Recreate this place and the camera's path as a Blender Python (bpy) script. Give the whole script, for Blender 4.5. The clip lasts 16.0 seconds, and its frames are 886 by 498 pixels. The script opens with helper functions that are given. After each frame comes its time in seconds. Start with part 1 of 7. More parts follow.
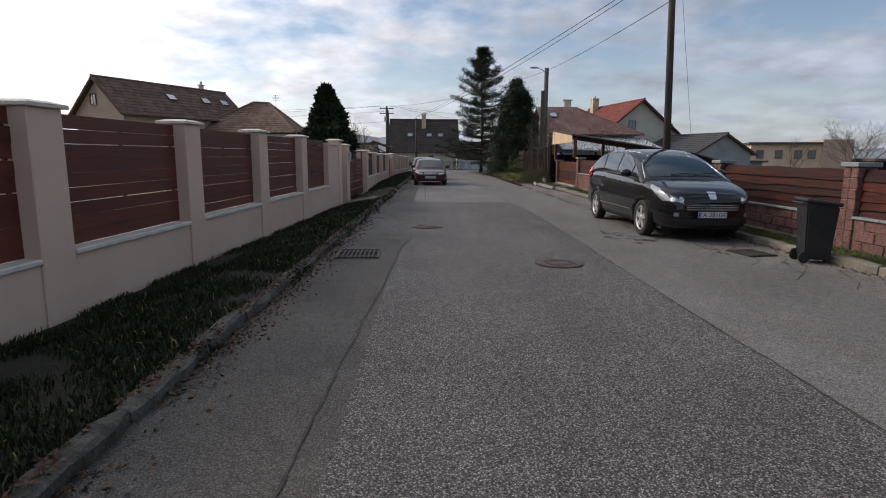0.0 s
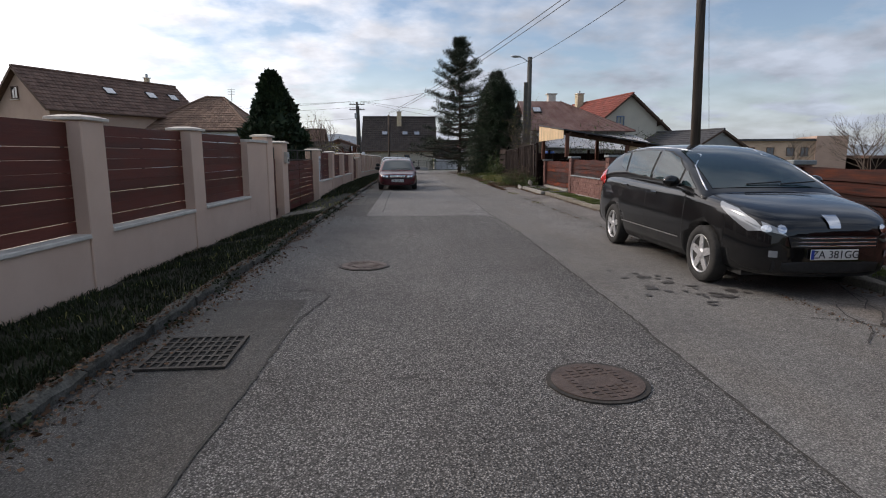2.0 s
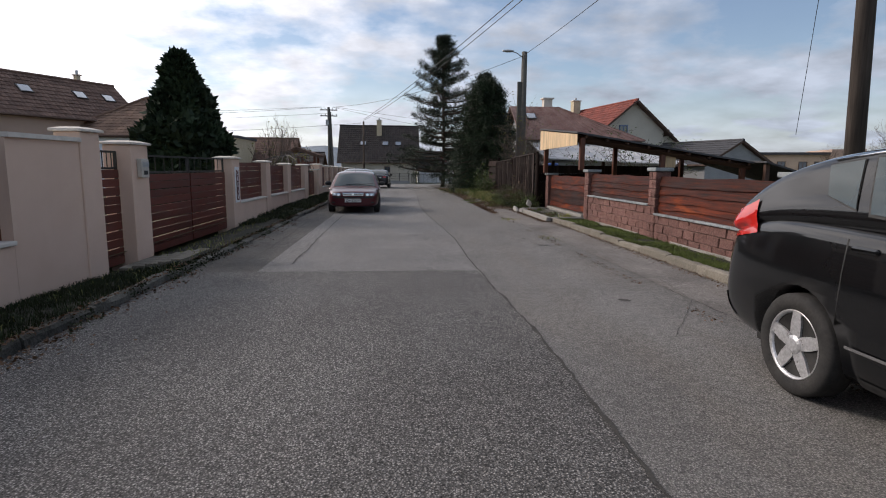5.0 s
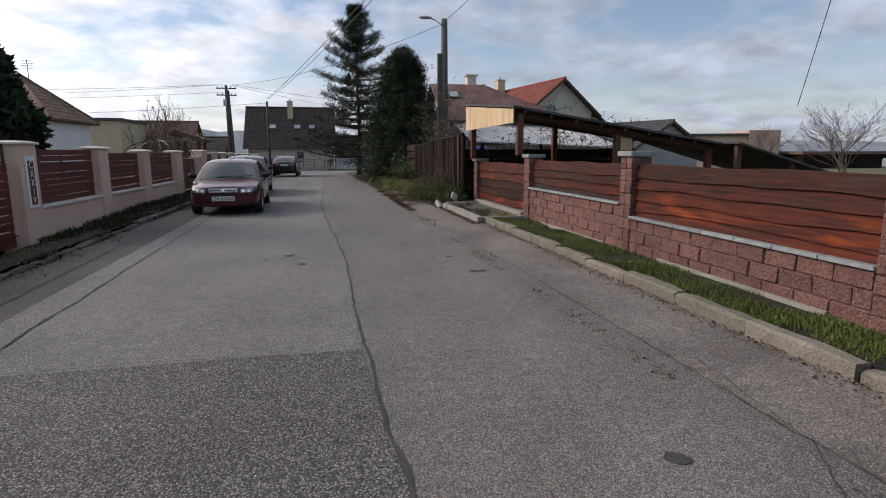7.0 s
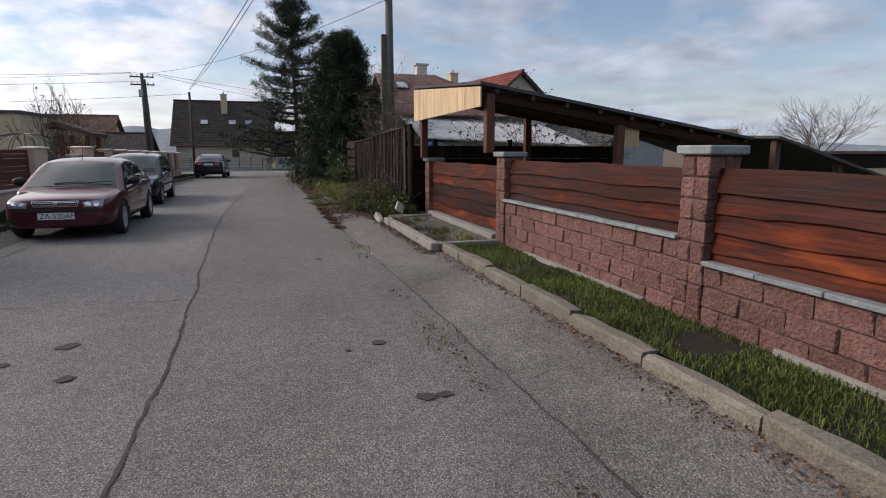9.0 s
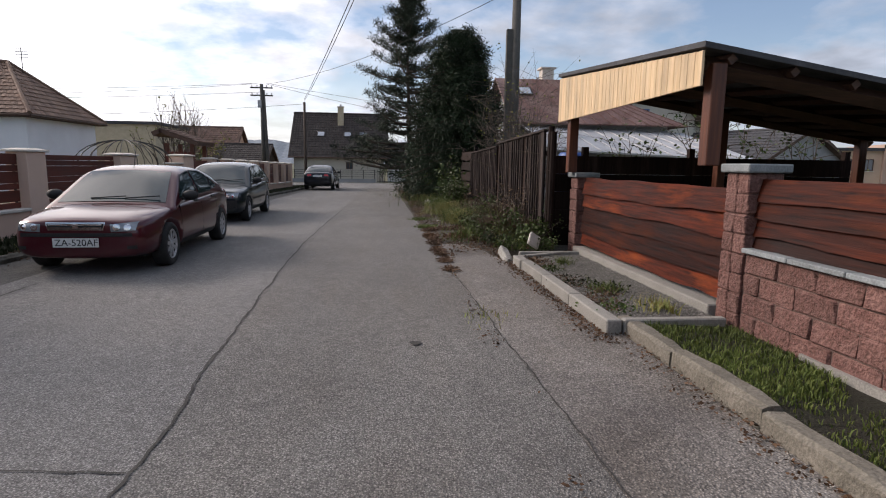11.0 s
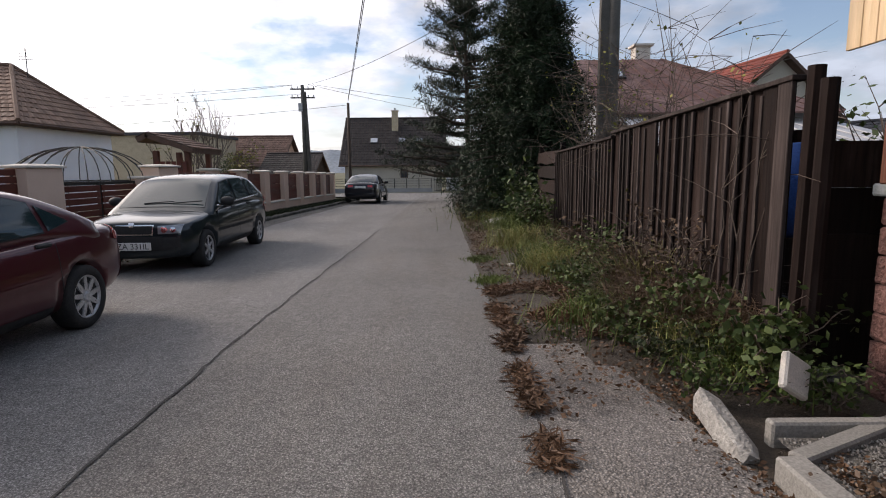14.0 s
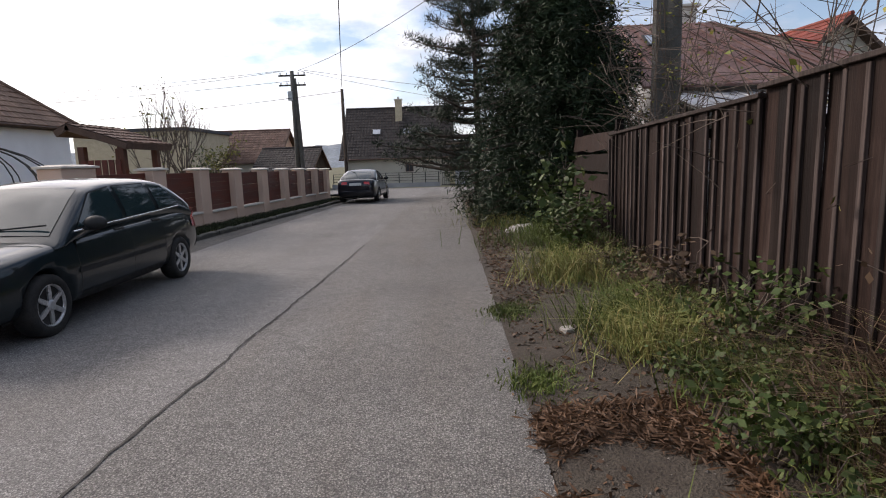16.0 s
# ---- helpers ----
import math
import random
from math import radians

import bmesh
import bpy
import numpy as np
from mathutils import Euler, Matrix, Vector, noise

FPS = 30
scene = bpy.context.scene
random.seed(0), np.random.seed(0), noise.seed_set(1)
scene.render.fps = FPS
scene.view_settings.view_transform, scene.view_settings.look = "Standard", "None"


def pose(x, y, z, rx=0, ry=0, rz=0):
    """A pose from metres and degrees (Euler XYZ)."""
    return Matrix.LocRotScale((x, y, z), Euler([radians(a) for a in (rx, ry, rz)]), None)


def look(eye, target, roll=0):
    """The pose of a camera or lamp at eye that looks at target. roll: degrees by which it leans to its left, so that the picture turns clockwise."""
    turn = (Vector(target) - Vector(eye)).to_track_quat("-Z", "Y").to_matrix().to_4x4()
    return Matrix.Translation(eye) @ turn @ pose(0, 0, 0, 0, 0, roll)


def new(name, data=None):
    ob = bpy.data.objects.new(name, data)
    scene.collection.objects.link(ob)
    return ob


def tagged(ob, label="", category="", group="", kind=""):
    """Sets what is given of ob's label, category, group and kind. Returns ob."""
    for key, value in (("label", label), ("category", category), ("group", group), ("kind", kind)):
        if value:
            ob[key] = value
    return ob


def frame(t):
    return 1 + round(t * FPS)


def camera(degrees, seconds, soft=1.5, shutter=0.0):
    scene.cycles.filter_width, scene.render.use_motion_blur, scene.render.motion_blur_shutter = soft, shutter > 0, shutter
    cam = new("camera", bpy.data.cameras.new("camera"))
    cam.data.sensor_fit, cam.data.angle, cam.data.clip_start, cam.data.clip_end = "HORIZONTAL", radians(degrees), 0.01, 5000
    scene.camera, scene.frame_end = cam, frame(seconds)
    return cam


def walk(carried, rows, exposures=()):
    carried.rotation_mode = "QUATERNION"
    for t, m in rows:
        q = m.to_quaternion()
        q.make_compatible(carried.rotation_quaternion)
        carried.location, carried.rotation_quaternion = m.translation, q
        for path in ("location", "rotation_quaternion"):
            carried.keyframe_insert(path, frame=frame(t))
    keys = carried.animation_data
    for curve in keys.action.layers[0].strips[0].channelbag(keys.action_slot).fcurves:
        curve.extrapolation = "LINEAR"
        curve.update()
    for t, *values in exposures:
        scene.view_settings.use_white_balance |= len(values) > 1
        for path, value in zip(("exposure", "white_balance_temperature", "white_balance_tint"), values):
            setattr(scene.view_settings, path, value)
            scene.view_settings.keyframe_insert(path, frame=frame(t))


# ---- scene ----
cam = camera(76.98, 16.0, 1.05)
ROWS = [
    (0.0, 0.000, 0.000, 1.512, 80.47, -0.39, -1.42),
    (0.5, 0.152, 1.074, 1.512, 79.09, 0.81, -3.99),
    (1.0, 0.265, 2.122, 1.540, 80.51, 0.29, -4.45),
    (1.5, 0.461, 3.177, 1.531, 80.07, 1.12, -5.27),
    (2.0, 0.595, 4.239, 1.531, 80.38, -0.08, -3.42),
    (2.5, 0.772, 5.306, 1.552, 79.40, 0.42, -3.41),
    (3.0, 0.865, 6.355, 1.558, 82.00, -2.08, -2.43),
    (5.5, 1.708, 11.286, 1.493, 81.58, -0.06, -5.39),
    (6.0, 1.916, 12.230, 1.509, 81.39, -0.56, -7.46),
    (6.5, 2.127, 13.180, 1.541, 79.93, 0.05, -10.77),
    (7.0, 2.395, 14.127, 1.527, 80.10, 0.11, -12.33),
    (7.5, 2.696, 15.108, 1.535, 81.07, 0.37, -14.29),
    (8.0, 2.973, 16.051, 1.530, 81.19, -0.78, -13.19),
    (8.5, 3.232, 16.986, 1.500, 81.13, -1.37, -14.16),
    (9.0, 3.447, 17.868, 1.483, 80.00, -0.06, -17.22),
    (9.5, 3.559, 18.706, 1.487, 80.45, 0.37, -16.40),
    (10.0, 3.626, 19.494, 1.468, 81.13, 0.15, -11.32),
    (12.5, 4.096, 24.166, 1.404, 81.23, -0.56, -3.95),
    (13.0, 4.171, 25.036, 1.414, 81.00, 0.22, -2.53),
    (13.5, 4.189, 25.903, 1.396, 81.85, -0.05, -0.63),
    (14.0, 4.180, 26.798, 1.426, 82.01, 0.43, 0.22),
    (14.5, 4.211, 27.682, 1.424, 81.38, 1.02, 0.65),
    (15.0, 4.217, 28.577, 1.444, 79.28, 2.16, 0.47),
    (15.5, 4.230, 29.464, 1.443, 80.02, 1.77, 0.93),
    (16.0, 4.245, 30.392, 1.456, 81.20, 1.79, 1.13),
]
SKY, CLOUD_SUN, CLOUD_BASE, SUN, SUN_ANGLE = 0.10, 14.5, 6.6, 2.2, 14.0
walk(cam, [(t, pose(x, y, z, rx, ry, rz)) for t, x, y, z, rx, ry, rz in ROWS], exposures=((0.0, -0.04, 6700, 15.5), (3.0, 0.10, 6700, 15.5), (5.5, 0.08, 6650, 16.0), (7.5, 0.02, 6650, 16.5), (8.5, -0.02, 6650, 16.8), (9.5, 0.14, 6650, 17.0), (12.5, 0.24, 6800, 18.0), (15.0, 0.24, 6800, 18.0), (16.0, 0.42, 6800, 18.0)))

# ---- world and sun ----
SUN_DIR = Vector((-0.80, 0.42, 0.50)).normalized()
world = bpy.data.worlds.new("sky")
scene.world = world
world.use_nodes = True
wn, wl = world.node_tree.nodes, world.node_tree.links
wn.clear()
w_out = wn.new("ShaderNodeOutputWorld")
w_bg = wn.new("ShaderNodeBackground")
w_sky = wn.new("ShaderNodeTexSky")
w_sky.sky_type = "NISHITA"
w_sky.sun_disc = False
w_sky.sun_elevation = math.asin(SUN_DIR.z)
w_sky.sun_rotation = math.atan2(SUN_DIR.x, SUN_DIR.y)
w_sky.air_density, w_sky.dust_density, w_sky.ozone_density = 1.0, 0.6, 1.6
w_co = wn.new("ShaderNodeTexCoord")
w_sep = wn.new("ShaderNodeSeparateXYZ")
wl.new(w_co.outputs["Generated"], w_sep.inputs[0])


def wmath(op, a, b=None, c=None, clamp=False):
    n = wn.new("ShaderNodeMath")
    n.operation, n.use_clamp = op, clamp
    for i, v in enumerate((a, b, c)):
        if v is None:
            continue
        if isinstance(v, (int, float)):
            n.inputs[i].default_value = v
        else:
            wl.new(v, n.inputs[i])
    return n.outputs[0]


def wmap(value, lo, hi, to_lo, to_hi):
    n = wn.new("ShaderNodeMapRange")
    n.clamp = True
    wl.new(value, n.inputs[0])
    for i, v in enumerate((lo, hi, to_lo, to_hi)):
        n.inputs[1 + i].default_value = v
    return n.outputs[0]


# a cloud layer, laid out on a flat sheet high above the ground
w_h = wmath("MAXIMUM", wmath("ADD", w_sep.outputs[2], 0.24), 0.12)
w_cx, w_cy = wmath("DIVIDE", w_sep.outputs[0], w_h), wmath("DIVIDE", w_sep.outputs[1], w_h)
w_cmb = wn.new("ShaderNodeCombineXYZ")
wl.new(w_cx, w_cmb.inputs[0]), wl.new(w_cy, w_cmb.inputs[1])
w_n = wn.new("ShaderNodeTexNoise")
w_n.inputs["Scale"].default_value, w_n.inputs["Detail"].default_value, w_n.inputs["Roughness"].default_value = 2.1, 9.0, 0.55
wl.new(w_cmb.outputs[0], w_n.inputs["Vector"])
w_n2 = wn.new("ShaderNodeTexNoise")
w_n2.inputs["Scale"].default_value, w_n2.inputs["Detail"].default_value = 4.5, 8.0
wl.new(w_cmb.outputs[0], w_n2.inputs["Vector"])
w_dot = wn.new("ShaderNodeVectorMath")
w_dot.operation = "DOT_PRODUCT"
w_dot.inputs[1].default_value = SUN_DIR
wl.new(w_co.outputs["Generated"], w_dot.inputs[0])
near_sun = wmap(w_dot.outputs["Value"], 0.25, 0.98, 0.0, 1.0)
cover = wmap(wmath("ADD", w_n.outputs[0], wmath("MULTIPLY", near_sun, 0.10)), 0.42, 0.60, 0.04, 0.97)
cover = wmath("MAXIMUM", cover, wmap(w_sep.outputs[2], 0.0, 0.16, 0.9, 0.0))
# thin cloud scatters the sun forward: brighter towards it
bright = wmath("ADD", wmath("MULTIPLY", wmath("POWER", near_sun, 1.6), CLOUD_SUN), CLOUD_BASE)
shade = wmap(w_n2.outputs[0], 0.33, 0.66, 0.72, 1.12)
w_cc = wn.new("ShaderNodeMix")
w_cc.data_type = "RGBA"
w_cc.inputs[6].default_value, w_cc.inputs[7].default_value = (0.72, 0.84, 1.0, 1), (1.0, 0.98, 0.95, 1)
wl.new(near_sun, w_cc.inputs[0])
w_cl = wn.new("ShaderNodeVectorMath")
w_cl.operation = "SCALE"
wl.new(w_cc.outputs[2], w_cl.inputs[0])
wl.new(wmath("MULTIPLY", bright, shade), w_cl.inputs[3])
w_sk = wn.new("ShaderNodeVectorMath")
w_sk.operation = "SCALE"
wl.new(w_sky.outputs[0], w_sk.inputs[0])
w_sk.inputs[3].default_value = 1.2
w_mix = wn.new("ShaderNodeMix")
w_mix.data_type = "RGBA"
wl.new(cover, w_mix.inputs[0])
wl.new(w_sk.outputs[0], w_mix.inputs[6])
wl.new(w_cl.outputs[0], w_mix.inputs[7])
wl.new(w_mix.outputs[2], w_bg.inputs[0])
w_bg.inputs[1].default_value = SKY
wl.new(w_bg.outputs[0], w_out.inputs[0])

sun = new("sun", bpy.data.lights.new("sun", "SUN"))
sun.data.energy, sun.data.angle, sun.data.color = SUN, radians(SUN_ANGLE), (1.0, 0.92, 0.82)
sun.matrix_world = look(SUN_DIR * 50, (0, 0, 0))

# ---- materials ----


def link_in(nt, value, socket):
    if isinstance(value, bpy.types.NodeSocket):
        nt.links.new(value, socket)
    else:
        socket.default_value = value


def rgba(c):
    return (c, c, c, 1) if isinstance(c, float) else (*c, 1)


class Nodes:
    """A small hand to write node trees with."""

    def __init__(self, name):
        self.mat = bpy.data.materials.new(name)
        self.mat.use_nodes = True
        self.nt = self.mat.node_tree
        self.bsdf = self.nt.nodes["Principled BSDF"]
        self.pos = self.nt.nodes.new("ShaderNodeNewGeometry").outputs["Position"]

    def noise(self, scale, detail=4.0, rough=0.55, stretch=None):
        n = self.nt.nodes.new("ShaderNodeTexNoise")
        v = self.pos
        if stretch:
            m = self.nt.nodes.new("ShaderNodeVectorMath")
            m.operation = "MULTIPLY"
            m.inputs[1].default_value = stretch
            self.nt.links.new(v, m.inputs[0])
            v = m.outputs[0]
        self.nt.links.new(v, n.inputs["Vector"])
        n.inputs["Scale"].default_value, n.inputs["Detail"].default_value, n.inputs["Roughness"].default_value = scale, detail, rough
        return n.outputs[0]

    def cells(self, scale, out="Distance", feature="F1"):
        n = self.nt.nodes.new("ShaderNodeTexVoronoi")
        n.feature = feature
        self.nt.links.new(self.pos, n.inputs["Vector"])
        n.inputs["Scale"].default_value = scale
        return n.outputs[out]

    def map(self, v, lo, hi, a=0.0, b=1.0):
        n = self.nt.nodes.new("ShaderNodeMapRange")
        self.nt.links.new(v, n.inputs[0])
        for i, x in enumerate((lo, hi, a, b)):
            n.inputs[1 + i].default_value = x
        return n.outputs[0]

    def math(self, op, a, b=0.0):
        n = self.nt.nodes.new("ShaderNodeMath")
        n.operation = op
        link_in(self.nt, a, n.inputs[0]), link_in(self.nt, b, n.inputs[1])
        return n.outputs[0]

    def mix(self, f, a, b, blend="MIX"):
        n = self.nt.nodes.new("ShaderNodeMix")
        n.data_type, n.blend_type = "RGBA", blend
        link_in(self.nt, f, n.inputs[0])
        for s, v in ((n.inputs[6], a), (n.inputs[7], b)):
            link_in(self.nt, v if isinstance(v, bpy.types.NodeSocket) else rgba(v), s)
        return n.outputs[2]

    def random(self, lo, hi, island=False):
        n = self.nt.nodes.new("ShaderNodeNewGeometry" if island else "ShaderNodeObjectInfo")
        return self.map(n.outputs["Random Per Island" if island else "Random"], 0, 1, lo, hi)

    def scaled(self, c, v):
        n = self.nt.nodes.new("ShaderNodeVectorMath")
        n.operation = "SCALE"
        self.nt.links.new(c, n.inputs[0]), self.nt.links.new(v, n.inputs[3])
        return n.outputs[0]

    def done(self, color, rough=0.8, metal=0.0, height=None, depth=0.01, spec=0.5, coat=0.0):
        link_in(self.nt, color if isinstance(color, bpy.types.NodeSocket) else rgba(color), self.bsdf.inputs["Base Color"])
        link_in(self.nt, rough, self.bsdf.inputs["Roughness"])
        self.bsdf.inputs["Metallic"].default_value = metal
        self.bsdf.inputs["Specular IOR Level"].default_value = spec
        self.bsdf.inputs["Coat Weight"].default_value = coat
        self.bsdf.inputs["Coat Roughness"].default_value = 0.04
        if height is not None:
            b = self.nt.nodes.new("ShaderNodeBump")
            b.inputs["Strength"].default_value, b.inputs["Distance"].default_value = 1.0, depth
            self.nt.links.new(height, b.inputs["Height"])
            self.nt.links.new(b.outputs[0], self.bsdf.inputs["Normal"])
        return self.mat


def surface(name, a, b, rough=0.8, scale=3.0, fine=60.0, depth=0.004, metal=0.0, spec=0.4, vary=0.0, island=0.0, stretch=None, fine_mix=0.25):
    """A plain surface: two tones in broad patches, a fine grain over them, a fine relief."""
    n = Nodes(name)
    c = n.mix(n.map(n.noise(scale, 5, 0.6, stretch), 0.32, 0.68), a, b)
    g = n.noise(fine, 3, 0.6, stretch)
    c = n.scaled(c, n.map(g, 0.3, 0.7, 1 - fine_mix, 1 + fine_mix))
    if vary:
        c = n.scaled(c, n.random(1 - vary, 1 + vary))
    if island:
        c = n.scaled(c, n.random(1 - island, 1 + island, True))
    r = n.map(n.noise(scale * 2.3), 0.3, 0.7, max(rough - 0.1, 0.02), min(rough + 0.1, 1.0))
    return n.done(c, r, metal, g, depth, spec)


def asphalt(name, dark, light, stone_scale, contrast, brown=0.15, wear=0.5):
    """Bitumen with stones in it, dusty patches, stains and fine cracks."""
    n = Nodes(name)
    d = n.cells(stone_scale)
    col = n.cells(stone_scale, "Color")
    base = n.mix(n.map(n.noise(0.55, 6, 0.62), 0.34, 0.66), dark, light)
    base = n.mix(n.math("MULTIPLY", n.map(n.noise(1.6, 5, 0.6, (1.0, 0.22, 1.0)), 0.45, 0.75), brown), base, (0.20, 0.165, 0.13))
    stones = n.map(d, 0.08, 0.55, 1 + contrast, 1 - contrast)
    sep = n.nt.nodes.new("ShaderNodeSeparateColor")
    n.nt.links.new(col, sep.inputs[0])
    base = n.scaled(base, stones)
    base = n.scaled(base, n.map(sep.outputs[0], 0, 1, 1 - contrast * 0.8, 1 + contrast * 0.9))
    pits = n.map(n.noise(stone_scale * 0.8, 2, 0.5), 0.36, 0.46, 1 - contrast * 1.1, 1.0)
    base = n.scaled(base, pits)
    base = n.scaled(base, n.map(n.noise(9, 6, 0.7), 0.3, 0.7, 0.80, 1.18))
    base = n.scaled(base, n.map(n.noise(0.35, 4, 0.6, (1.6, 0.25, 1.0)), 0.3, 0.7, 0.86, 1.12))
    blot = n.map(n.noise(1.1, 3, 0.5), 0.62, 0.75, 1.0, 1 - 0.22 * wear)
    base = n.scaled(base, blot)
    h = n.math("ADD", n.map(d, 0.0, 0.6, 1, 0), n.math("MULTIPLY", n.noise(30, 4), 0.6))
    return n.done(base, 0.82, 0, h, 0.0050, 0.35)


def timber(name, a, b, axis, rough=0.5, grain=1.0, wear=None, vary=0.2, spec=0.4):
    """Wood with its grain along one axis (0, 1 or 2)."""
    n = Nodes(name)
    s = [34.0, 34.0, 34.0]
    s[axis] = 1.6
    g = n.noise(grain, 7, 0.62, tuple(s))
    s2 = [5.0, 5.0, 5.0]
    s2[axis] = 0.9
    big = n.noise(1.0, 5, 0.6, tuple(s2))
    c = n.mix(n.map(g, 0.32, 0.68), a, b)
    c = n.scaled(c, n.map(big, 0.3, 0.7, 0.7, 1.35))
    if wear:
        c = n.mix(n.map(big, 0.56, 0.72, 0, 0.8), c, wear)
    c = n.scaled(c, n.random(1 - vary, 1 + vary))
    return n.done(c, n.map(big, 0.3, 0.7, rough - 0.12, rough + 0.12), 0, g, 0.004, spec)


def paint(name, c, rough=0.25, metal=0.0, coat=1.0, dust=0.1):
    n = Nodes(name)
    col = n.mix(n.map(n.noise(2.2, 5, 0.65), 0.45, 0.8, 0, dust), c, (0.22, 0.20, 0.17))
    return n.done(col, 0.30, metal, None, 0, 0.10, coat)


def leafy(name, a, b, rough=0.6, island=0.4):
    n = Nodes(name)
    c = n.mix(n.random(0, 1, True), a, b)
    c = n.scaled(c, n.map(n.noise(1.2, 3), 0.3, 0.7, 1 - island, 1 + island))
    m = n.done(c, rough, 0, None, 0, 0.25)
    n.bsdf.inputs["Subsurface Weight"].default_value = 0.0
    return m


M = {}
M["road_coarse"] = asphalt("asphalt_coarse", (0.178, 0.168, 0.160), (0.242, 0.232, 0.220), 80, 0.68, 0.14)
M["road_fine"] = asphalt("asphalt_fine", (0.2247, 0.217, 0.2093), (0.2950, 0.2838, 0.2711), 100, 0.45, 0.18)
M["road_right"] = asphalt("asphalt_right", (0.1966, 0.1867, 0.1755), (0.2600, 0.2485, 0.2311), 95, 0.44, 0.35)
M["road_gutter"] = asphalt("asphalt_gutter", (0.085, 0.080, 0.074), (0.15, 0.143, 0.132), 95, 0.45, 0.4, 1.0)
M["road_old"] = asphalt("asphalt_old", (0.1529, 0.138, 0.1288), (0.3059, 0.2825, 0.2576), 70, 0.36, 0.6, 1.0)
M["crack"] = surface("crack_filler", (0.035, 0.033, 0.03), (0.06, 0.055, 0.05), 0.9, 5, 80)
M["oil"] = surface("oil_stain", (0.045, 0.042, 0.04), (0.075, 0.07, 0.066), 0.55, 5, 80)
M["soil"] = surface("soil", (0.04324, 0.03287, 0.02456), (0.07637, 0.06361, 0.04912), 0.95, 2.5, 70, 0.02, fine_mix=0.45)
# turf tone taken down to hold the shade on the left verge
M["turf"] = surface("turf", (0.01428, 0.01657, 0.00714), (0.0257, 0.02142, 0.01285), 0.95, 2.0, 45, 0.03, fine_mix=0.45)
M["earth"] = surface("far_ground", (0.07, 0.08, 0.035), (0.13, 0.11, 0.06), 0.95, 0.25, 6, 0.03, fine_mix=0.3)
M["kerb_old"] = surface("old_kerb_concrete", (0.045, 0.043, 0.034), (0.115, 0.11, 0.095), 0.9, 5, 45, 0.015, vary=0.3, fine_mix=0.4)
M["kerb_right"] = surface("kerb_concrete", (0.1506, 0.1354, 0.1082), (0.2119, 0.1901, 0.1552), 0.9, 4, 50, 0.012, vary=0.12, fine_mix=0.3)
M["kerb_new"] = surface("new_kerb_concrete", (0.2112, 0.2015, 0.1814), (0.264, 0.2506, 0.2268), 0.85, 3, 70, 0.004, vary=0.08)
M["render_wall"] = surface("cream_render", (0.6171, 0.437, 0.3348), (0.6832, 0.494, 0.384), 0.9, 1.2, 140, 0.003, fine_mix=0.07)
M["cap"] = surface("cap_concrete", (0.55, 0.50, 0.44), (0.68, 0.63, 0.56), 0.85, 5, 90, 0.003, fine_mix=0.12)
M["panel"] = timber("brown_fence_board", (0.09775, 0.0238, 0.0153), (0.1148, 0.0289, 0.0187), 1, 0.5, 1.0, None, 0.12, 0.35)
M["gate_steel"] = surface("dark_steel", (0.03, 0.03, 0.03), (0.05, 0.045, 0.04), 0.5, 6, 60, 0.001, 0.4)
M["block"] = surface("split_block", (0.135, 0.064, 0.053), (0.185, 0.098, 0.083), 0.92, 7, 34, 0.03, vary=0.2, fine_mix=0.35)
M["mortar"] = surface("mortar", (0.10, 0.062, 0.053), (0.14, 0.09, 0.077), 0.95, 6, 70)
M["slate"] = surface("slate_cap", (0.17, 0.19, 0.195), (0.27, 0.29, 0.295), 0.7, 5, 60, 0.004, vary=0.15)
M["plank"] = timber("stained_plank", (0.012, 0.0022, 0.0011), (0.085, 0.0135, 0.0033), 1, 0.55, 1.0, (0.17, 0.036, 0.008), 0.6, 0.14)
M["fence_dark"] = timber("weathered_board", (0.0090, 0.0052, 0.0042), (0.0225, 0.0130, 0.0102), 2, 0.75, 1.0, (0.042, 0.030, 0.026), 0.5, 0.12)
M["batten"] = timber("grey_batten", (0.024, 0.018, 0.016), (0.070, 0.053, 0.048), 2, 0.8, 1.0, (0.11, 0.09, 0.085), 0.4, 0.12)
M["post_wood"] = timber("stained_post", (0.0605, 0.0175, 0.009), (0.11, 0.035, 0.015), 2, 0.5, 1.0, None, 0.2)
M["pine_board"] = timber("fresh_pine", (0.516, 0.36, 0.2), (0.602, 0.45, 0.28), 2, 0.6, 0.8, None, 0.06)
M["beam"] = timber("dark_beam", (0.045, 0.022, 0.015), (0.09, 0.045, 0.028), 0, 0.6, 1.0, None, 0.15)
M["felt"] = surface("roofing_felt", (0.05, 0.05, 0.055), (0.085, 0.085, 0.09), 0.9, 4, 90)
M["pole_wood"] = timber("old_pole", (0.065, 0.05, 0.04), (0.13, 0.1, 0.08), 2, 0.85, 1.0, None, 0.1, 0.2)
M["pole_conc"] = surface("pole_concrete", (0.0728, 0.07053, 0.0637), (0.1047, 0.1001, 0.091), 0.9, 3, 60)
M["pole_dark"] = timber("tarred_pole", (0.04, 0.033, 0.028), (0.085, 0.07, 0.06), 2, 0.8, 1.0, None, 0.1, 0.2)
M["wire"] = surface("cable", (0.02, 0.02, 0.02), (0.03, 0.03, 0.03), 0.6)
M["lamp_grey"] = surface("lamp_metal", (0.35, 0.36, 0.37), (0.45, 0.46, 0.47), 0.4, 5, 50, 0.001, 0.5)
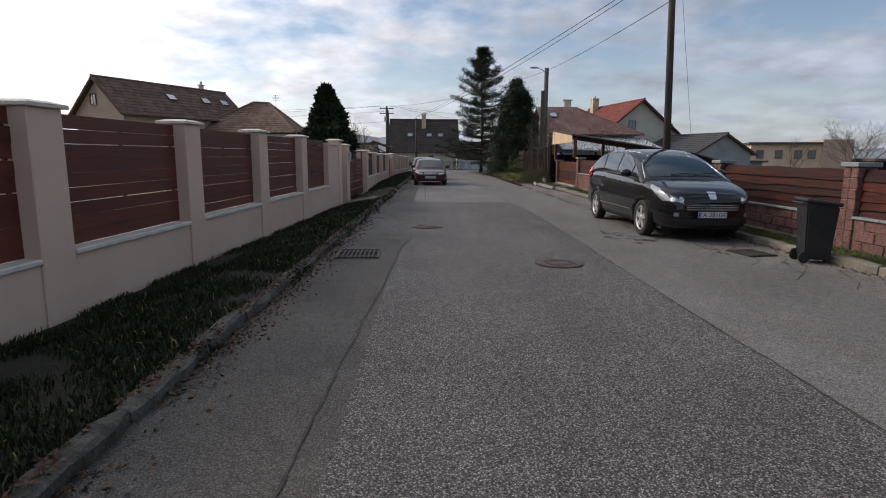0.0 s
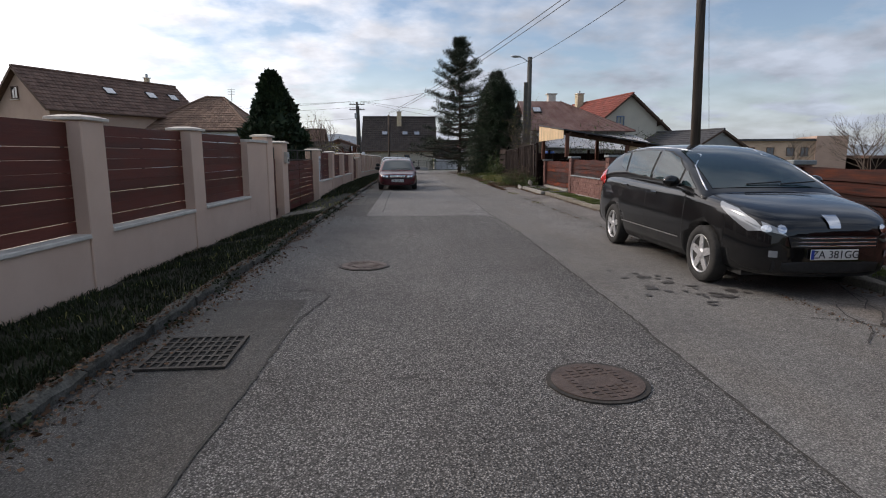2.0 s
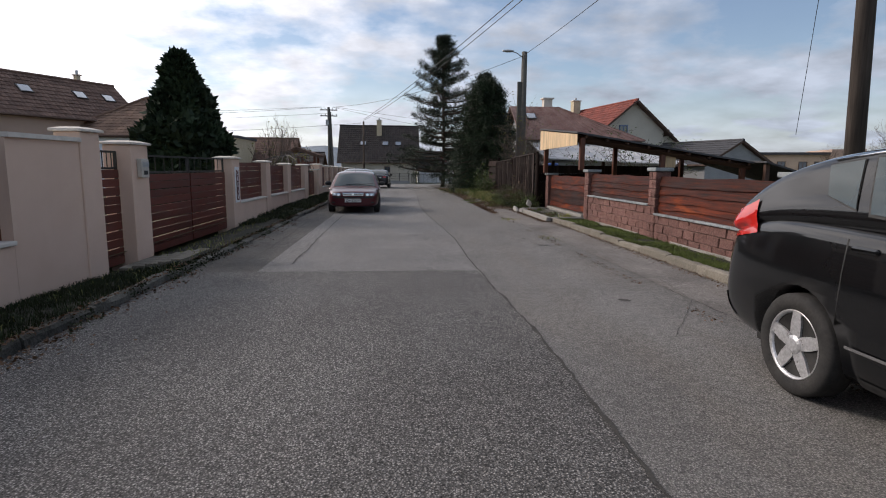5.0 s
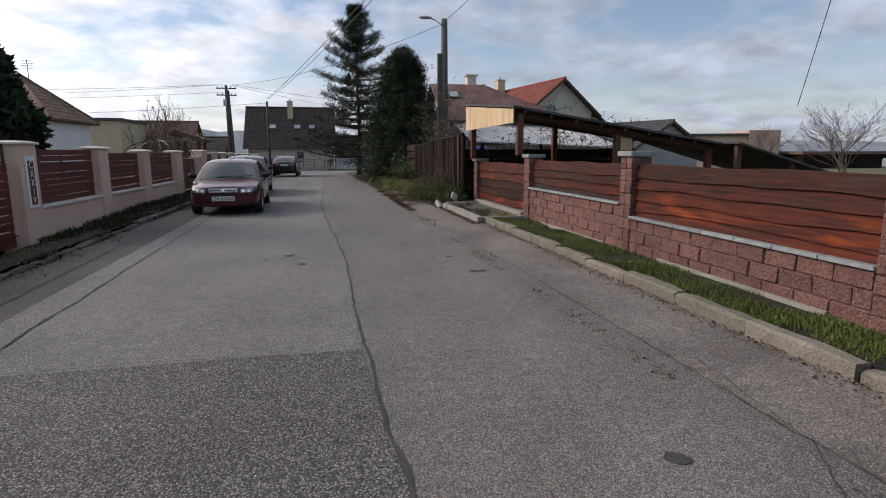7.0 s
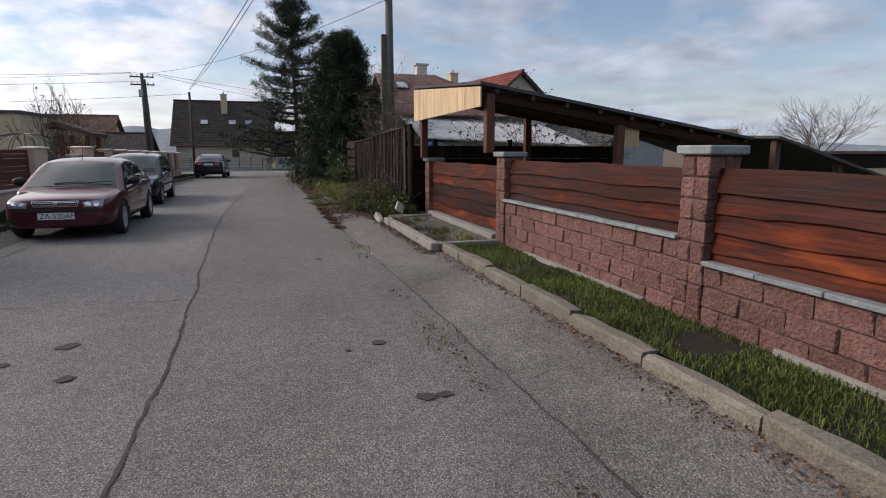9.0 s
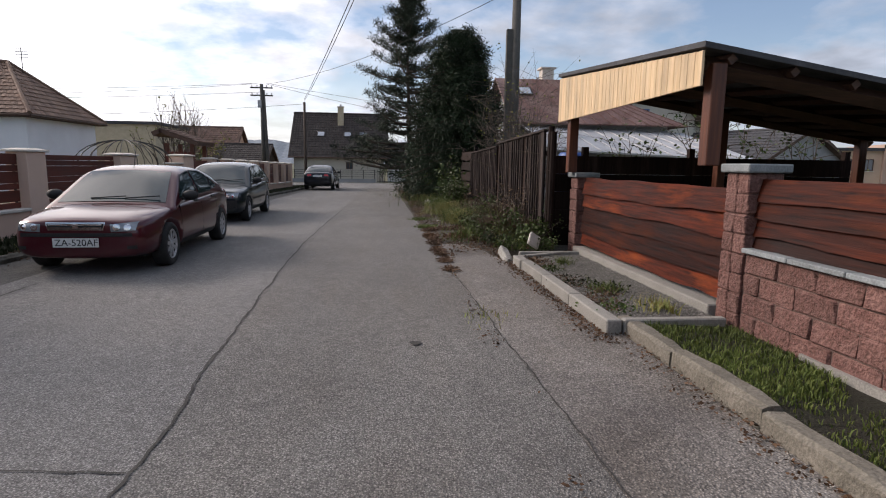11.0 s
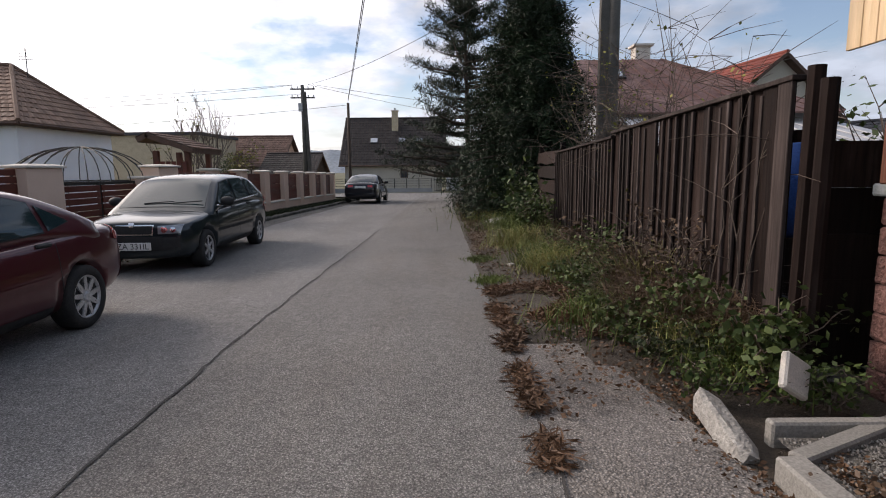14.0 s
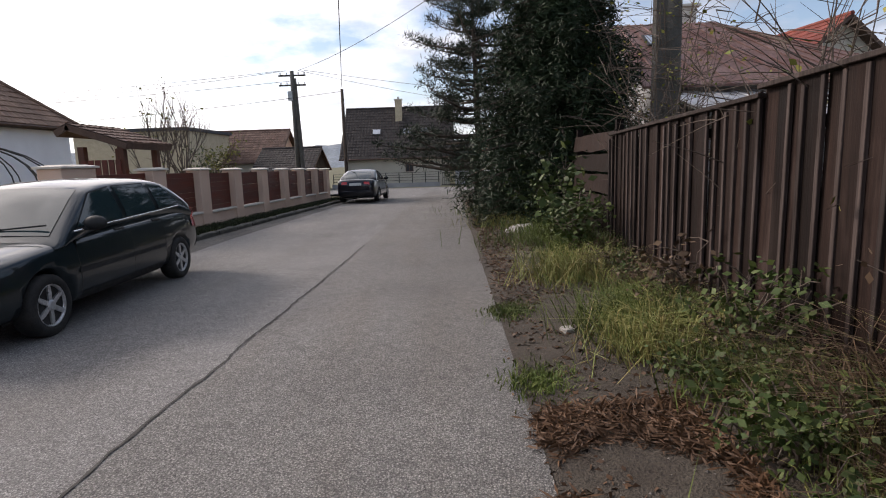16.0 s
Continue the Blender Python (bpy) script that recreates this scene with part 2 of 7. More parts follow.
M["iron"] = surface("cast_iron", (0.075, 0.055, 0.045), (0.13, 0.095, 0.08), 0.6, 8, 60, 0.003, 0.5)
M["iron_dark"] = surface("dark_iron", (0.035, 0.033, 0.03), (0.07, 0.06, 0.05), 0.65, 8, 60, 0.003, 0.5)
# near black: the shade inside holes, put into a flat colour
M["pit"] = surface("unlit_hole", (0.008, 0.008, 0.008), (0.015, 0.014, 0.012), 0.95)
M["white_wall"] = surface("white_render", (0.748, 0.759, 0.784), (0.836, 0.847, 0.8736), 0.9, 0.8, 80, 0.003, fine_mix=0.06)
M["cream_wall"] = surface("cream_house_render", (0.50, 0.46, 0.38), (0.58, 0.54, 0.45), 0.9, 0.7, 80, 0.003, fine_mix=0.07)
M["grey_wall"] = surface("grey_render", (0.26, 0.265, 0.27), (0.36, 0.365, 0.37), 0.9, 0.7, 50, 0.005, fine_mix=0.12)
M["beige_wall"] = surface("beige_render", (0.55, 0.407, 0.297), (0.616, 0.473, 0.352), 0.9, 0.8, 80, 0.003, fine_mix=0.07)
M["peach_wall"] = surface("peach_render", (0.42, 0.30, 0.24), (0.48, 0.35, 0.28), 0.9, 0.8, 80, 0.003, fine_mix=0.07)
M["tile_brown"] = surface("brown_roof_tile", (0.105, 0.06, 0.045), (0.17, 0.105, 0.08), 0.85, 1.3, 22, 0.01, island=0.22, fine_mix=0.2)
M["tile_light"] = surface("light_roof_tile", (0.16, 0.0975, 0.0702), (0.232, 0.1482, 0.1053), 0.85, 1.3, 22, 0.01, island=0.25, fine_mix=0.2)
M["tile_dark"] = surface("dark_roof_tile", (0.0224, 0.0176, 0.016), (0.04, 0.032, 0.0288), 0.75, 1.3, 22, 0.01, island=0.2, fine_mix=0.2)
M["tile_red"] = surface("red_roof_tile", (0.154, 0.035, 0.0245), (0.224, 0.056, 0.0385), 0.8, 1.3, 22, 0.01, island=0.18, fine_mix=0.15)
M["tin_rust"] = surface("rusty_tin", (0.13, 0.058, 0.045), (0.25, 0.16, 0.14), 0.6, 1.1, 12, 0.003, 0.2, fine_mix=0.25, stretch=(1.0, 0.6, 0.6))
M["tin_white"] = surface("pale_tin", (0.42, 0.42, 0.42), (0.62, 0.61, 0.6), 0.5, 1.5, 30, 0.002, 0.3, fine_mix=0.1)
M["wood_fascia"] = surface("brown_fascia", (0.07, 0.04, 0.03), (0.11, 0.065, 0.045), 0.7, 4, 40)
M["brick_chimney"] = surface("chimney_render", (0.45, 0.38, 0.26), (0.55, 0.47, 0.33), 0.9, 3, 30)
M["frame_white"] = surface("white_frame", (0.7, 0.7, 0.7), (0.78, 0.78, 0.78), 0.5)
M["frame_blue"] = surface("blue_frame", (0.05, 0.10, 0.22), (0.07, 0.13, 0.27), 0.5)
M["sign_red"] = surface("sign_red", (0.42, 0.03, 0.03), (0.5, 0.05, 0.05), 0.5)
M["sign_white"] = surface("sign_white", (0.7, 0.7, 0.7), (0.76, 0.76, 0.76), 0.5)
M["bin"] = surface("bin_plastic", (0.012, 0.013, 0.014), (0.022, 0.023, 0.024), 0.5, 5, 60, 0.001)
M["gravel"] = surface("gravel_stone", (0.1555, 0.1452, 0.1296), (0.2177, 0.2074, 0.1918), 0.9, 8, 60, 0.003, island=0.4)
M["grit"] = surface("grit_stone", (0.13, 0.115, 0.1), (0.2, 0.18, 0.16), 0.9, 8, 60, 0.003, island=0.4)
M["gravel_bed"] = surface("gravel_bed", (0.08928, 0.08184, 0.06944), (0.1389, 0.129, 0.1141), 0.95, 6, 50, 0.02, fine_mix=0.5)
M["stone"] = surface("loose_stone", (0.255, 0.24, 0.2175), (0.36, 0.345, 0.315), 0.9, 8, 40, 0.02)
M["bark"] = surface("bark", (0.05, 0.037, 0.028), (0.105, 0.08, 0.062), 0.95, 8, 40, 0.02, stretch=(1, 1, 0.3))
M["twig"] = surface("twig", (0.075, 0.055, 0.042), (0.13, 0.1, 0.08), 0.9, 8, 40)
# sunlit tone of the grass, brightness included in the colour
M["grass"] = leafy("grass_blades", (0.06065, 0.09169, 0.01941), (0.1146, 0.1348, 0.03234))
# shaded copy of the grass: the wall's shade is in this darker green
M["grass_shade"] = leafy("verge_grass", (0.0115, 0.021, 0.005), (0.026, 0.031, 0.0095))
M["grass_dry"] = leafy("dry_grass", (0.27, 0.2228, 0.081), (0.189, 0.2295, 0.0675))
M["dead_weed"] = leafy("dead_weeds", (0.08, 0.052, 0.0336), (0.12, 0.076, 0.044))
M["leaf"] = leafy("weed_leaves", (0.028, 0.052, 0.0125), (0.070, 0.092, 0.0235))
M["leaf_yellow"] = leafy("autumn_leaves", (0.12, 0.1425, 0.02625), (0.225, 0.2025, 0.0375))
M["needle"] = leafy("spruce_needles", (0.0108, 0.02295, 0.0105), (0.02363, 0.0405, 0.0165))
M["needle_pine"] = leafy("pine_needles", (0.01408, 0.02304, 0.0128), (0.0288, 0.0416, 0.0224))
M["thuja"] = leafy("thuja_scales", (0.014, 0.028, 0.014), (0.028, 0.045, 0.02))
M["litter"] = leafy("fallen_litter", (0.0714, 0.03675, 0.0182), (0.119, 0.063, 0.03185))
# pale blue-grey base colour stands in for haze over distance
M["far_wood"] = surface("hazed_hill", (0.16, 0.19, 0.22), (0.22, 0.25, 0.28), 1.0, 0.02, 0.2, 0.01)
M["car_black"] = paint("black_car_paint", (0.003, 0.0033, 0.004), 0.22, 0.0, 1.0, 0.006)
M["car_burgundy"] = paint("burgundy_car_paint", (0.070, 0.0105, 0.016), 0.28, 0.2, 0.9, 0.08)
M["car_green"] = paint("dark_green_car_paint", (0.010, 0.017, 0.021), 0.26, 0.2, 0.9, 0.06)
M["car_dark"] = paint("dark_car_paint", (0.010, 0.011, 0.016), 0.26, 0.2, 0.9, 0.05)
M["trim"] = surface("black_trim", (0.012, 0.012, 0.012), (0.02, 0.02, 0.02), 0.65, 6, 60, 0.001)
M["tyre"] = surface("tyre_rubber", (0.014, 0.014, 0.014), (0.03, 0.028, 0.026), 0.85, 6, 60, 0.002)
M["alloy"] = surface("alloy_wheel", (0.45, 0.45, 0.46), (0.55, 0.55, 0.56), 0.35, 6, 60, 0.001, 0.6)
M["chrome"] = Nodes("chrome").done((0.75, 0.75, 0.76), 0.12, 1.0)
M["lens"] = Nodes("lamp_lens").done((0.26, 0.28, 0.30), 0.10, 0.35, None, 0, 0.6, 1.0)
M["lens_red"] = Nodes("red_lens").done((0.50, 0.02, 0.015), 0.12, 0.0, None, 0, 0.6, 1.0)
M["lens_orange"] = Nodes("orange_lens").done((0.6, 0.16, 0.02), 0.15, 0.0, None, 0, 0.6, 1.0)
M["glass"] = Nodes("dark_glass").done((0.016, 0.032, 0.036), 0.02, 0.0, None, 0, 0.55, 0.25)
M["pane"] = Nodes("window_glass").done((0.03, 0.04, 0.05), 0.05, 0.0, None, 0, 0.8, 1.0)
M["skylight"] = Nodes("roof_window_glass").done((0.35, 0.38, 0.42), 0.08, 0.6, None, 0, 0.8, 1.0)
M["plate"] = Nodes("plate_white").done((0.62, 0.62, 0.6), 0.4)
M["ink"] = Nodes("plate_ink").done((0.01, 0.01, 0.01), 0.5)
M["plate_blue"] = Nodes("plate_blue").done((0.02, 0.05, 0.3), 0.4)
M["box_white"] = surface("plastic_box", (0.45, 0.42, 0.36), (0.52, 0.48, 0.42), 0.5, 6, 60, 0.001)

# ---- mesh hands ----


def finish(name, bm, material, smooth=False):
    me = bpy.data.meshes.new(name)
    bm.to_mesh(me)
    bm.free()
    me.materials.append(material)
    if smooth:
        me.shade_smooth()
    return me


def part(name, bm, material, parent=None, label="", smooth=False):
    """One mesh object under a thing or a part."""
    ob = new(name, finish(name, bm, material, smooth))
    if parent is not None:
        ob.parent = parent
    if label:
        ob["label"] = label
    return ob


def thing(name, label, category, group="", kind="", at=None):
    ob = new(name)
    ob.empty_display_size = 0.1
    if at is not None:
        ob.matrix_world = at
    return tagged(ob, label, category, group, kind)


def box(bm, x0, x1, y0, y1, z0, z1, m=None, bevel=0.0):
    """Adds a box to bm, with bevelled edges if asked for."""
    t = bmesh.new()
    bmesh.ops.create_cube(t, size=1.0)
    for v in t.verts:
        v.co = Vector((x0 + (v.co.x + 0.5) * (x1 - x0), y0 + (v.co.y + 0.5) * (y1 - y0), z0 + (v.co.z + 0.5) * (z1 - z0)))
    if bevel:
        bmesh.ops.bevel(t, geom=t.edges[:], offset=bevel, segments=1, affect="EDGES")
    if m is not None:
        t.transform(m)
    return merge(bm, t)


def merge(bm, t):
    me = bpy.data.meshes.new("t")
    t.to_mesh(me)
    t.free()
    bm.from_mesh(me)
    bpy.data.meshes.remove(me)
    return bm


def boxed(*args, **kw):
    return box(bmesh.new(), *args, **kw)


def tube(bm, pts, radii, sides=8, cap=True):
    """A tapered tube through points."""
    rings = []
    pts = [Vector(p) for p in pts]
    if isinstance(radii, (int, float)):
        radii = [radii] * len(pts)
    for i, p in enumerate(pts):
        d = (pts[min(i + 1, len(pts) - 1)] - pts[max(i - 1, 0)])
        q = d.to_track_quat("Z", "Y") if d.length > 1e-6 else Vector((0, 0, 1)).to_track_quat("Z", "Y")
        rings.append([bm.verts.new(p + q @ Vector((radii[i] * math.cos(2 * math.pi * k / sides), radii[i] * math.sin(2 * math.pi * k / sides), 0))) for k in range(sides)])
    for a, b in zip(rings, rings[1:]):
        for k in range(sides):
            bm.faces.new((a[k], a[(k + 1) % sides], b[(k + 1) % sides], b[k]))
    if cap:
        bm.faces.new(rings[0][::-1]), bm.faces.new(rings[-1])
    return bm


def disc(bm, r, z0, z1, sides=32, m=None):
    t = bmesh.new()
    tube(t, [(0, 0, z0), (0, 0, z1)], r, sides)
    if m is not None:
        t.transform(m)
    return merge(bm, t)


def prism(bm, outline, thick, m=None):
    """A flat outline (x, y), drawn out by thick along z."""
    t = bmesh.new()
    a = [t.verts.new((x, y, 0)) for x, y in outline]
    b = [t.verts.new((x, y, thick)) for x, y in outline]
    t.faces.new(a[::-1]), t.faces.new(b)
    for i in range(len(a)):
        j = (i + 1) % len(a)
        t.faces.new((a[i], a[j], b[j], b[i]))
    bmesh.ops.recalc_face_normals(t, faces=t.faces[:])
    if m is not None:
        t.transform(m)
    return merge(bm, t)


def stuff(name, verts, faces, material, label="", category="", kind="stuff", parent=None):
    me = bpy.data.meshes.new(name)
    me.from_pydata(verts, [], faces)
    me.materials.append(material)
    ob = new(name, me)
    if parent is not None:
        ob.parent = parent
    return tagged(ob, label, category, "", kind)


def letters(name, text, size, material, parent, m, thick=0.002):
    """Raised letters, as a mesh."""
    cu = bpy.data.curves.new(name, "FONT")
    cu.body, cu.size, cu.extrude, cu.align_x, cu.align_y = text, size, thick, "CENTER", "CENTER"
    tmp = new(name, cu)
    me = bpy.data.meshes.new_from_object(tmp.evaluated_get(bpy.context.evaluated_depsgraph_get()))
    bpy.data.objects.remove(tmp)
    me.materials.clear()
    me.materials.append(material)
    ob = new(name, me)
    ob.parent = parent
    ob.matrix_local = m
    return ob


def loft(rings, closed_ends=True, creases=None):
    bm = bmesh.new()
    vr = [[bm.verts.new(p) for p in r] for r in rings]
    n = len(vr[0])
    for a, b in zip(vr, vr[1:]):
        for k in range(n):
            bm.faces.new((a[k], a[(k + 1) % n], b[(k + 1) % n], b[k]))
    if creases:
        lay_ = bm.edges.layers.float.new("crease_edge")
        for a, b in zip(vr, vr[1:]):
            for k, w in creases.items():
                bm.edges.get((a[k], b[k]))[lay_] = w
    if closed_ends:
        bm.faces.new(vr[0][::-1]), bm.faces.new(vr[-1])
    bmesh.ops.recalc_face_normals(bm, faces=bm.faces[:])
    return bm


def gz(y):
    """The ground falls a little towards the crossroads."""
    return -0.0135 * max(0.0, y - 42.0)


def along(y, marks):
    """A value that runs straight between (y, value) marks."""
    if y <= marks[0][0]:
        return marks[0][1]
    for (a, u), (b, v) in zip(marks, marks[1:]):
        if y <= b:
            return u + (v - u) * (y - a) / (b - a)
    return marks[-1][1]


def kerb_x(y):
    return -1.68 + 0.0130 * (y - 3)


def left_x(y):
    return -2.993 + 0.055 * (y - 19) if y < 19 else -2.993 + 0.0205 * (y - 19)


def verge_z(x, y):
    """The verge falls from the kerb to the foot of the garden wall."""
    foot = along(y, ((24, -0.19), (31, 0.0)))
    k = kerb_x(y) - 0.1
    return 0.08 + (foot - 0.08) * min(1, max(0, (k - x) / (k - left_x(y)))) ** 1.2


def crack_x(y):
    """The long joint between the two lanes."""
    return along(y, ((3.5, 2.56), (6, 2.60), (9, 2.68), (13, 2.76), (15.5, 2.78), (18.5, 2.66), (22, 2.72), (25, 2.58), (28, 2.45), (31, 2.38), (33, 2.40), (39.5, 2.54)))


def edge_x(y):
    """The broken right edge of the newer asphalt."""
    return along(y, ((20, 4.90), (24, 4.84), (28, 4.72), (33, 4.66), (43, 4.55)))


KERB_R, WALL_R, CRACK_X, EDGE_X = 5.86, 6.86, 2.66, 4.68

# ---- ground and road ----


def sheet(name, x0, x1, y0, y1, z, material, label, category, step=1.0, fx0=None, fx1=None, rough=0.0, kind="structure"):
    """A sheet between two edges that may run at a slant, following the fall of the ground."""
    ny, nx = max(1, int((y1 - y0) / step)), max(1, int(abs(x1 - x0) / step))
    vs, fs = [], []
    for j in range(ny + 1):
        y = y0 + (y1 - y0) * j / ny
        a, b = (fx0(y) if fx0 else x0), (fx1(y) if fx1 else x1)
        for i in range(nx + 1):
            x = a + (b - a) * i / nx
            zz = z(x, y) if callable(z) else z
            vs.append((x, y, gz(y) + zz + (rough * noise.noise((x * 1.7, y * 1.7, 3.1)) if rough else 0.0)))
    for j in range(ny):
        for i in range(nx):
            k = j * (nx + 1) + i
            fs.append((k, k + 1, k + nx + 2, k + nx + 1))
    return stuff(name, vs, fs, material, label, category, kind)


gv = []
gf = []
gys = [-400, -60, -20, 0, 20, 42, 50, 60, 70, 80, 100, 140, 250, 900, 3000]
gxs = [-3000, -800, -200, -60, -20, -8, 0, 8, 20, 60, 200, 800, 3000]
for y in gys:
    for x in gxs:
        gv.append((x, y, gz(min(y, 100)) - (0.30 if y <= 60 else 0.03)))
for j in range(len(gys) - 1):
    for i in range(len(gxs) - 1):
        k = j * len(gxs) + i
        gf.append((k, k + 1, k + len(gxs) + 1, k + len(gxs)))
stuff("ground", gv, gf, M["earth"], "grassy earth reaching to the horizon", "ground", "structure")

ROAD_END = 66.0
sheet("road", -0.5, CRACK_X, -14, 18.35, 0.0, M["road_coarse"], "worn coarse grey asphalt lane with open stones", "road", 0.7, None, crack_x, 0.006)
sheet("road", -2, -0.5, -14, 10.1, 0.0, M["road_gutter"], "smoother asphalt gutter strip beside the kerb", "road", 1.0, kerb_x, None, 0.006)
sheet("road", -2, -0.5, 10.1, 18.35, 0.0, M["road_coarse"], "worn coarse grey asphalt beside the kerb", "road", 1.0, kerb_x, None, 0.006)
sheet("road", -2, -0.5, 18.35, ROAD_END, 0.0, M["road_gutter"], "stained asphalt gutter strip beside the kerb", "road", 1.0, kerb_x, None, 0.006)
sheet("road", -0.5, CRACK_X, 18.35, ROAD_END, 0.0, M["road_fine"], "smooth pale grey asphalt lane", "road", 0.7, None, crack_x, 0.006)
sheet("road", CRACK_X, EDGE_X, -14, ROAD_END, 0.0, M["road_right"], "smooth dusty asphalt lane", "road", 0.7, crack_x, edge_x, 0.006)
sheet("road", EDGE_X, 5.2, 33.2, 37.5, 0.0, M["road_old"], "broken remains of old asphalt in the soil", "road", 0.25, edge_x, lambda y: 5.0 + 0.16 * noise.noise((y * 1.3, 0, 4)), 0.012)
sheet("road", EDGE_X, KERB_R, -14, 31.35, -0.004, M["road_old"], "broken old asphalt strip along the kerb", "road", 0.35, edge_x, lambda y: KERB_R if y < 29.2 else 5.66 - 0.14 * (y - 29.2) + 0.06 * noise.noise((y * 3, 0, 2)), 0.010)
sheet("road", -45, 45, ROAD_END, 75, 0.0, M["road_fine"], "crossing asphalt road at the end of the street", "road", 3.0)
sheet("dirt_verge", EDGE_X, 9.0, 29.2, 66, lambda x, y: -0.012 + (0.10 * min(1, max(0, (x - EDGE_X) / 1.5)) + 0.02) * min(1, max(0, (y - 31.2) / 0.6 + (0.9 if x > 5.75 else 0.0))), M["soil"], "bare brown soil strip along the road edge", "ground", 0.5, edge_x, None, 0.012)
sheet("verge", -3.3, -1.9, -14, 61, verge_z, M["turf"], "thin turf between kerb and garden wall, darkened for shade", "ground", 0.5, left_x, lambda y: kerb_x(y) - 0.13, 0.02)
sheet("verge", KERB_R + 0.14, WALL_R, -14, 25.9, lambda x, y: 0.10 - 0.06 * (x - KERB_R), M["turf"], "narrow turf strip below the block wall", "ground", 0.5, None, None, 0.02)
sheet("yard", -60, -3, -14, 61, 0.06, M["earth"], "garden lawn behind the wall", "ground", 4.0, None, lambda y: left_x(y) - 0.1, 0.05)
sheet("yard", WALL_R + 0.2, 60, -14, 66, 0.05, M["earth"], "rough garden ground behind the fence", "ground", 4.0, None, None, 0.05)


def ribbon(name, pts, width, material, z=0.006, seed=1, label="dark open crack in the asphalt"):
    """A thin uneven crack laid along a line."""
    r = random.Random(seed)
    vs, fs, row = [], [], []
    dense = []
    for (x0, y0), (x1, y1) in zip(pts, pts[1:]):
        n = max(1, int(math.hypot(x1 - x0, y1 - y0) / 0.09))
        dense += [(x0 + (x1 - x0) * k / n, y0 + (y1 - y0) * k / n) for k in range(n)]
    dense.append(pts[-1])
    for i, (x, y) in enumerate(dense):
        a, b = dense[max(i - 1, 0)], dense[min(i + 1, len(dense) - 1)]
        d = Vector((b[0] - a[0], b[1] - a[1], 0)).normalized()
        nrm = Vector((-d.y, d.x, 0))
        w = width * (0.35 + 0.9 * abs(noise.noise((x * 3.1, y * 3.1, seed)) + r.uniform(-0.3, 0.4)))
        c = Vector((x, y, gz(y) + z)) + nrm * (noise.noise((x * 1.3, y * 1.3, seed + 5)) * 0.03 + noise.noise((x * 9, y * 9, seed)) * 0.012 + r.uniform(-0.008, 0.008))
        vs += [tuple(c - nrm * w * 0.5), tuple(c + nrm * w * 0.5)]
    for i in range(len(dense) - 1):
        fs.append((2 * i, 2 * i + 1, 2 * i + 3, 2 * i + 2))
    return stuff(name, vs, fs, material, label, "road crack", "structure")


ribbon("crack", [(crack_x(y), y) for y in [-6 + 1.5 * k for k in range(31)]] + [(2.55, 40.5)], 0.034, M["crack"], seed=3)
ribbon("crack", [(-0.78, -3), (-0.69, 2.3), (-0.64, 4), (-0.53, 6.6), (-0.46, 9.4), (-0.30, 10.2), (-0.42, 10.5), (-1.2, 10.4)], 0.030, M["crack"], seed=4)
ribbon("crack", [(-1.2, 18.6), (0.2, 18.37), (1.4, 18.39), (2.66, 18.25)], 0.010, M["crack"], seed=5)
ribbon("crack", [(-0.75, 18.8), (-0.12, 18.95), (-0.15, 21.8), (-0.17, 25), (-0.18, 28.0)], 0.035, M["crack"], seed=6)
ribbon("crack", [(-1.25, 18.6), (-0.88, 19.2), (-0.83, 20.8), (-0.87, 23.2), (-0.95, 26)], 0.040, M["crack"], seed=7)
ribbon("crack", [(-0.4, 7.8), (0.6, 7.9), (1.4, 7.7)], 0.010, M["crack"], seed=8)
ribbon("crack", [(edge_x(y) + 0.01, y) for y in [15 + 1.4 * k for k in range(13)]], 0.018, M["crack"], seed=9)
ribbon("crack", [(-0.15, 24.05), (1.34, 23.93), (2.62, 23.81)], 0.018, M["crack"], seed=10)
ribbon("crack", [(2.4, 43.2), (3.4, 43.1), (4.5, 43.2)], 0.06, M["crack"], seed=11)
ribbon("crack", [(4.0, 15.0), (4.4, 15.6), (4.9, 16.4), (5.1, 17.6)], 0.010, M["crack"], seed=12)
ribbon("crack", [(4.1, 13.6), (4.7, 14.6), (5.4, 15.2)], 0.008, M["crack"], seed=13)
# crazed old asphalt round the drain by the wall
for k, (cx, cy) in enumerate(((4.7, 8.9), (4.9, 8.1), (5.25, 9.4), (5.3, 7.6), (5.45, 8.3), (4.95, 7.2), (5.35, 6.7), (5.5, 9.9))):
    ribbon("crack", [(cx - 0.35, cy - 0.5), (cx, cy - 0.1), (cx + 0.1, cy + 0.3), (cx + 0.3, cy + 0.7)], 0.022, M["crack"], seed=20 + k)
    ribbon("crack", [(cx + 0.35, cy - 0.4), (cx + 0.05, cy + 0.1), (cx - 0.3, cy + 0.25)], 0.018, M["crack"], seed=40 + k)
# pits and blotches of tar in the surface
rp = random.Random(8)
def blotch(x, y, w, l, material, label, z=0.007):
    """A flat spot with a ragged outline."""
    a0 = rp.uniform(0, 6)
    pts = [(x + w * math.cos(a) * (1 + 0.55 * noise.noise((math.cos(a) * 1.3 + a0, math.sin(a) * 1.3, x))), y + l * math.sin(a) * (1 + 0.55 * noise.noise((math.cos(a) * 1.3, math.sin(a) * 1.3 + a0, y)))) for a in [2 * math.pi * k / 22 for k in range(22)]]
    stuff("tar_spot", [(px, py, gz(py) + z) for px, py in pts], [tuple(range(22))], material, label, "road mark", "structure")


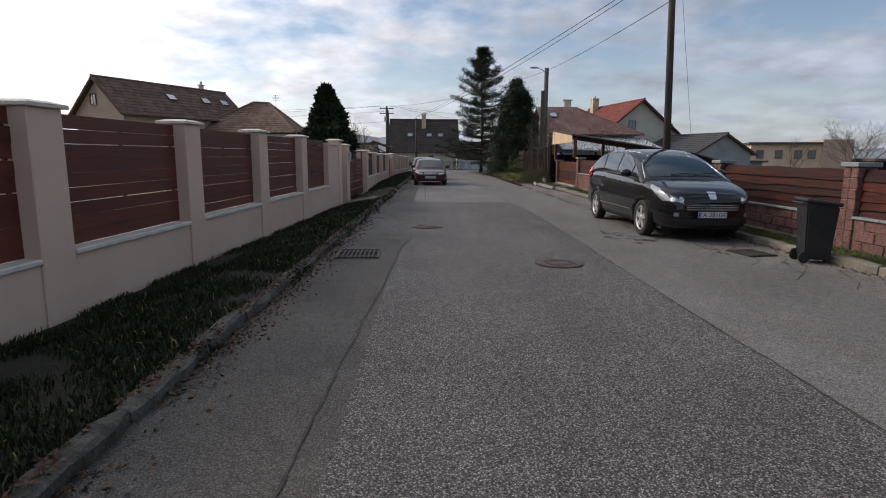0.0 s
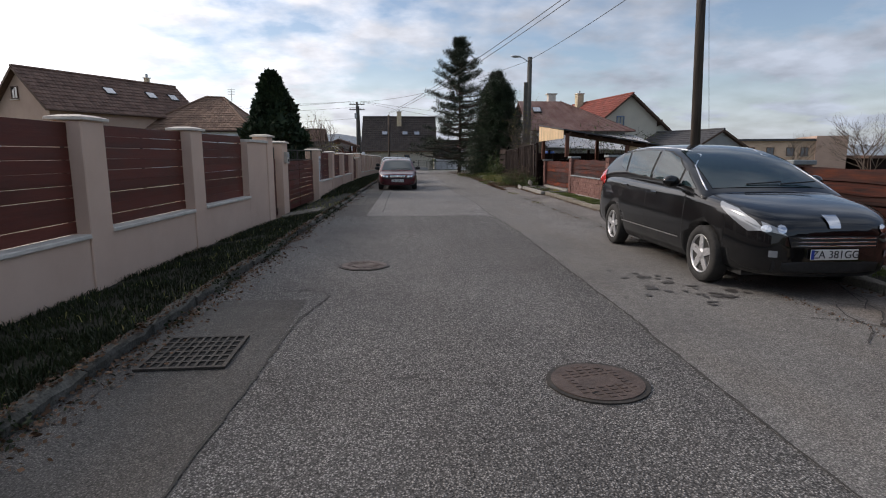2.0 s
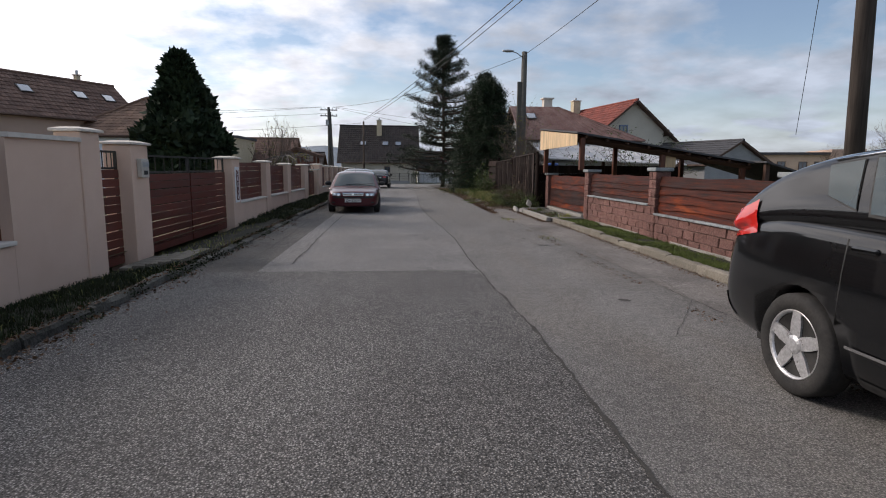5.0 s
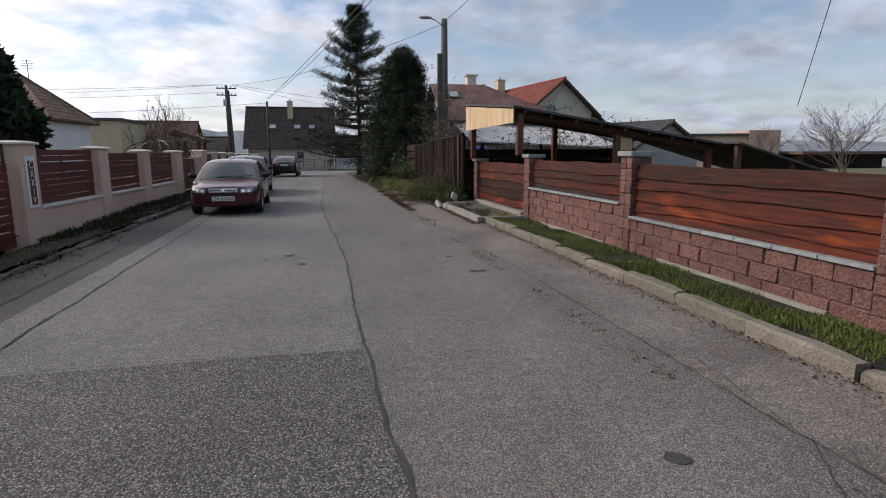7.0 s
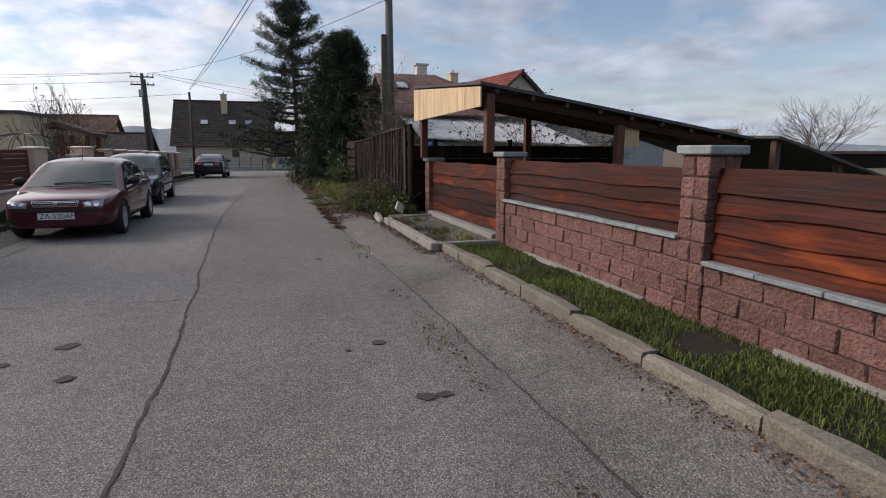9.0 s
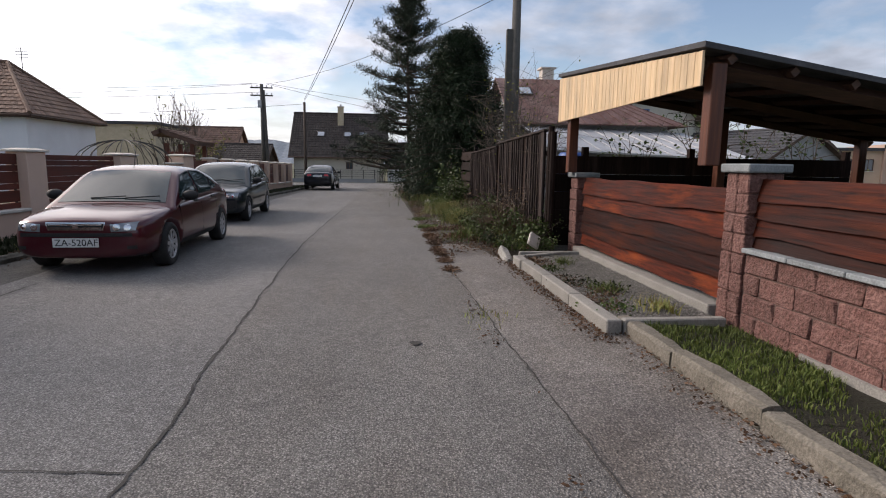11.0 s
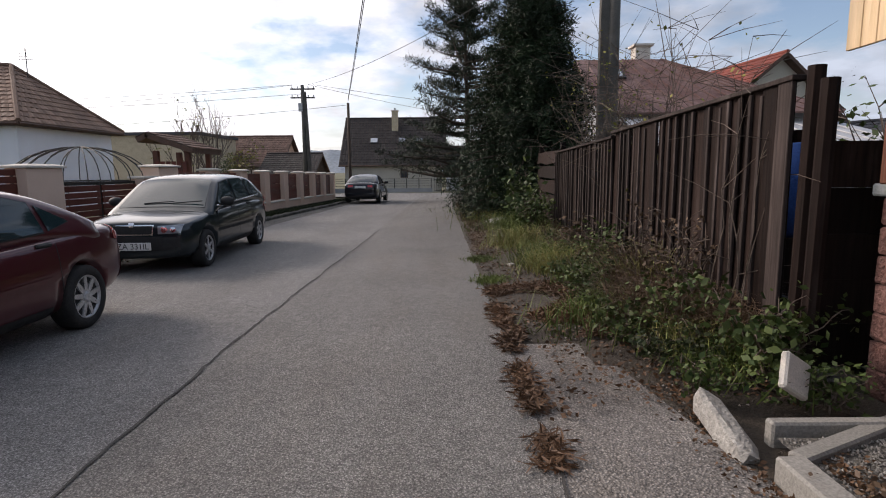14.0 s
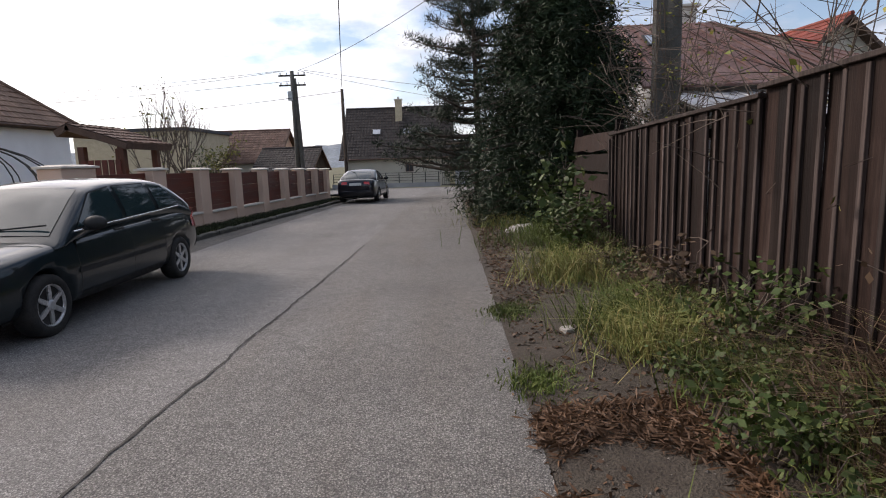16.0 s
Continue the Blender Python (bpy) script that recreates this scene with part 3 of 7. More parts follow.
for x, y, w in ((4.30, 20.95, 0.06), (4.42, 20.95, 0.045), (4.20, 22.0, 0.06), (3.95, 21.9, 0.03), (1.9, 22.6, 0.08), (1.6, 22.3, 0.05), (4.1, 16.4, 0.06), (2.1, 21.9, 0.06), (4.05, 25.6, 0.05)):
    blotch(x, y, w, w * 0.9, M["crack"], "dark tar spot on the asphalt")
# wet oil splashes beside the parked crossover
for cx, cy, n, sx, sy in ((3.50, 10.85, 17, 0.20, 0.34), (3.78, 9.95, 13, 0.22, 0.20), (4.15, 10.2, 5, 0.14, 0.16)):
    for k in range(n):
        blotch(cx + rp.gauss(0, sx), cy + rp.gauss(0, sy), rp.uniform(0.025, 0.085), rp.uniform(0.02, 0.06), M["oil"], "dark oily splash on the asphalt", 0.0062 + 0.0002 * k)

# ---- manholes and drains ----


def manhole(x, y, turn, r=0.345):
    t = thing("manhole_cover", "round rusty cast iron manhole cover set in the asphalt", "manhole cover", "manholes in the road", at=pose(x, y, 0.002, 0, 0, turn))
    bm = bmesh.new()
    tube(bm, [(0, 0, 0), (0, 0, 0.010)], r, 40)
    part("rim", bm, M["iron_dark"], t)
    bm = bmesh.new()
    tube(bm, [(0, 0, 0.002), (0, 0, 0.015)], r * 0.90, 40)
    cover = part("lid", bm, M["iron"], t)
    bm = bmesh.new()
    for k in range(-5, 6):
        w = math.sqrt(max(0.01, (r * 0.8) ** 2 - (k * 0.05) ** 2))
        for s in range(int(w / 0.07)):
            for sg in (-1, 1):
                cx = sg * (0.035 + s * 0.07)
                if abs(cx) < w and not (abs(k) <= 1 and abs(cx) < 0.16):
                    box(bm, cx - 0.022, cx + 0.022, k * 0.05 - 0.013, k * 0.05 + 0.013, 0.014, 0.019)
    part("tread", bm, M["iron"], cover)
    for hx, hy in ((0.12, 0.16), (-0.12, -0.18)):
        bm = bmesh.new()
        disc(bm, 0.022, 0.014, 0.0165, 12, pose(hx, hy, 0))
        # no hole is cut; a dark disc stands for its shade
        part("lift_hole", bm, M["pit"], cover)
    return t


manhole(1.86, 7.76, 12)
manhole(-0.04, 11.9, 40)


def drain(x, y, w, l, turn, nx, ny, name_label):
    t = thing("drain_grate", name_label, "drain grate", "gutter drains", at=pose(x, y, 0.004, 0, 0, turn))
    # flat slab, its black standing for the shaded depth under the grate
    part("pit", boxed(-w / 2, w / 2, -l / 2, l / 2, -0.002, 0.004), M["pit"], t)
    bm = bmesh.new()
    for a, b, c, d in ((-w / 2 - 0.03, -w / 2, -l / 2 - 0.03, l / 2 + 0.03), (w / 2, w / 2 + 0.03, -l / 2 - 0.03, l / 2 + 0.03), (-w / 2, w / 2, -l / 2 - 0.03, -l / 2), (-w / 2, w / 2, l / 2, l / 2 + 0.03)):
        box(bm, a, b, c, d, -0.002, 0.016)
    part("frame", bm, M["iron_dark"], t)
    for k in range(1, nx):
        gx = -w / 2 + w * k / nx
        part("bar", boxed(gx - 0.010, gx + 0.010, -l / 2, l / 2, 0.003, 0.014), M["iron_dark"], t)
    for k in range(1, ny):
        gy = -l / 2 + l * k / ny
        part("cross_bar", boxed(-w / 2, w / 2, gy - 0.012, gy + 0.012, 0.003, 0.013), M["iron_dark"], t)
    return t


drain(-1.08, 8.50, 0.58, 0.66, 2, 9, 6, "square iron drain grate in the gutter")
drain(5.15, 8.65, 0.42, 0.5, 10, 8, 4, "rusty iron drain grate in cracked asphalt")

# ---- cream garden wall with brown board panels ----


def left_m(y):
    """A place on the face of the garden wall: x into the street, y along it."""
    return pose(left_x(y), y, 0, 0, 0, -3.15 if y < 18.9 else -1.17)


def top_z(y):
    return along(y, ((18.5, 2.01), (19.5, 1.98), (26, 1.73), (33, 1.60), (40, 1.585), (60, 1.36)))


def sill_z(y):
    return 0.52 + 0.007 * (y - 8)


def pillar(y0, y1, z1, deep=0.34, proud=0.03, cap=0.07, label="cream rendered fence pillar with a pale cap"):
    t = thing("fence_pillar", label, "pillar", "pillars of the garden wall", at=left_m(y0))
    w = y1 - y0
    part("shaft", boxed(-deep, proud, 0, w, gz(y0) - 0.32, z1 - cap, bevel=0.012), M["render_wall"], t)
    bm = boxed(-deep - 0.05, proud + 0.05, -0.05, w + 0.05, z1 - cap, z1 - cap * 0.45, bevel=0.008)
    bmesh.ops.create_cone(bm, cap_ends=True, segments=4, radius1=1, radius2=0.55, depth=cap * 0.45, matrix=Matrix.Translation((-(deep - proud) / 2, w / 2, z1 - cap * 0.225)) @ Matrix.Diagonal(((deep + proud + 0.1) * 0.7071, (w + 0.1) * 0.7071, 1, 1)) @ pose(0, 0, 0, 0, 0, 45))
    part("cap", bm, M["cap"], t, "pale concrete cap")
    return t


def board_panel(y0, y1, z0, z1, rows, seed, gaps=0.007, label="panel of brown stained horizontal boards"):
    t = thing("fence_panel", label, "fence panel", "board panels of the garden wall", at=left_m(y0))
    r = random.Random(seed)
    w, h = y1 - y0, (z1 - z0) / rows
    for k in range(rows):
        g = gaps * (1 if r.random() < 0.45 else 0.15)
        b = part("board", boxed(-0.17, -0.145, 0.0, w, z0 + k * h, z0 + (k + 1) * h - g, bevel=0.003), M["panel"], t)
        b.matrix_local = pose(0, 0, 0, r.uniform(-0.25, 0.25), 0, 0)
    for yy in (0.03, w / 2, w - 0.07):
        part("upright", boxed(-0.20, -0.172, yy, yy + 0.04, z0, z1 - 0.02), M["gate_steel"], t)
    return t


def plinth(y0, y1, z1, ledge=True):
    t = thing("garden_wall_plinth", "low cream rendered wall under the board panel", "low wall", "plinths of the garden wall", at=left_m(y0))
    w = y1 - y0
    part("wall", boxed(-0.30, 0.0, 0, w, gz(y0) - 0.32, z1 - 0.06), M["render_wall"], t)
    if ledge:
        part("sill", boxed(-0.33, 0.045, 0, w, z1 - 0.058, z1, bevel=0.012), M["cap"], t, "pale stone sill")
    return t


pillars = [(2.35, 2.82), (5.37, 5.84), (8.38, 8.85), (11.40, 11.88), (14.42, 14.89), (17.36, 19.23)]
pillar(-0.65, -0.18, top_z(1))
prev = -0.18
for k, (a, b) in enumerate(pillars):
    plinth(prev, a, sill_z(a))
    board_panel(prev, a, sill_z(a) + 0.005, top_z(a) - 0.09, 9, 10 + k)
    if k < 5:
        pillar(a, b, top_z(a))
    else:
        plinth(a, b - 0.47, top_z(a) - 0.14, False)
        cop = part("coping", boxed(-0.33, 0.05, 0, b - 0.47 - a, top_z(a) - 0.198, top_z(a) - 0.14), M["cap"])
        cop.matrix_world = left_m(a)
        tagged(cop, "pale concrete coping on the cream wall", "coping", "", "structure")
        pillar(b - 0.47, b, top_z(a) + 0.02)
    prev = b
for k, (a, b, h) in enumerate(((20.12, 20.72, 1.90), (25.5, 26.1, 1.74))):
    pillar(a, b, h, 0.4, 0.06, label="wide cream gate pillar with a pale cap")


def steel_gate(y0, y1, z0, z1, ztop, leaves, rows, label):
    """A gate of brown boards, with open black steel bars above them."""
    t = thing("gate", label, "gate", "", at=left_m(y0))
    w = y1 - y0
    lw = w / leaves
    for k in range(leaves):
        leaf = part("leaf_frame", bmesh.new(), M["gate_steel"], t)
        bm = bmesh.new()
        a, b = k * lw + 0.015, (k + 1) * lw - 0.015
        box(bm, -0.20, -0.16, a, a + 0.04, z0, ztop), box(bm, -0.20, -0.16, b - 0.04, b, z0, ztop)
        for z in (z0, z1, ztop - 0.035):
            box(bm, -0.195, -0.165, a + 0.04, b - 0.04, z, z + 0.035)
        bm.to_mesh(leaf.data)
        bm.free()
        for j in range(rows):
            h = (z1 - z0) / rows
            part("board", boxed(-0.160, -0.135, a + 0.02, b - 0.02, z0 + j * h + 0.004, z0 + (j + 1) * h - (0.014 if j % 2 else 0.005), bevel=0.003), M["panel"], leaf)
        for j in range(1, 6):
            yy = a + (b - a) * j / 6
            part("bar", boxed(-0.186, -0.174, yy - 0.006, yy + 0.006, z1 + 0.035, ztop - 0.035), M["gate_steel"], leaf)
    return t


steel_gate(19.25, 20.10, -0.15, 1.42, 1.72, 1, 11, "narrow brown board garden gate with steel bars")
steel_gate(20.74, 25.48, -0.15, 1.34, 1.68, 2, 10, "wide brown board driveway gate with steel bars")

seg = [(29.1, 29.65), (32.35, 32.92), (35.9, 36.75)]
prev = 26.1
for k, (a, b) in enumerate(seg):
    plinth(prev, a, 0.52)
    board_panel(prev, a, 0.525, top_z(a) - 0.09, 9, 30 + k)
    pillar(a, b, top_z(a))
    prev = b
steel_gate(36.77, 39.3, 0.10, 1.20, 1.26, 2, 9, "brown board driveway gate below a dome of bent steel")
w_low = thing("gate_side_wall", "low cream wall stub with a concrete coping beside the gate", "low wall", at=left_m(39.32))
part("wall", boxed(-0.30, 0.02, 0, 0.60, -0.32, 1.30), M["render_wall"], w_low)
part("coping", boxed(-0.34, 0.06, -0.03, 0.63, 1.302, 1.36, bevel=0.01), M["cap"], w_low)
pillar(39.94, 40.85, 1.63, 0.4, 0.05)
prev = 40.85
for k, a in enumerate((42.8, 45.0, 47.2, 49.5, 51.8, 54.0, 56.2, 58.4)):
    g = gz(a)
    plinth(prev, a, 0.42 + g)
    board_panel(prev, a, 0.425 + g, top_z(a) - 0.12, 8, 50 + k)
    pillar(a, a + 0.55, top_z(a))
    prev = a + 0.55

# letter box and house number on the gate pillars
mb = thing("letter_box", "small grey metal letter box on the gate pillar", "letter box", at=left_m(20.28) @ pose(0.062, 0, 0))
part("body", boxed(0.0, 0.09, 0, 0.26, 1.28, 1.60, bevel=0.012), M["box_white"], mb)
part("flap", boxed(0.09, 0.10, 0.02, 0.24, 1.46, 1.55, bevel=0.003), M["lamp_grey"], mb)
part("plate", boxed(0.09, 0.094, 0.06, 0.2, 1.33, 1.40), M["trim"], mb)
hn = thing("house_sign", "white upright plaque with a dark red name board on the pillar", "plaque", at=left_m(25.62) @ pose(0.062, 0, 0))
part("board", boxed(0.0, 0.02, 0, 0.34, 0.52, 1.46, bevel=0.004), M["frame_white"], hn)
strip_b = part("name_board", boxed(0.02, 0.026, 0.07, 0.27, 0.58, 1.38), M["panel"], hn, "dark red board with white letters")
for k, ch in enumerate("CXXIV"):
    letters("letter", ch, 0.19, M["frame_white"], strip_b, pose(0.028, 0.17, 1.30 - k * 0.16, 90, 0, 90))

# ---- block wall with plank panels ----
XR = WALL_R


def block_mesh(w, h, d, seed):
    r = random.Random(seed)
    bm = bmesh.new()
    bmesh.ops.create_cube(bm, size=1.0)
    for v in bm.verts:
        v.co = Vector((v.co.x * d, v.co.y * w, v.co.z * h))
    bmesh.ops.bevel(bm, geom=bm.edges[:], offset=0.014, segments=1, affect="EDGES")
    for v in bm.verts:
        if v.co.x < 0:
            v.co += Vector((r.uniform(-0.012, 0.008), r.uniform(-0.004, 0.004), r.uniform(-0.003, 0.003)))
    return finish("block", bm, M["block"])


BLOCKS = [block_mesh(0.392, 0.169, 0.20, s) for s in range(6)]
HALF = [block_mesh(0.192, 0.169, 0.20, 50 + s) for s in range(4)]
rb = random.Random(77)


def lay(parent, mesh, x, y, z, rz=0.0):
    ob = new("block", mesh)
    ob.parent = parent
    ob.matrix_local = pose(x, y, z, 0, 0, rz)
    return ob


def block_course_wall(y0, y1, rows, label):
    t = thing("block_wall", label, "block wall", "plinths of the block wall")
    part("core", boxed(XR + 0.015, XR + 0.19, y0, y1, -0.05, 0.02 + rows * 0.175 - 0.01), M["mortar"], t)
    for r in range(rows):
        z = 0.02 + r * 0.175 + 0.0875
        y = y0 - (0.2 if r % 2 else 0.0)
        while y < y1 - 0.05:
            a, b = max(y, y0), min(y + 0.4, y1)
            if b - a > 0.3:
                lay(t, rb.choice(BLOCKS), XR + 0.1, (a + b) / 2, z)
            elif b - a > 0.12:
                lay(t, rb.choice(HALF), XR + 0.1, (a + b) / 2, z)
            y += 0.4
    part("footing", boxed(XR - 0.03, XR + 0.2, y0 + 0.4, y0 + (y1 - y0) * 0.8, -0.02, 0.09), M["kerb_new"], t, "pale concrete footing")
    n = max(1, int(round((y1 - y0) / 0.55)))
    for k in range(n):
        a = y0 + (y1 - y0) * k / n
        s = part("coping_slab", boxed(XR - 0.04, XR + 0.22, a + 0.004, a + (y1 - y0) / n - 0.004, 0.02 + rows * 0.175 + 0.002, 0.02 + rows * 0.175 + 0.042, bevel=0.006), M["slate"], t, "grey slate coping slab")
    return t


def block_pillar(y, z1, w=0.40):
    t = thing("block_pillar", "reddish split block pillar with a grey cap", "pillar", "pillars of the block wall", at=pose(XR + 0.14, y, 0) @ Matrix.Diagonal((0.8, 0.8, 1.0, 1.0)))
    part("core", boxed(-w / 2 + 0.03, w / 2 - 0.03, -w / 2 + 0.03, w / 2 - 0.03, -0.05, z1 - 0.08), M["mortar"], t)
    rows = int(round((z1 - 0.08) / 0.175))
    for r in range(rows):
        z = (z1 - 0.08) * (r + 0.5) / rows
        if r % 2:
            for s in (-1, 1):
                ob = lay(t, rb.choice(HALF), -0.1, s * 0.1, z)
                ob = lay(t, rb.choice(HALF), 0.1, s * 0.1, z, 180)
        else:
            lay(t, rb.choice(BLOCKS), 0.0, -0.1, z, 90), lay(t, rb.choice(BLOCKS), 0.0, 0.1, z, -90)
    part("cap", boxed(-w / 2 - 0.05, w / 2 + 0.05, -w / 2 - 0.05, w / 2 + 0.05, z1 - 0.075, z1, bevel=0.012), M["slate"], t, "grey slate cap")
    return t


def wavy_plank(y0, y1, z0, z1, seed, x=0.0, thick=0.035):
    """A plank with live, uneven edges."""
    n = 24
    bm = bmesh.new()
    rows = []
    for k in range(n + 1):
        y = y0 + (y1 - y0) * k / n
        lo = z0 + 0.045 * noise.noise((y * 0.9, seed * 3.7, 0.0)) + 0.012 * noise.noise((y * 4.1, seed * 1.7, 2.0))
        hi = z1 + 0.02 * noise.noise((y * 1.3, seed * 5.1, 4.0))
        rows.append([bm.verts.new(p) for p in ((x - thick - 0.028, y, lo), (x - 0.022, y, lo), (x, y, hi), (x - thick + 0.014, y, hi))])
    for a, b in zip(rows, rows[1:]):
        for i in range(4):
            bm.faces.new((a[i], b[i], b[(i + 1) % 4], a[(i + 1) % 4]))
    bm.faces.new(rows[0]), bm.faces.new(rows[-1][::-1])
    bmesh.ops.recalc_face_normals(bm, faces=bm.faces[:])
    return bm


def plank_panel(y0, y1, z0, z1, rows, seed, label="fence panel of rough red-brown stained planks", name="plank_fence"):
    t = thing(name, label, "fence" if name == "plank_fence" else "gate", "plank fence bays of the block wall" if name == "plank_fence" else "")
    h = (z1 - z0) / rows
    for k in range(rows):
        part("plank", wavy_plank(y0, y1, z0 + k * h - (0.0 if k == 0 else 0.03), z0 + (k + 1) * h + 0.012, seed * 7 + k, XR + 0.12 - 0.008 * rb.random(), 0.034), M["plank"], t)
    for yy in (y0 + 0.3, y1 - 0.36):
        part("rail", boxed(XR + 0.125, XR + 0.165, yy, yy + 0.06, z0, z1 - 0.02), M["post_wood"], t)
    return t


rpill = [(0.6, 1.45), (4.75, 1.45), (8.95, 1.45), (13.2, 1.45), (17.6, 1.47), (21.72, 1.53), (25.85, 1.47)]
for (ya, za), (yb, zb) in zip(rpill, rpill[1:]):
    block_course_wall(ya + 0.16, yb - 0.16, 4 if yb > 25 else 3, "low wall of reddish split blocks with slate coping")
    plank_panel(ya + 0.165, yb - 0.165, 0.75 if yb > 25 else 0.56, 1.33, 4 if yb > 25 else 5, int(ya) + 3)
for y, z in rpill:
    block_pillar(y, z)
block_pillar(30.05, 1.33)
plank_panel(26.08, 29.82, 0.22, 1.24, 5, 91, "closed gate of wide red-brown stained planks", "plank_gate")
part("gate_sill", boxed(XR - 0.06, XR + 0.30, 26.06, 29.84, -0.02, 0.17, bevel=0.012), M["kerb_new"])
tagged(bpy.context.scene.objects["gate_sill"], "new concrete sill under the plank gate", "sill", "", "structure")

# ---- kerbs ----


def kerb_mesh(w, h, seed, wear, material):
    """A kerb stone one metre long with chipped, uneven edges."""
    r = random.Random(seed)
    rows = []
    for k in range(6):
        y = 0.006 + 0.979 * k / 5
        e = 0.012 if k in (0, 5) else 0.0
        d = lambda a=wear: r.uniform(-a, a)
        c = 0.018 + abs(d(wear * 1.6))
        rows.append([(e, y, -0.15), (w - e, y, -0.15), (w - e + d(), y, h - c + d(0.006)), (w - c - e + d(), y, h - e + d(0.007)), (c + e + d(), y, h - e + d(0.007)), (e + d(), y, h - c + d(0.006))])
    return finish("kerb_stone", loft(rows), material)


KERB_OLD = [kerb_mesh(0.14, 0.10, 300 + k, 0.016, M["kerb_old"]) for k in range(6)]
KERB_MID = [kerb_mesh(0.16, 0.125, 320 + k, 0.011, M["kerb_right"]) for k in range(6)]


def kerb_stone(parent, mesh, m):
    ob = new("kerb_stone", mesh)
    ob.parent = parent
    ob.matrix_local = m
    return ob


kerb_l = thing("kerb", "row of old mossy concrete kerb stones", "kerb", kind="structure")
rk = random.Random(5)
y = -6.0
while y < 60:
    low = 0.055 if 17.5 < y < 27 else 0.0
    kerb_stone(kerb_l, rk.choice(KERB_OLD), pose(kerb_x(y) - 0.14 + rk.uniform(-0.015, 0.015), y, gz(y) - low + rk.uniform(-0.012, 0.01), rk.uniform(-0.7, 0.7), rk.uniform(-4, 4), -0.75 + rk.uniform(-0.7, 0.7)))
    y += 1.0
kerb_r = thing("kerb", "row of weathered pale concrete kerb stones", "kerb", kind="structure")
y = -6.0
while y < 25.5:
    kerb_stone(kerb_r, rk.choice(KERB_MID), pose(KERB_R + rk.uniform(-0.02, 0.02), y, rk.uniform(-0.015, 0.008), rk.uniform(-0.8, 0.8), rk.uniform(-4, 4), rk.uniform(-0.8, 0.8)))
    y += 1.0
kerb_n = thing("kerb", "new smooth concrete kerb round the gravel bed", "kerb", kind="structure")
for a, b, c, d in ((5.70, 5.84, 25.75, 26.75), (5.70, 5.84, 26.76, 27.76), (5.70, 5.84, 27.77, 28.77), (5.68, 5.82, 28.78, 29.2)):
    part("kerb_stone", boxed(a, b, c, d, -0.1, 0.125, bevel=0.012), M["kerb_new"], kerb_n)
for a, b, c, d in ((5.86, 6.8, 25.75, 25.84), (5.86, 6.8, 29.52, 29.6)):
    part("kerb_stone", boxed(a, b, c, d, -0.1, 0.125, bevel=0.012), M["kerb_new"], kerb_n)
k = part("kerb_stone", boxed(0, 0.9, -0.05, 0.05, -0.1, 0.115, bevel=0.012), M["kerb_new"], kerb_n)
k.matrix_local = pose(5.80, 29.22, 0, 0, 0, 27)
sheet("gravel_bed", 5.84, 6.82, 25.84, 29.46, 0.075, M["gravel_bed"], "bed of pale gravel before the gate", "gravel", 0.2, None, None, 0.015)

# ---- cars ----
from mathutils.bvhtree import BVHTree


def refined(bm, levels=2, cutters=()):
    """The mesh after smoothing by subdivision and after cutting the wheel arches out."""
    me = bpy.data.meshes.new("t")
    bm.to_mesh(me)
    bm.free()
    ob = new("t", me)
    s = ob.modifiers.new("s", "SUBSURF")
    s.levels = s.render_levels = levels
    for c in cutters:
        b = ob.modifiers.new("b", "BOOLEAN")
        b.operation, b.object, b.solver = "DIFFERENCE", c, "EXACT"
    out = bpy.data.meshes.new_from_object(ob.evaluated_get(bpy.context.evaluated_depsgraph_get()))
    bpy.data.objects.remove(ob)
    return out


def decal(bvh, outline, way, offset, rings=5):
    """A thin skin that follows the body, within an outline thrown on it along a direction."""
    d = Vector(way).normalized()
    pts = []
    for a, b in zip(outline, outline[1:] + outline[:1]):
        a, b = Vector(a), Vector(b)
        pts += [a.lerp(b, k / 4) for k in range(4)]
    c = sum(pts, Vector()) / len(pts)
    bm = bmesh.new()
    rows = []

    def drop(p):
        hit, nrm, _, _ = bvh.ray_cast(p - d * 3, d)
        if hit is None:
            hit, nrm, _, _ = bvh.find_nearest(p)
        if nrm.dot(d) > 0:
            nrm = -nrm
        return bm.verts.new(hit + nrm * offset)

    for r in range(rings, 0, -1):
        rows.append([drop(c + (p - c) * (r / rings)) for p in pts])
    mid = drop(c)
    n = len(pts)
    for a, b in zip(rows, rows[1:]):
        for k in range(n):
            bm.faces.new((a[k], a[(k + 1) % n], b[(k + 1) % n], b[k]))
    for k in range(n):
        bm.faces.new((rows[-1][k], rows[-1][(k + 1) % n], mid))
    bmesh.ops.recalc_face_normals(bm, faces=bm.faces[:])
    ups = [f for f in bm.faces if f.normal.dot(d) > 0]
    if len(ups) > len(bm.faces) / 2:
        bmesh.ops.reverse_faces(bm, faces=bm.faces[:])
    return bm


def lathe(profile, sides=36):
    """Turned about the x axis: (x, r) pairs."""
    return loft([[(x, r * math.cos(2 * math.pi * k / sides), r * math.sin(2 * math.pi * k / sides)) for k in range(sides)] for x, r in profile], True)


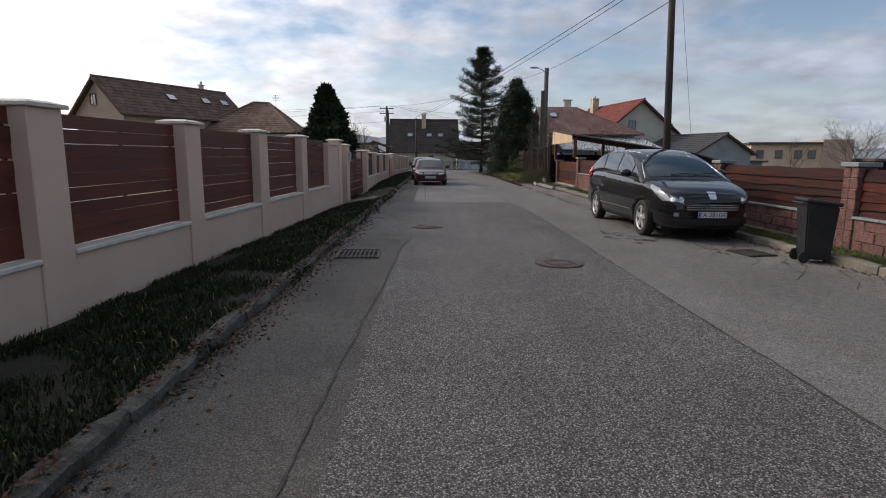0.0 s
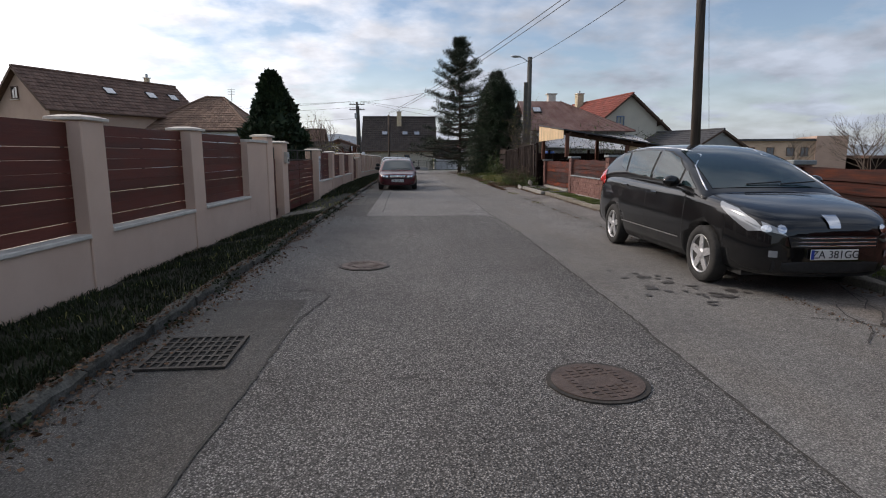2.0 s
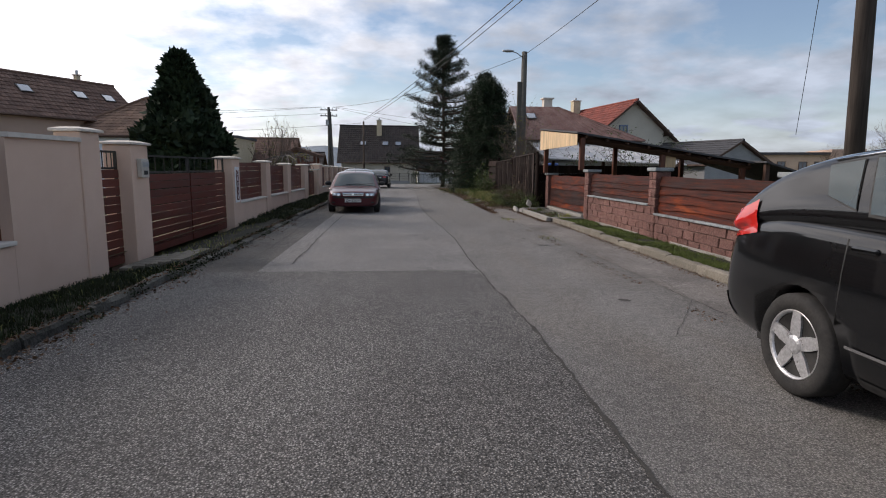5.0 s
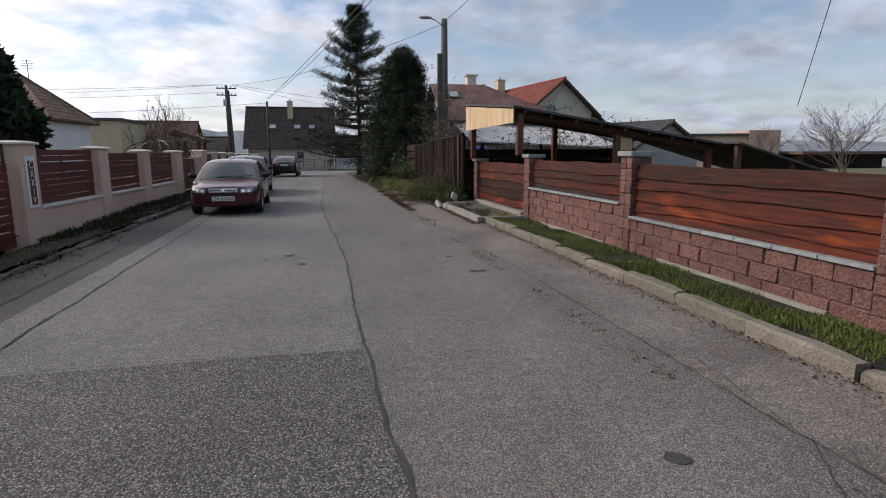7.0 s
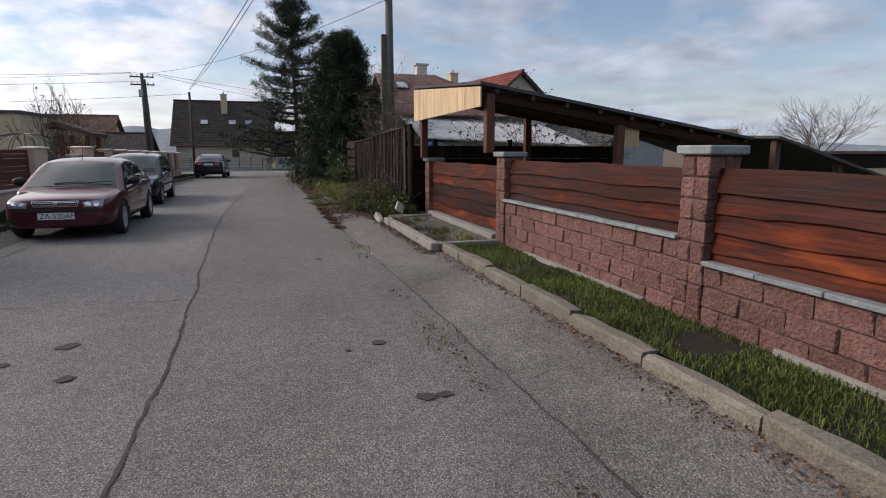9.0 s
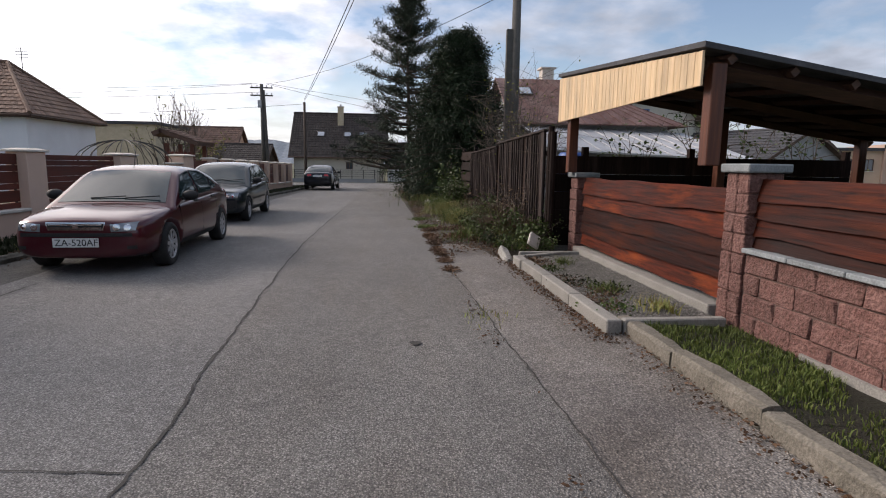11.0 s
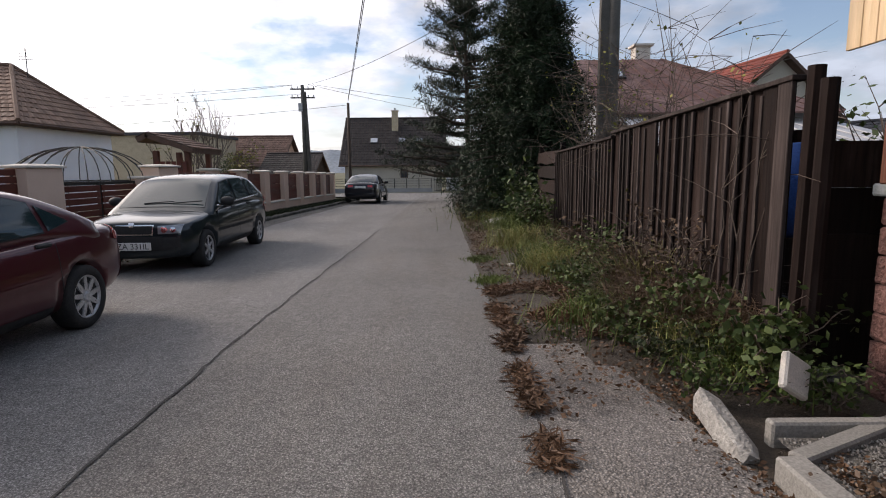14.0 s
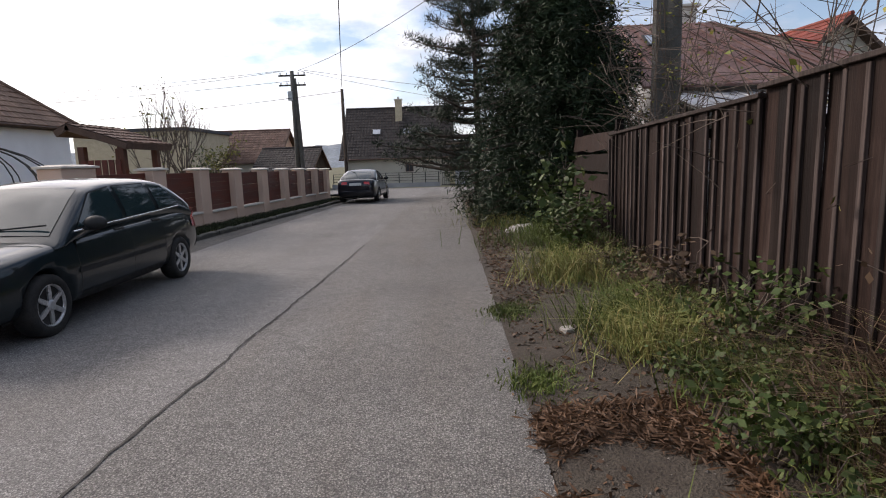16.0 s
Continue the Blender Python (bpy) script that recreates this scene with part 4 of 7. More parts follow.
def wheel(parent, x, y, r, w, side, spokes, alloy=True):
    """side is +1 where the outer face looks to +x."""
    t = part("wheel", lathe([(-w / 2, r * 0.66), (-w / 2, r * 0.93), (-w / 2 + 0.025, r), (w / 2 - 0.025, r), (w / 2, r * 0.93), (w / 2, r * 0.70), (w / 2 - 0.03, r * 0.66)]), M["tyre"], parent, "black tyre with a silver rim", True)
    t.name = "tyre"
    t.matrix_local = pose(x, y, r, 0, 0, 0 if side > 0 else 180)
    part("rim_barrel", lathe([(w / 2 - 0.075, r * 0.1), (w / 2 - 0.075, r * 0.64), (w / 2 - 0.03, r * 0.65), (w / 2 - 0.01, r * 0.69), (w / 2 - 0.004, r * 0.66), (w / 2 - 0.03, r * 0.62), (w / 2 - 0.06, r * 0.6), (w / 2 - 0.065, r * 0.1)]), M["alloy"] if alloy else M["trim"], t, "", True)
    bm = bmesh.new()
    for k in range(spokes):
        a = 360 * k / spokes
        sw = r * (0.17 if spokes <= 5 else 0.10)
        tt = bmesh.new()
        prism(tt, [(-sw * 0.75, r * 0.12), (sw * 0.75, r * 0.12), (sw * 0.8, r * 0.4), (sw * 0.55, r * 0.66), (-sw * 0.55, r * 0.66), (-sw * 0.8, r * 0.4)], 0.03)
        tt.transform(pose(0, 0, 0, a, 0, 0) @ Matrix(((0, 0, 1, w / 2 - 0.045), (1, 0, 0, 0), (0, 1, 0, 0), (0, 0, 0, 1))))
        merge(bm, tt)
    part("spokes", bm, M["alloy"], t)
    part("hub_cap", lathe([(w / 2 - 0.05, r * 0.2), (w / 2 - 0.012, r * 0.19), (w / 2 - 0.002, r * 0.12)], 16), M["alloy"], t)
    dk = part("brake", lathe([(w / 2 - 0.10, r * 0.55), (w / 2 - 0.09, r * 0.55)], 20), M["iron_dark"], t)
    return t


def car(spec, at, label, group="parked cars"):
    """A car whose nose is at y = 0 and whose tail is at y = its length; x across, z up."""
    s, W, r = spec["stretch"], spec["half"], spec["r"]
    t = thing("car", label, "car", group, at=at)
    paint_m = spec["paint"]
    rings = []
    for y, zb, zt, hw in spec["body"]:
        h = zt - zb
        half = [(0.0, zb), (hw - 0.16, zb), (hw - 0.035, zb + 0.06), (hw, zb + 0.30 * h), (hw, zb + 0.62 * h), (hw - 0.035, zt - 0.06), (hw - 0.14, zt - 0.005), (hw * 0.45, zt + 0.015)]
        ring = [(x, y * s, z) for x, z in half] + [(0.0, y * s, zt + 0.022)] + [(-x, y * s, z) for x, z in half[:0:-1]]
        rings.append(ring)
    cut = []
    for ya in spec["axles"]:
        for sg in (-1, 1):
            bm = bmesh.new()
            disc(bm, r + 0.055, -0.20, 0.35, 28, pose(sg * W, ya * s, r + 0.005, 0, 90 * sg, 0) @ pose(0, 0, -0.05))
            me = bpy.data.meshes.new("c")
            bm.to_mesh(me)
            bm.free()
            cut.append(new("c", me))
    me = refined(loft(rings, True, {5: 0.45, 11: 0.45, 3: 0.25, 13: 0.25}), 2, cut)
    for c in cut:
        bpy.data.objects.remove(c)
    me.materials.clear()
    me.materials.append(paint_m)
    me.shade_smooth()
    body = new("body", me)
    body.parent = t
    belt, roof = spec["belt"], spec["roof"]
    hb, hr = spec["cab"]

    def hw_at(z):
        return hb + (hr - hb) * (z - belt) / (roof - belt)

    crings = []
    for y, zt in spec["cabin"]:
        a = belt - 0.12
        e = max(zt - 0.05, a + 0.01)
        half = [(hw_at(a), a), (hw_at(a + (e - a) * 0.5) + 0.012, a + (e - a) * 0.5), (hw_at(e), e), (hw_at(zt) - 0.09, zt), (hw_at(zt) * 0.45, zt + 0.018)]
        crings.append([(x, y * s, z) for x, z in half] + [(0.0, y * s, zt + 0.024)] + [(-x, y * s, z) for x, z in half[::-1]])
    me = refined(loft(crings, True, {2: 0.55, 8: 0.55}), 2)
    me.materials.clear()
    me.materials.append(paint_m)
    me.shade_smooth()
    cabin = new("cabin", me)
    cabin.parent = t
    bms = bmesh.new()
    bms.from_mesh(body.data), bms.from_mesh(cabin.data)
    bvh = BVHTree.FromBMesh(bms)
    bms.free()

    def skin(name, outline, way, mat, off=0.006, parent=None, lab=""):
        return part(name, decal(bvh, outline, way, off), mat, parent or t, lab, True)

    for sg in (-1, 1):
        for k, poly in enumerate(spec["side_glass"]):
            gl = [(sg * 1.0, y * s, z) for y, z in poly]
            cy, cz = sum(p[1] for p in gl) / len(gl), sum(p[2] for p in gl) / len(gl)
            skin("window_seal", [(x, cy + (y - cy) * 1.035, cz + (z - cz) * 1.08) for x, y, z in gl], (-sg, 0, 0), M["trim"], 0.005)
            skin("side_window", gl, (-sg, 0, 0), M["glass"], 0.010)
        line = []
        for y, z in spec.get("chrome_line", ()):
            hit, nrm = bvh.ray_cast(Vector((sg * 2, y * s, z)), Vector((-sg, 0, 0)))[:2]
            if hit is not None:
                line.append(hit + Vector((sg * 0.008, 0, 0)))
        if len(line) > 2:
            part("window_trim", tube(bmesh.new(), line, 0.011, 6), M["chrome"], t, "chrome window trim", True)
        for y in spec["shuts"]:
            skin("door_gap", [(sg, y * s, 0.30), (sg, y * s + 0.010, 0.30), (sg, y * s + 0.010, belt - 0.02), (sg, y * s, belt - 0.02)], (-sg, 0, 0), M["trim"], 0.002)
        for y, z in spec["handles"]:
            hit = bvh.ray_cast(Vector((sg * 2, y * s, z)), Vector((-sg, 0, 0)))[0]
            part("door_handle", boxed(hit.x - 0.02, hit.x + 0.02, y * s, y * s + 0.19, z - 0.018, z + 0.018, bevel=0.012), paint_m if spec.get("chrome") else M["trim"], t)
        y0, y1, z = spec["strip"]
        skin("side_strip", [(sg, y0 * s, z), (sg, y1 * s, z), (sg, y1 * s, z + spec.get("strip_h", 0.045)), (sg, y0 * s, z + spec.get("strip_h", 0.045))], (-sg, 0, 0), spec["strip_mat"], 0.012)
        skin("sill", [(sg, (spec["axles"][0] + 0.45) * s, 0.22), (sg, (spec["axles"][1] - 0.45) * s, 0.22), (sg, (spec["axles"][1] - 0.45) * s, 0.31), (sg, (spec["axles"][0] + 0.45) * s, 0.31)], (-sg, 0, 0), M["trim"], 0.006)
        y, z = spec["mirror"]
        bm = bmesh.new()
        bmesh.ops.create_uvsphere(bm, u_segments=14, v_segments=8, radius=1.0)
        bm.transform(Matrix.Translation((sg * (hw_at(z) + 0.14), y * s, z + 0.02)) @ Matrix.Diagonal((0.115, 0.075, 0.075, 1)))
        box(bm, min(sg * hw_at(z), sg * (hw_at(z) + 0.1)), max(sg * hw_at(z), sg * (hw_at(z) + 0.1)), y * s - 0.03, y * s + 0.03, z - 0.05, z - 0.02)
        part("wing_mirror", bm, M["trim"] if not spec.get("chrome") else paint_m, t, "", True)
        head = [(sg * x, -0.5, z) for x, z in spec["head"]]
        lamp = skin("headlight", head, (0, 1, 0), M["lens"], 0.010)
        hx, hz = sum(p[0] for p in head) / len(head), sum(p[2] for p in head) / len(head)
        for dx, rr in ((-0.07, 0.045), (0.05, 0.038)):
            skin("reflector", [(hx + sg * dx + rr * math.cos(a), -0.5, hz + rr * math.sin(a)) for a in [math.pi * q / 4 for q in range(8)]], (0, 1, 0), M["chrome"], 0.013, lamp)
        for x, z, w, h in spec["fog"]:
            skin("front_indicator", [(sg * (x - w), -0.5, z - h), (sg * (x + w), -0.5, z - h), (sg * (x + w), -0.5, z + h), (sg * (x - w), -0.5, z + h)], (0, 1, 0), spec["fog_mat"], 0.010)
        L = spec["body"][-1][0] * s
        skin("tail_light", [(sg * x, L + 0.5 - 0.0, z) for x, z in spec["tail"]], (-sg * 0.45, -1, 0), M["lens_red"], 0.010)
        if "side_head" in spec:
            skin("headlight", [(sg, y * s, z) for y, z in spec["side_head"]], (-sg, 0, 0), M["lens"], 0.010)
        if "side_tail" in spec:
            skin("tail_light", [(sg, y * s, z) for y, z in spec["side_tail"]], (-sg, -0.25, 0), M["lens_red"], 0.012)
        for ya in spec["axles"]:
            wheel(t, sg * (W - 0.105), ya * s, r, 0.20, sg, spec["spokes"])
    skin("windscreen", [(x, y * s, z) for x, y, z in spec["screen"]], (0, 0.75, -0.65), M["glass"], 0.008)
    skin("rear_window", [(x, y * s, z) for x, y, z in spec["rear"]], (0, -0.8, -0.6), M["glass"], 0.008)
    gx, gz0, gz1 = spec["grille"]
    if spec.get("grille_frame"):
        f = spec["grille_frame"]
        skin("grille_frame", [(-gx - f, -0.5, gz0 - f), (gx + f, -0.5, gz0 - f), (gx * 1.08 + f, -0.5, gz1 + f), (-gx * 1.08 - f, -0.5, gz1 + f)], (0, 1, 0), M["chrome"], 0.007)
    g = skin("grille", [(-gx, -0.5, gz0), (gx, -0.5, gz0), (gx * 1.08, -0.5, gz1), (-gx * 1.08, -0.5, gz1)], (0, 1, 0), M["trim"], 0.011)
    for k in range(spec["slats"]):
        z = gz0 + (gz1 - gz0) * (k + 0.5) / spec["slats"]
        skin("grille_slat", [(-gx, -0.5, z - 0.006), (gx, -0.5, z - 0.006), (gx, -0.5, z + 0.006), (-gx, -0.5, z + 0.006)], (0, 1, 0), M["chrome"], 0.016, g)
    bx, bz, bs = spec["badge"]
    skin("badge", [(-bx, -0.5, bz - bs), (bx, -0.5, bz - bs), (bx * 1.3, -0.5, bz + bs), (-bx * 1.3, -0.5, bz + bs)], (0, 1, 0), M["chrome"], 0.018)
    z0, z1 = spec["bumper"]
    hwf = spec["body"][1][3]
    skin("front_bumper_strip", [(-hwf * 0.97, -0.5, z0), (hwf * 0.97, -0.5, z0), (hwf * 0.97, -0.5, z1), (-hwf * 0.97, -0.5, z1)], (0, 1, 0), M["trim"], 0.006)
    L = spec["body"][-1][0] * s
    hwr = spec["body"][-2][3]
    skin("rear_bumper", [(-hwr * 0.97, L + 0.5, 0.36), (hwr * 0.97, L + 0.5, 0.36), (hwr * 0.97, L + 0.5, 0.52), (-hwr * 0.97, L + 0.5, 0.52)], (0, -1, 0), M["trim"] if spec.get("dark_bumper") else paint_m, 0.008)
    pz = spec["plate_z"]
    yf = bvh.ray_cast(Vector((0, -2, pz)), Vector((0, 1, 0)))[0].y
    pl = part("number_plate", boxed(-0.26, 0.26, yf - 0.030, yf - 0.018, pz - 0.055, pz + 0.055, bevel=0.003), M["plate"], t, "white number plate")
    if spec["text"]:
        letters("plate_text", spec["text"], 0.115, M["ink"], pl, pose(0.01, yf - 0.031, pz - 0.002, 90, 0, 0))
    if not spec.get("aerial"):
        part("plate_band", boxed(-0.258, -0.226, yf - 0.033, yf - 0.028, pz - 0.05, pz + 0.05), M["plate_blue"], pl)
    zr = spec["rear_plate_z"]
    yr = bvh.ray_cast(Vector((0, L + 2, zr)), Vector((0, -1, 0)))[0].y
    part("number_plate", boxed(-0.26, 0.26, yr + 0.012, yr + 0.024, zr - 0.055, zr + 0.055), M["plate"], t, "white number plate")
    for x in (-0.28, 0.16):
        a = bvh.ray_cast(Vector((x, spec["screen"][0][1] * s + 0.04, 3)), Vector((0, 0, -1)))[0]
        part("wiper", tube(bmesh.new(), [(x, a.y, a.z + 0.02), (x + 0.45, a.y + 0.02, a.z + 0.05)], 0.009, 6), M["trim"], t)
    if spec.get("aerial"):
        y, z = spec["aerial"]
        part("aerial", tube(bmesh.new(), [(0, y * s, z), (0, y * s + 0.16, z + 0.36)], [0.006, 0.003], 6), M["trim"], t)
    # underside and dark axle space
    part("underbody", boxed(-W + 0.18, W - 0.18, 0.35 * s, (spec["body"][-1][0] - 0.35) * s, 0.20, 0.55), M["trim"], t)
    return t


crossover = dict(stretch=1.14, half=0.918, r=0.345, paint=M["car_black"], axles=(0.87, 3.483), belt=1.12, roof=1.66, cab=(0.865, 0.68), chrome=True, text="ZA 381GG", plate_z=0.50, rear_plate_z=0.85,
    body=[(0.0, 0.30, 0.72, 0.50), (0.04, 0.24, 0.82, 0.64), (0.16, 0.22, 0.90, 0.76), (0.40, 0.21, 0.985, 0.86), (0.87, 0.20, 1.075, 0.915), (1.4, 0.20, 1.12, 0.92), (2.3, 0.20, 1.15, 0.925), (3.3, 0.20, 1.20, 0.92), (3.95, 0.22, 1.20, 0.90), (4.25, 0.27, 1.08, 0.86), (4.365, 0.36, 0.85, 0.78)],
    cabin=[(0.86, 1.02), (0.94, 1.08), (1.5, 1.42), (2.0, 1.605), (2.4, 1.665), (3.0, 1.675), (3.55, 1.63), (3.95, 1.50), (4.14, 1.30), (4.28, 1.05)],
    side_glass=[[(1.10, 1.115), (1.46, 1.33), (1.46, 1.15)], [(1.53, 1.15), (1.53, 1.35), (1.78, 1.48), (2.05, 1.56), (2.26, 1.585), (2.30, 1.20)], [(2.38, 1.205), (2.34, 1.59), (2.80, 1.60), (3.22, 1.575), (3.12, 1.25)], [(3.22, 1.27), (3.30, 1.565), (3.52, 1.53), (3.44, 1.34)]],
    shuts=(1.30, 2.34, 3.18), handles=((2.02, 1.0), (2.98, 1.05)), strip=(1.36, 3.1, 0.465), strip_h=0.018, strip_mat=M["chrome"], mirror=(1.50, 1.17), chrome_line=[(1.00, 1.10), (1.25, 1.25), (1.5, 1.39), (1.78, 1.53), (2.05, 1.605), (2.35, 1.635), (2.8, 1.64), (3.2, 1.61), (3.5, 1.57)],
    head=[(0.50, 0.69), (0.68, 0.74), (0.70, 0.83), (0.60, 0.78)], side_head=[(0.10, 0.74), (0.24, 0.72), (0.60, 0.93), (0.68, 1.0), (0.42, 0.94), (0.20, 0.84)], fog=((0.62, 0.50, 0.035, 0.035),), fog_mat=M["lens"], side_tail=[(3.96, 1.04), (4.30, 0.96), (4.24, 1.16), (4.04, 1.28)],
    tail=[(0.62, 0.98), (0.92, 0.95), (0.86, 1.28), (0.74, 1.30), (0.70, 1.15)], spokes=5,
    screen=[(-0.72, 1.00, 1.14), (0.72, 1.00, 1.14), (0.60, 1.98, 1.61), (-0.60, 1.98, 1.61)], rear=[(-0.62, 4.22, 1.16), (0.62, 4.22, 1.16), (0.52, 3.92, 1.5), (-0.52, 3.92, 1.5)],
    grille=(0.46, 0.57, 0.69), slats=3, badge=(0.06, 0.83, 0.06), bumper=(0.30, 0.42), dark_bumper=True)
liftback = dict(stretch=1.0, half=0.845, r=0.295, paint=M["car_burgundy"], axles=(0.86, 3.48), belt=0.89, roof=1.41, cab=(0.80, 0.615), text="ZA-520AF", plate_z=0.42, rear_plate_z=0.75,
    body=[(0.06, 0.28, 0.66, 0.54), (0.08, 0.23, 0.70, 0.65), (0.15, 0.21, 0.73, 0.73), (0.38, 0.19, 0.775, 0.81), (0.95, 0.18, 0.845, 0.845), (1.4, 0.18, 0.89, 0.847), (2.3, 0.18, 0.92, 0.85), (3.3, 0.18, 0.96, 0.845), (3.95, 0.20, 1.0, 0.81), (4.24, 0.27, 0.97, 0.75), (4.325, 0.36, 0.75, 0.68)],
    cabin=[(0.92, 0.79), (1.0, 0.83), (1.70, 1.29), (1.82, 1.345), (2.2, 1.41), (2.8, 1.405), (3.2, 1.33), (3.65, 1.14), (4.02, 0.97)],
    side_glass=[[(1.34, 0.935), (1.80, 1.265), (2.20, 1.325), (2.24, 0.955)], [(2.33, 0.955), (2.29, 1.33), (2.75, 1.315), (3.02, 1.25), (3.06, 0.985)], [(3.12, 0.99), (3.09, 1.22), (3.42, 1.05)]],
    shuts=(1.28, 2.29, 3.14), handles=((2.0, 0.85), (2.9, 0.87)), strip=(1.25, 3.05, 0.52), strip_mat=M["car_burgundy"], mirror=(1.46, 0.95),
    head=[(0.40, 0.565), (0.66, 0.58), (0.68, 0.685), (0.39, 0.665)], fog=((0.62, 0.36, 0.05, 0.02),), fog_mat=M["trim"],
    tail=[(0.42, 0.78), (0.80, 0.76), (0.80, 0.94), (0.42, 0.94)], side_tail=[(4.14, 0.80), (4.30, 0.78), (4.27, 0.94), (4.16, 0.95)], spokes=9,
    screen=[(-0.70, 1.06, 0.885), (0.70, 1.06, 0.885), (0.56, 1.76, 1.345), (-0.56, 1.76, 1.345)], rear=[(-0.58, 3.95, 1.01), (0.58, 3.95, 1.01), (0.48, 3.24, 1.30), (-0.48, 3.24, 1.30)],
    grille=(0.30, 0.60, 0.675), slats=2, badge=(0.028, 0.64, 0.028), bumper=(0.49, 0.535), grille_frame=0.012, aerial=(1.86, 1.36))
hatch = dict(stretch=1.08, half=0.815, r=0.285, paint=M["car_green"], axles=(0.72, 3.17), belt=0.90, roof=1.42, cab=(0.775, 0.605), text="ZA 331IL", plate_z=0.40, rear_plate_z=0.72,
    body=[(0.10, 0.28, 0.69, 0.58), (0.12, 0.23, 0.735, 0.67), (0.18, 0.21, 0.755, 0.73), (0.36, 0.19, 0.79, 0.785), (0.85, 0.18, 0.855, 0.812), (1.3, 0.18, 0.90, 0.815), (2.1, 0.18, 0.93, 0.82), (3.0, 0.18, 0.96, 0.815), (3.55, 0.20, 0.97, 0.79), (3.82, 0.28, 0.90, 0.75), (3.885, 0.36, 0.74, 0.70)],
    cabin=[(0.84, 0.81), (0.92, 0.86), (1.52, 1.31), (1.64, 1.365), (1.95, 1.42), (2.6, 1.43), (3.05, 1.40), (3.25, 1.34), (3.58, 1.12), (3.80, 0.92)],
    side_glass=[[(1.22, 0.955), (1.62, 1.285), (1.98, 1.335), (2.02, 0.975)], [(2.10, 0.975), (2.07, 1.34), (2.68, 1.345), (2.74, 1.0)], [(2.82, 1.01), (2.79, 1.335), (3.08, 1.30), (3.34, 1.06)]],
    shuts=(1.14, 2.06, 2.78), handles=((1.80, 0.86), (2.56, 0.88)), strip=(1.12, 2.75, 0.50), strip_mat=M["trim"], mirror=(1.32, 0.97), chrome_line=[(1.16, 0.925), (2.0, 0.952), (2.8, 0.985), (3.3, 1.01)],
    head=[(0.36, 0.58), (0.66, 0.59), (0.68, 0.71), (0.36, 0.70)], fog=((0.62, 0.30, 0.01, 0.01),), fog_mat=M["trim"],
    tail=[(0.58, 0.66), (0.80, 0.64), (0.78, 0.98), (0.62, 0.98)], side_tail=[(3.66, 0.68), (3.84, 0.66), (3.78, 0.94), (3.68, 0.96)], spokes=6,
    screen=[(-0.66, 0.98, 0.905), (0.66, 0.98, 0.905), (0.545, 1.58, 1.36), (-0.545, 1.58, 1.36)], rear=[(-0.56, 3.74, 1.0), (0.56, 3.74, 1.0), (0.48, 3.2, 1.34), (-0.48, 3.2, 1.34)],
    grille=(0.27, 0.58, 0.70), slats=0, badge=(0.03, 0.71, 0.03), bumper=(0.34, 0.54), grille_frame=0.016, dark_bumper=True)
saloon = dict(stretch=1.0, half=0.87, r=0.31, paint=M["car_dark"], axles=(0.80, 3.52), belt=0.94, roof=1.42, cab=(0.82, 0.62), text="", plate_z=0.44, rear_plate_z=0.80,
    body=[(0.0, 0.30, 0.62, 0.62), (0.04, 0.22, 0.70, 0.76), (0.4, 0.19, 0.82, 0.84), (1.1, 0.18, 0.92, 0.868), (1.6, 0.18, 0.95, 0.87), (2.5, 0.18, 0.96, 0.87), (3.5, 0.18, 0.99, 0.865), (4.1, 0.20, 1.01, 0.84), (4.40, 0.26, 1.0, 0.79), (4.48, 0.36, 0.80, 0.72)],
    cabin=[(1.3, 0.90), (1.38, 0.95), (2.0, 1.33), (2.35, 1.42), (2.9, 1.42), (3.35, 1.32), (3.75, 1.12), (4.0, 0.98)],
    side_glass=[[(1.62, 0.98), (2.05, 1.28), (2.40, 1.33), (2.44, 0.98)], [(2.52, 0.98), (2.48, 1.34), (3.05, 1.32), (3.40, 1.20), (3.45, 1.02)]],
    shuts=(1.48, 2.48, 3.30), handles=((2.2, 0.87), (3.1, 0.89)), strip=(1.4, 3.2, 0.50), strip_mat=M["trim"], mirror=(1.70, 0.99),
    head=[(0.40, 0.58), (0.78, 0.58), (0.80, 0.70), (0.40, 0.70)], fog=((0.62, 0.36, 0.06, 0.03),), fog_mat=M["lens"],
    tail=[(0.60, 0.80), (0.84, 0.78), (0.84, 0.89), (0.60, 0.90)], spokes=6,
    screen=[(-0.68, 1.45, 0.98), (0.68, 1.45, 0.98), (0.55, 2.08, 1.37), (-0.55, 2.08, 1.37)], rear=[(-0.60, 3.95, 1.03), (0.60, 3.95, 1.03), (0.50, 3.32, 1.33), (-0.50, 3.32, 1.33)],
    grille=(0.22, 0.58, 0.70), slats=2, badge=(0.03, 0.72, 0.03), bumper=(0.42, 0.50))

car(crossover, pose(5.04, 9.76, 0.0, 0, 0, 0.0), "glossy black crossover car with alloy wheels parked at the kerb")


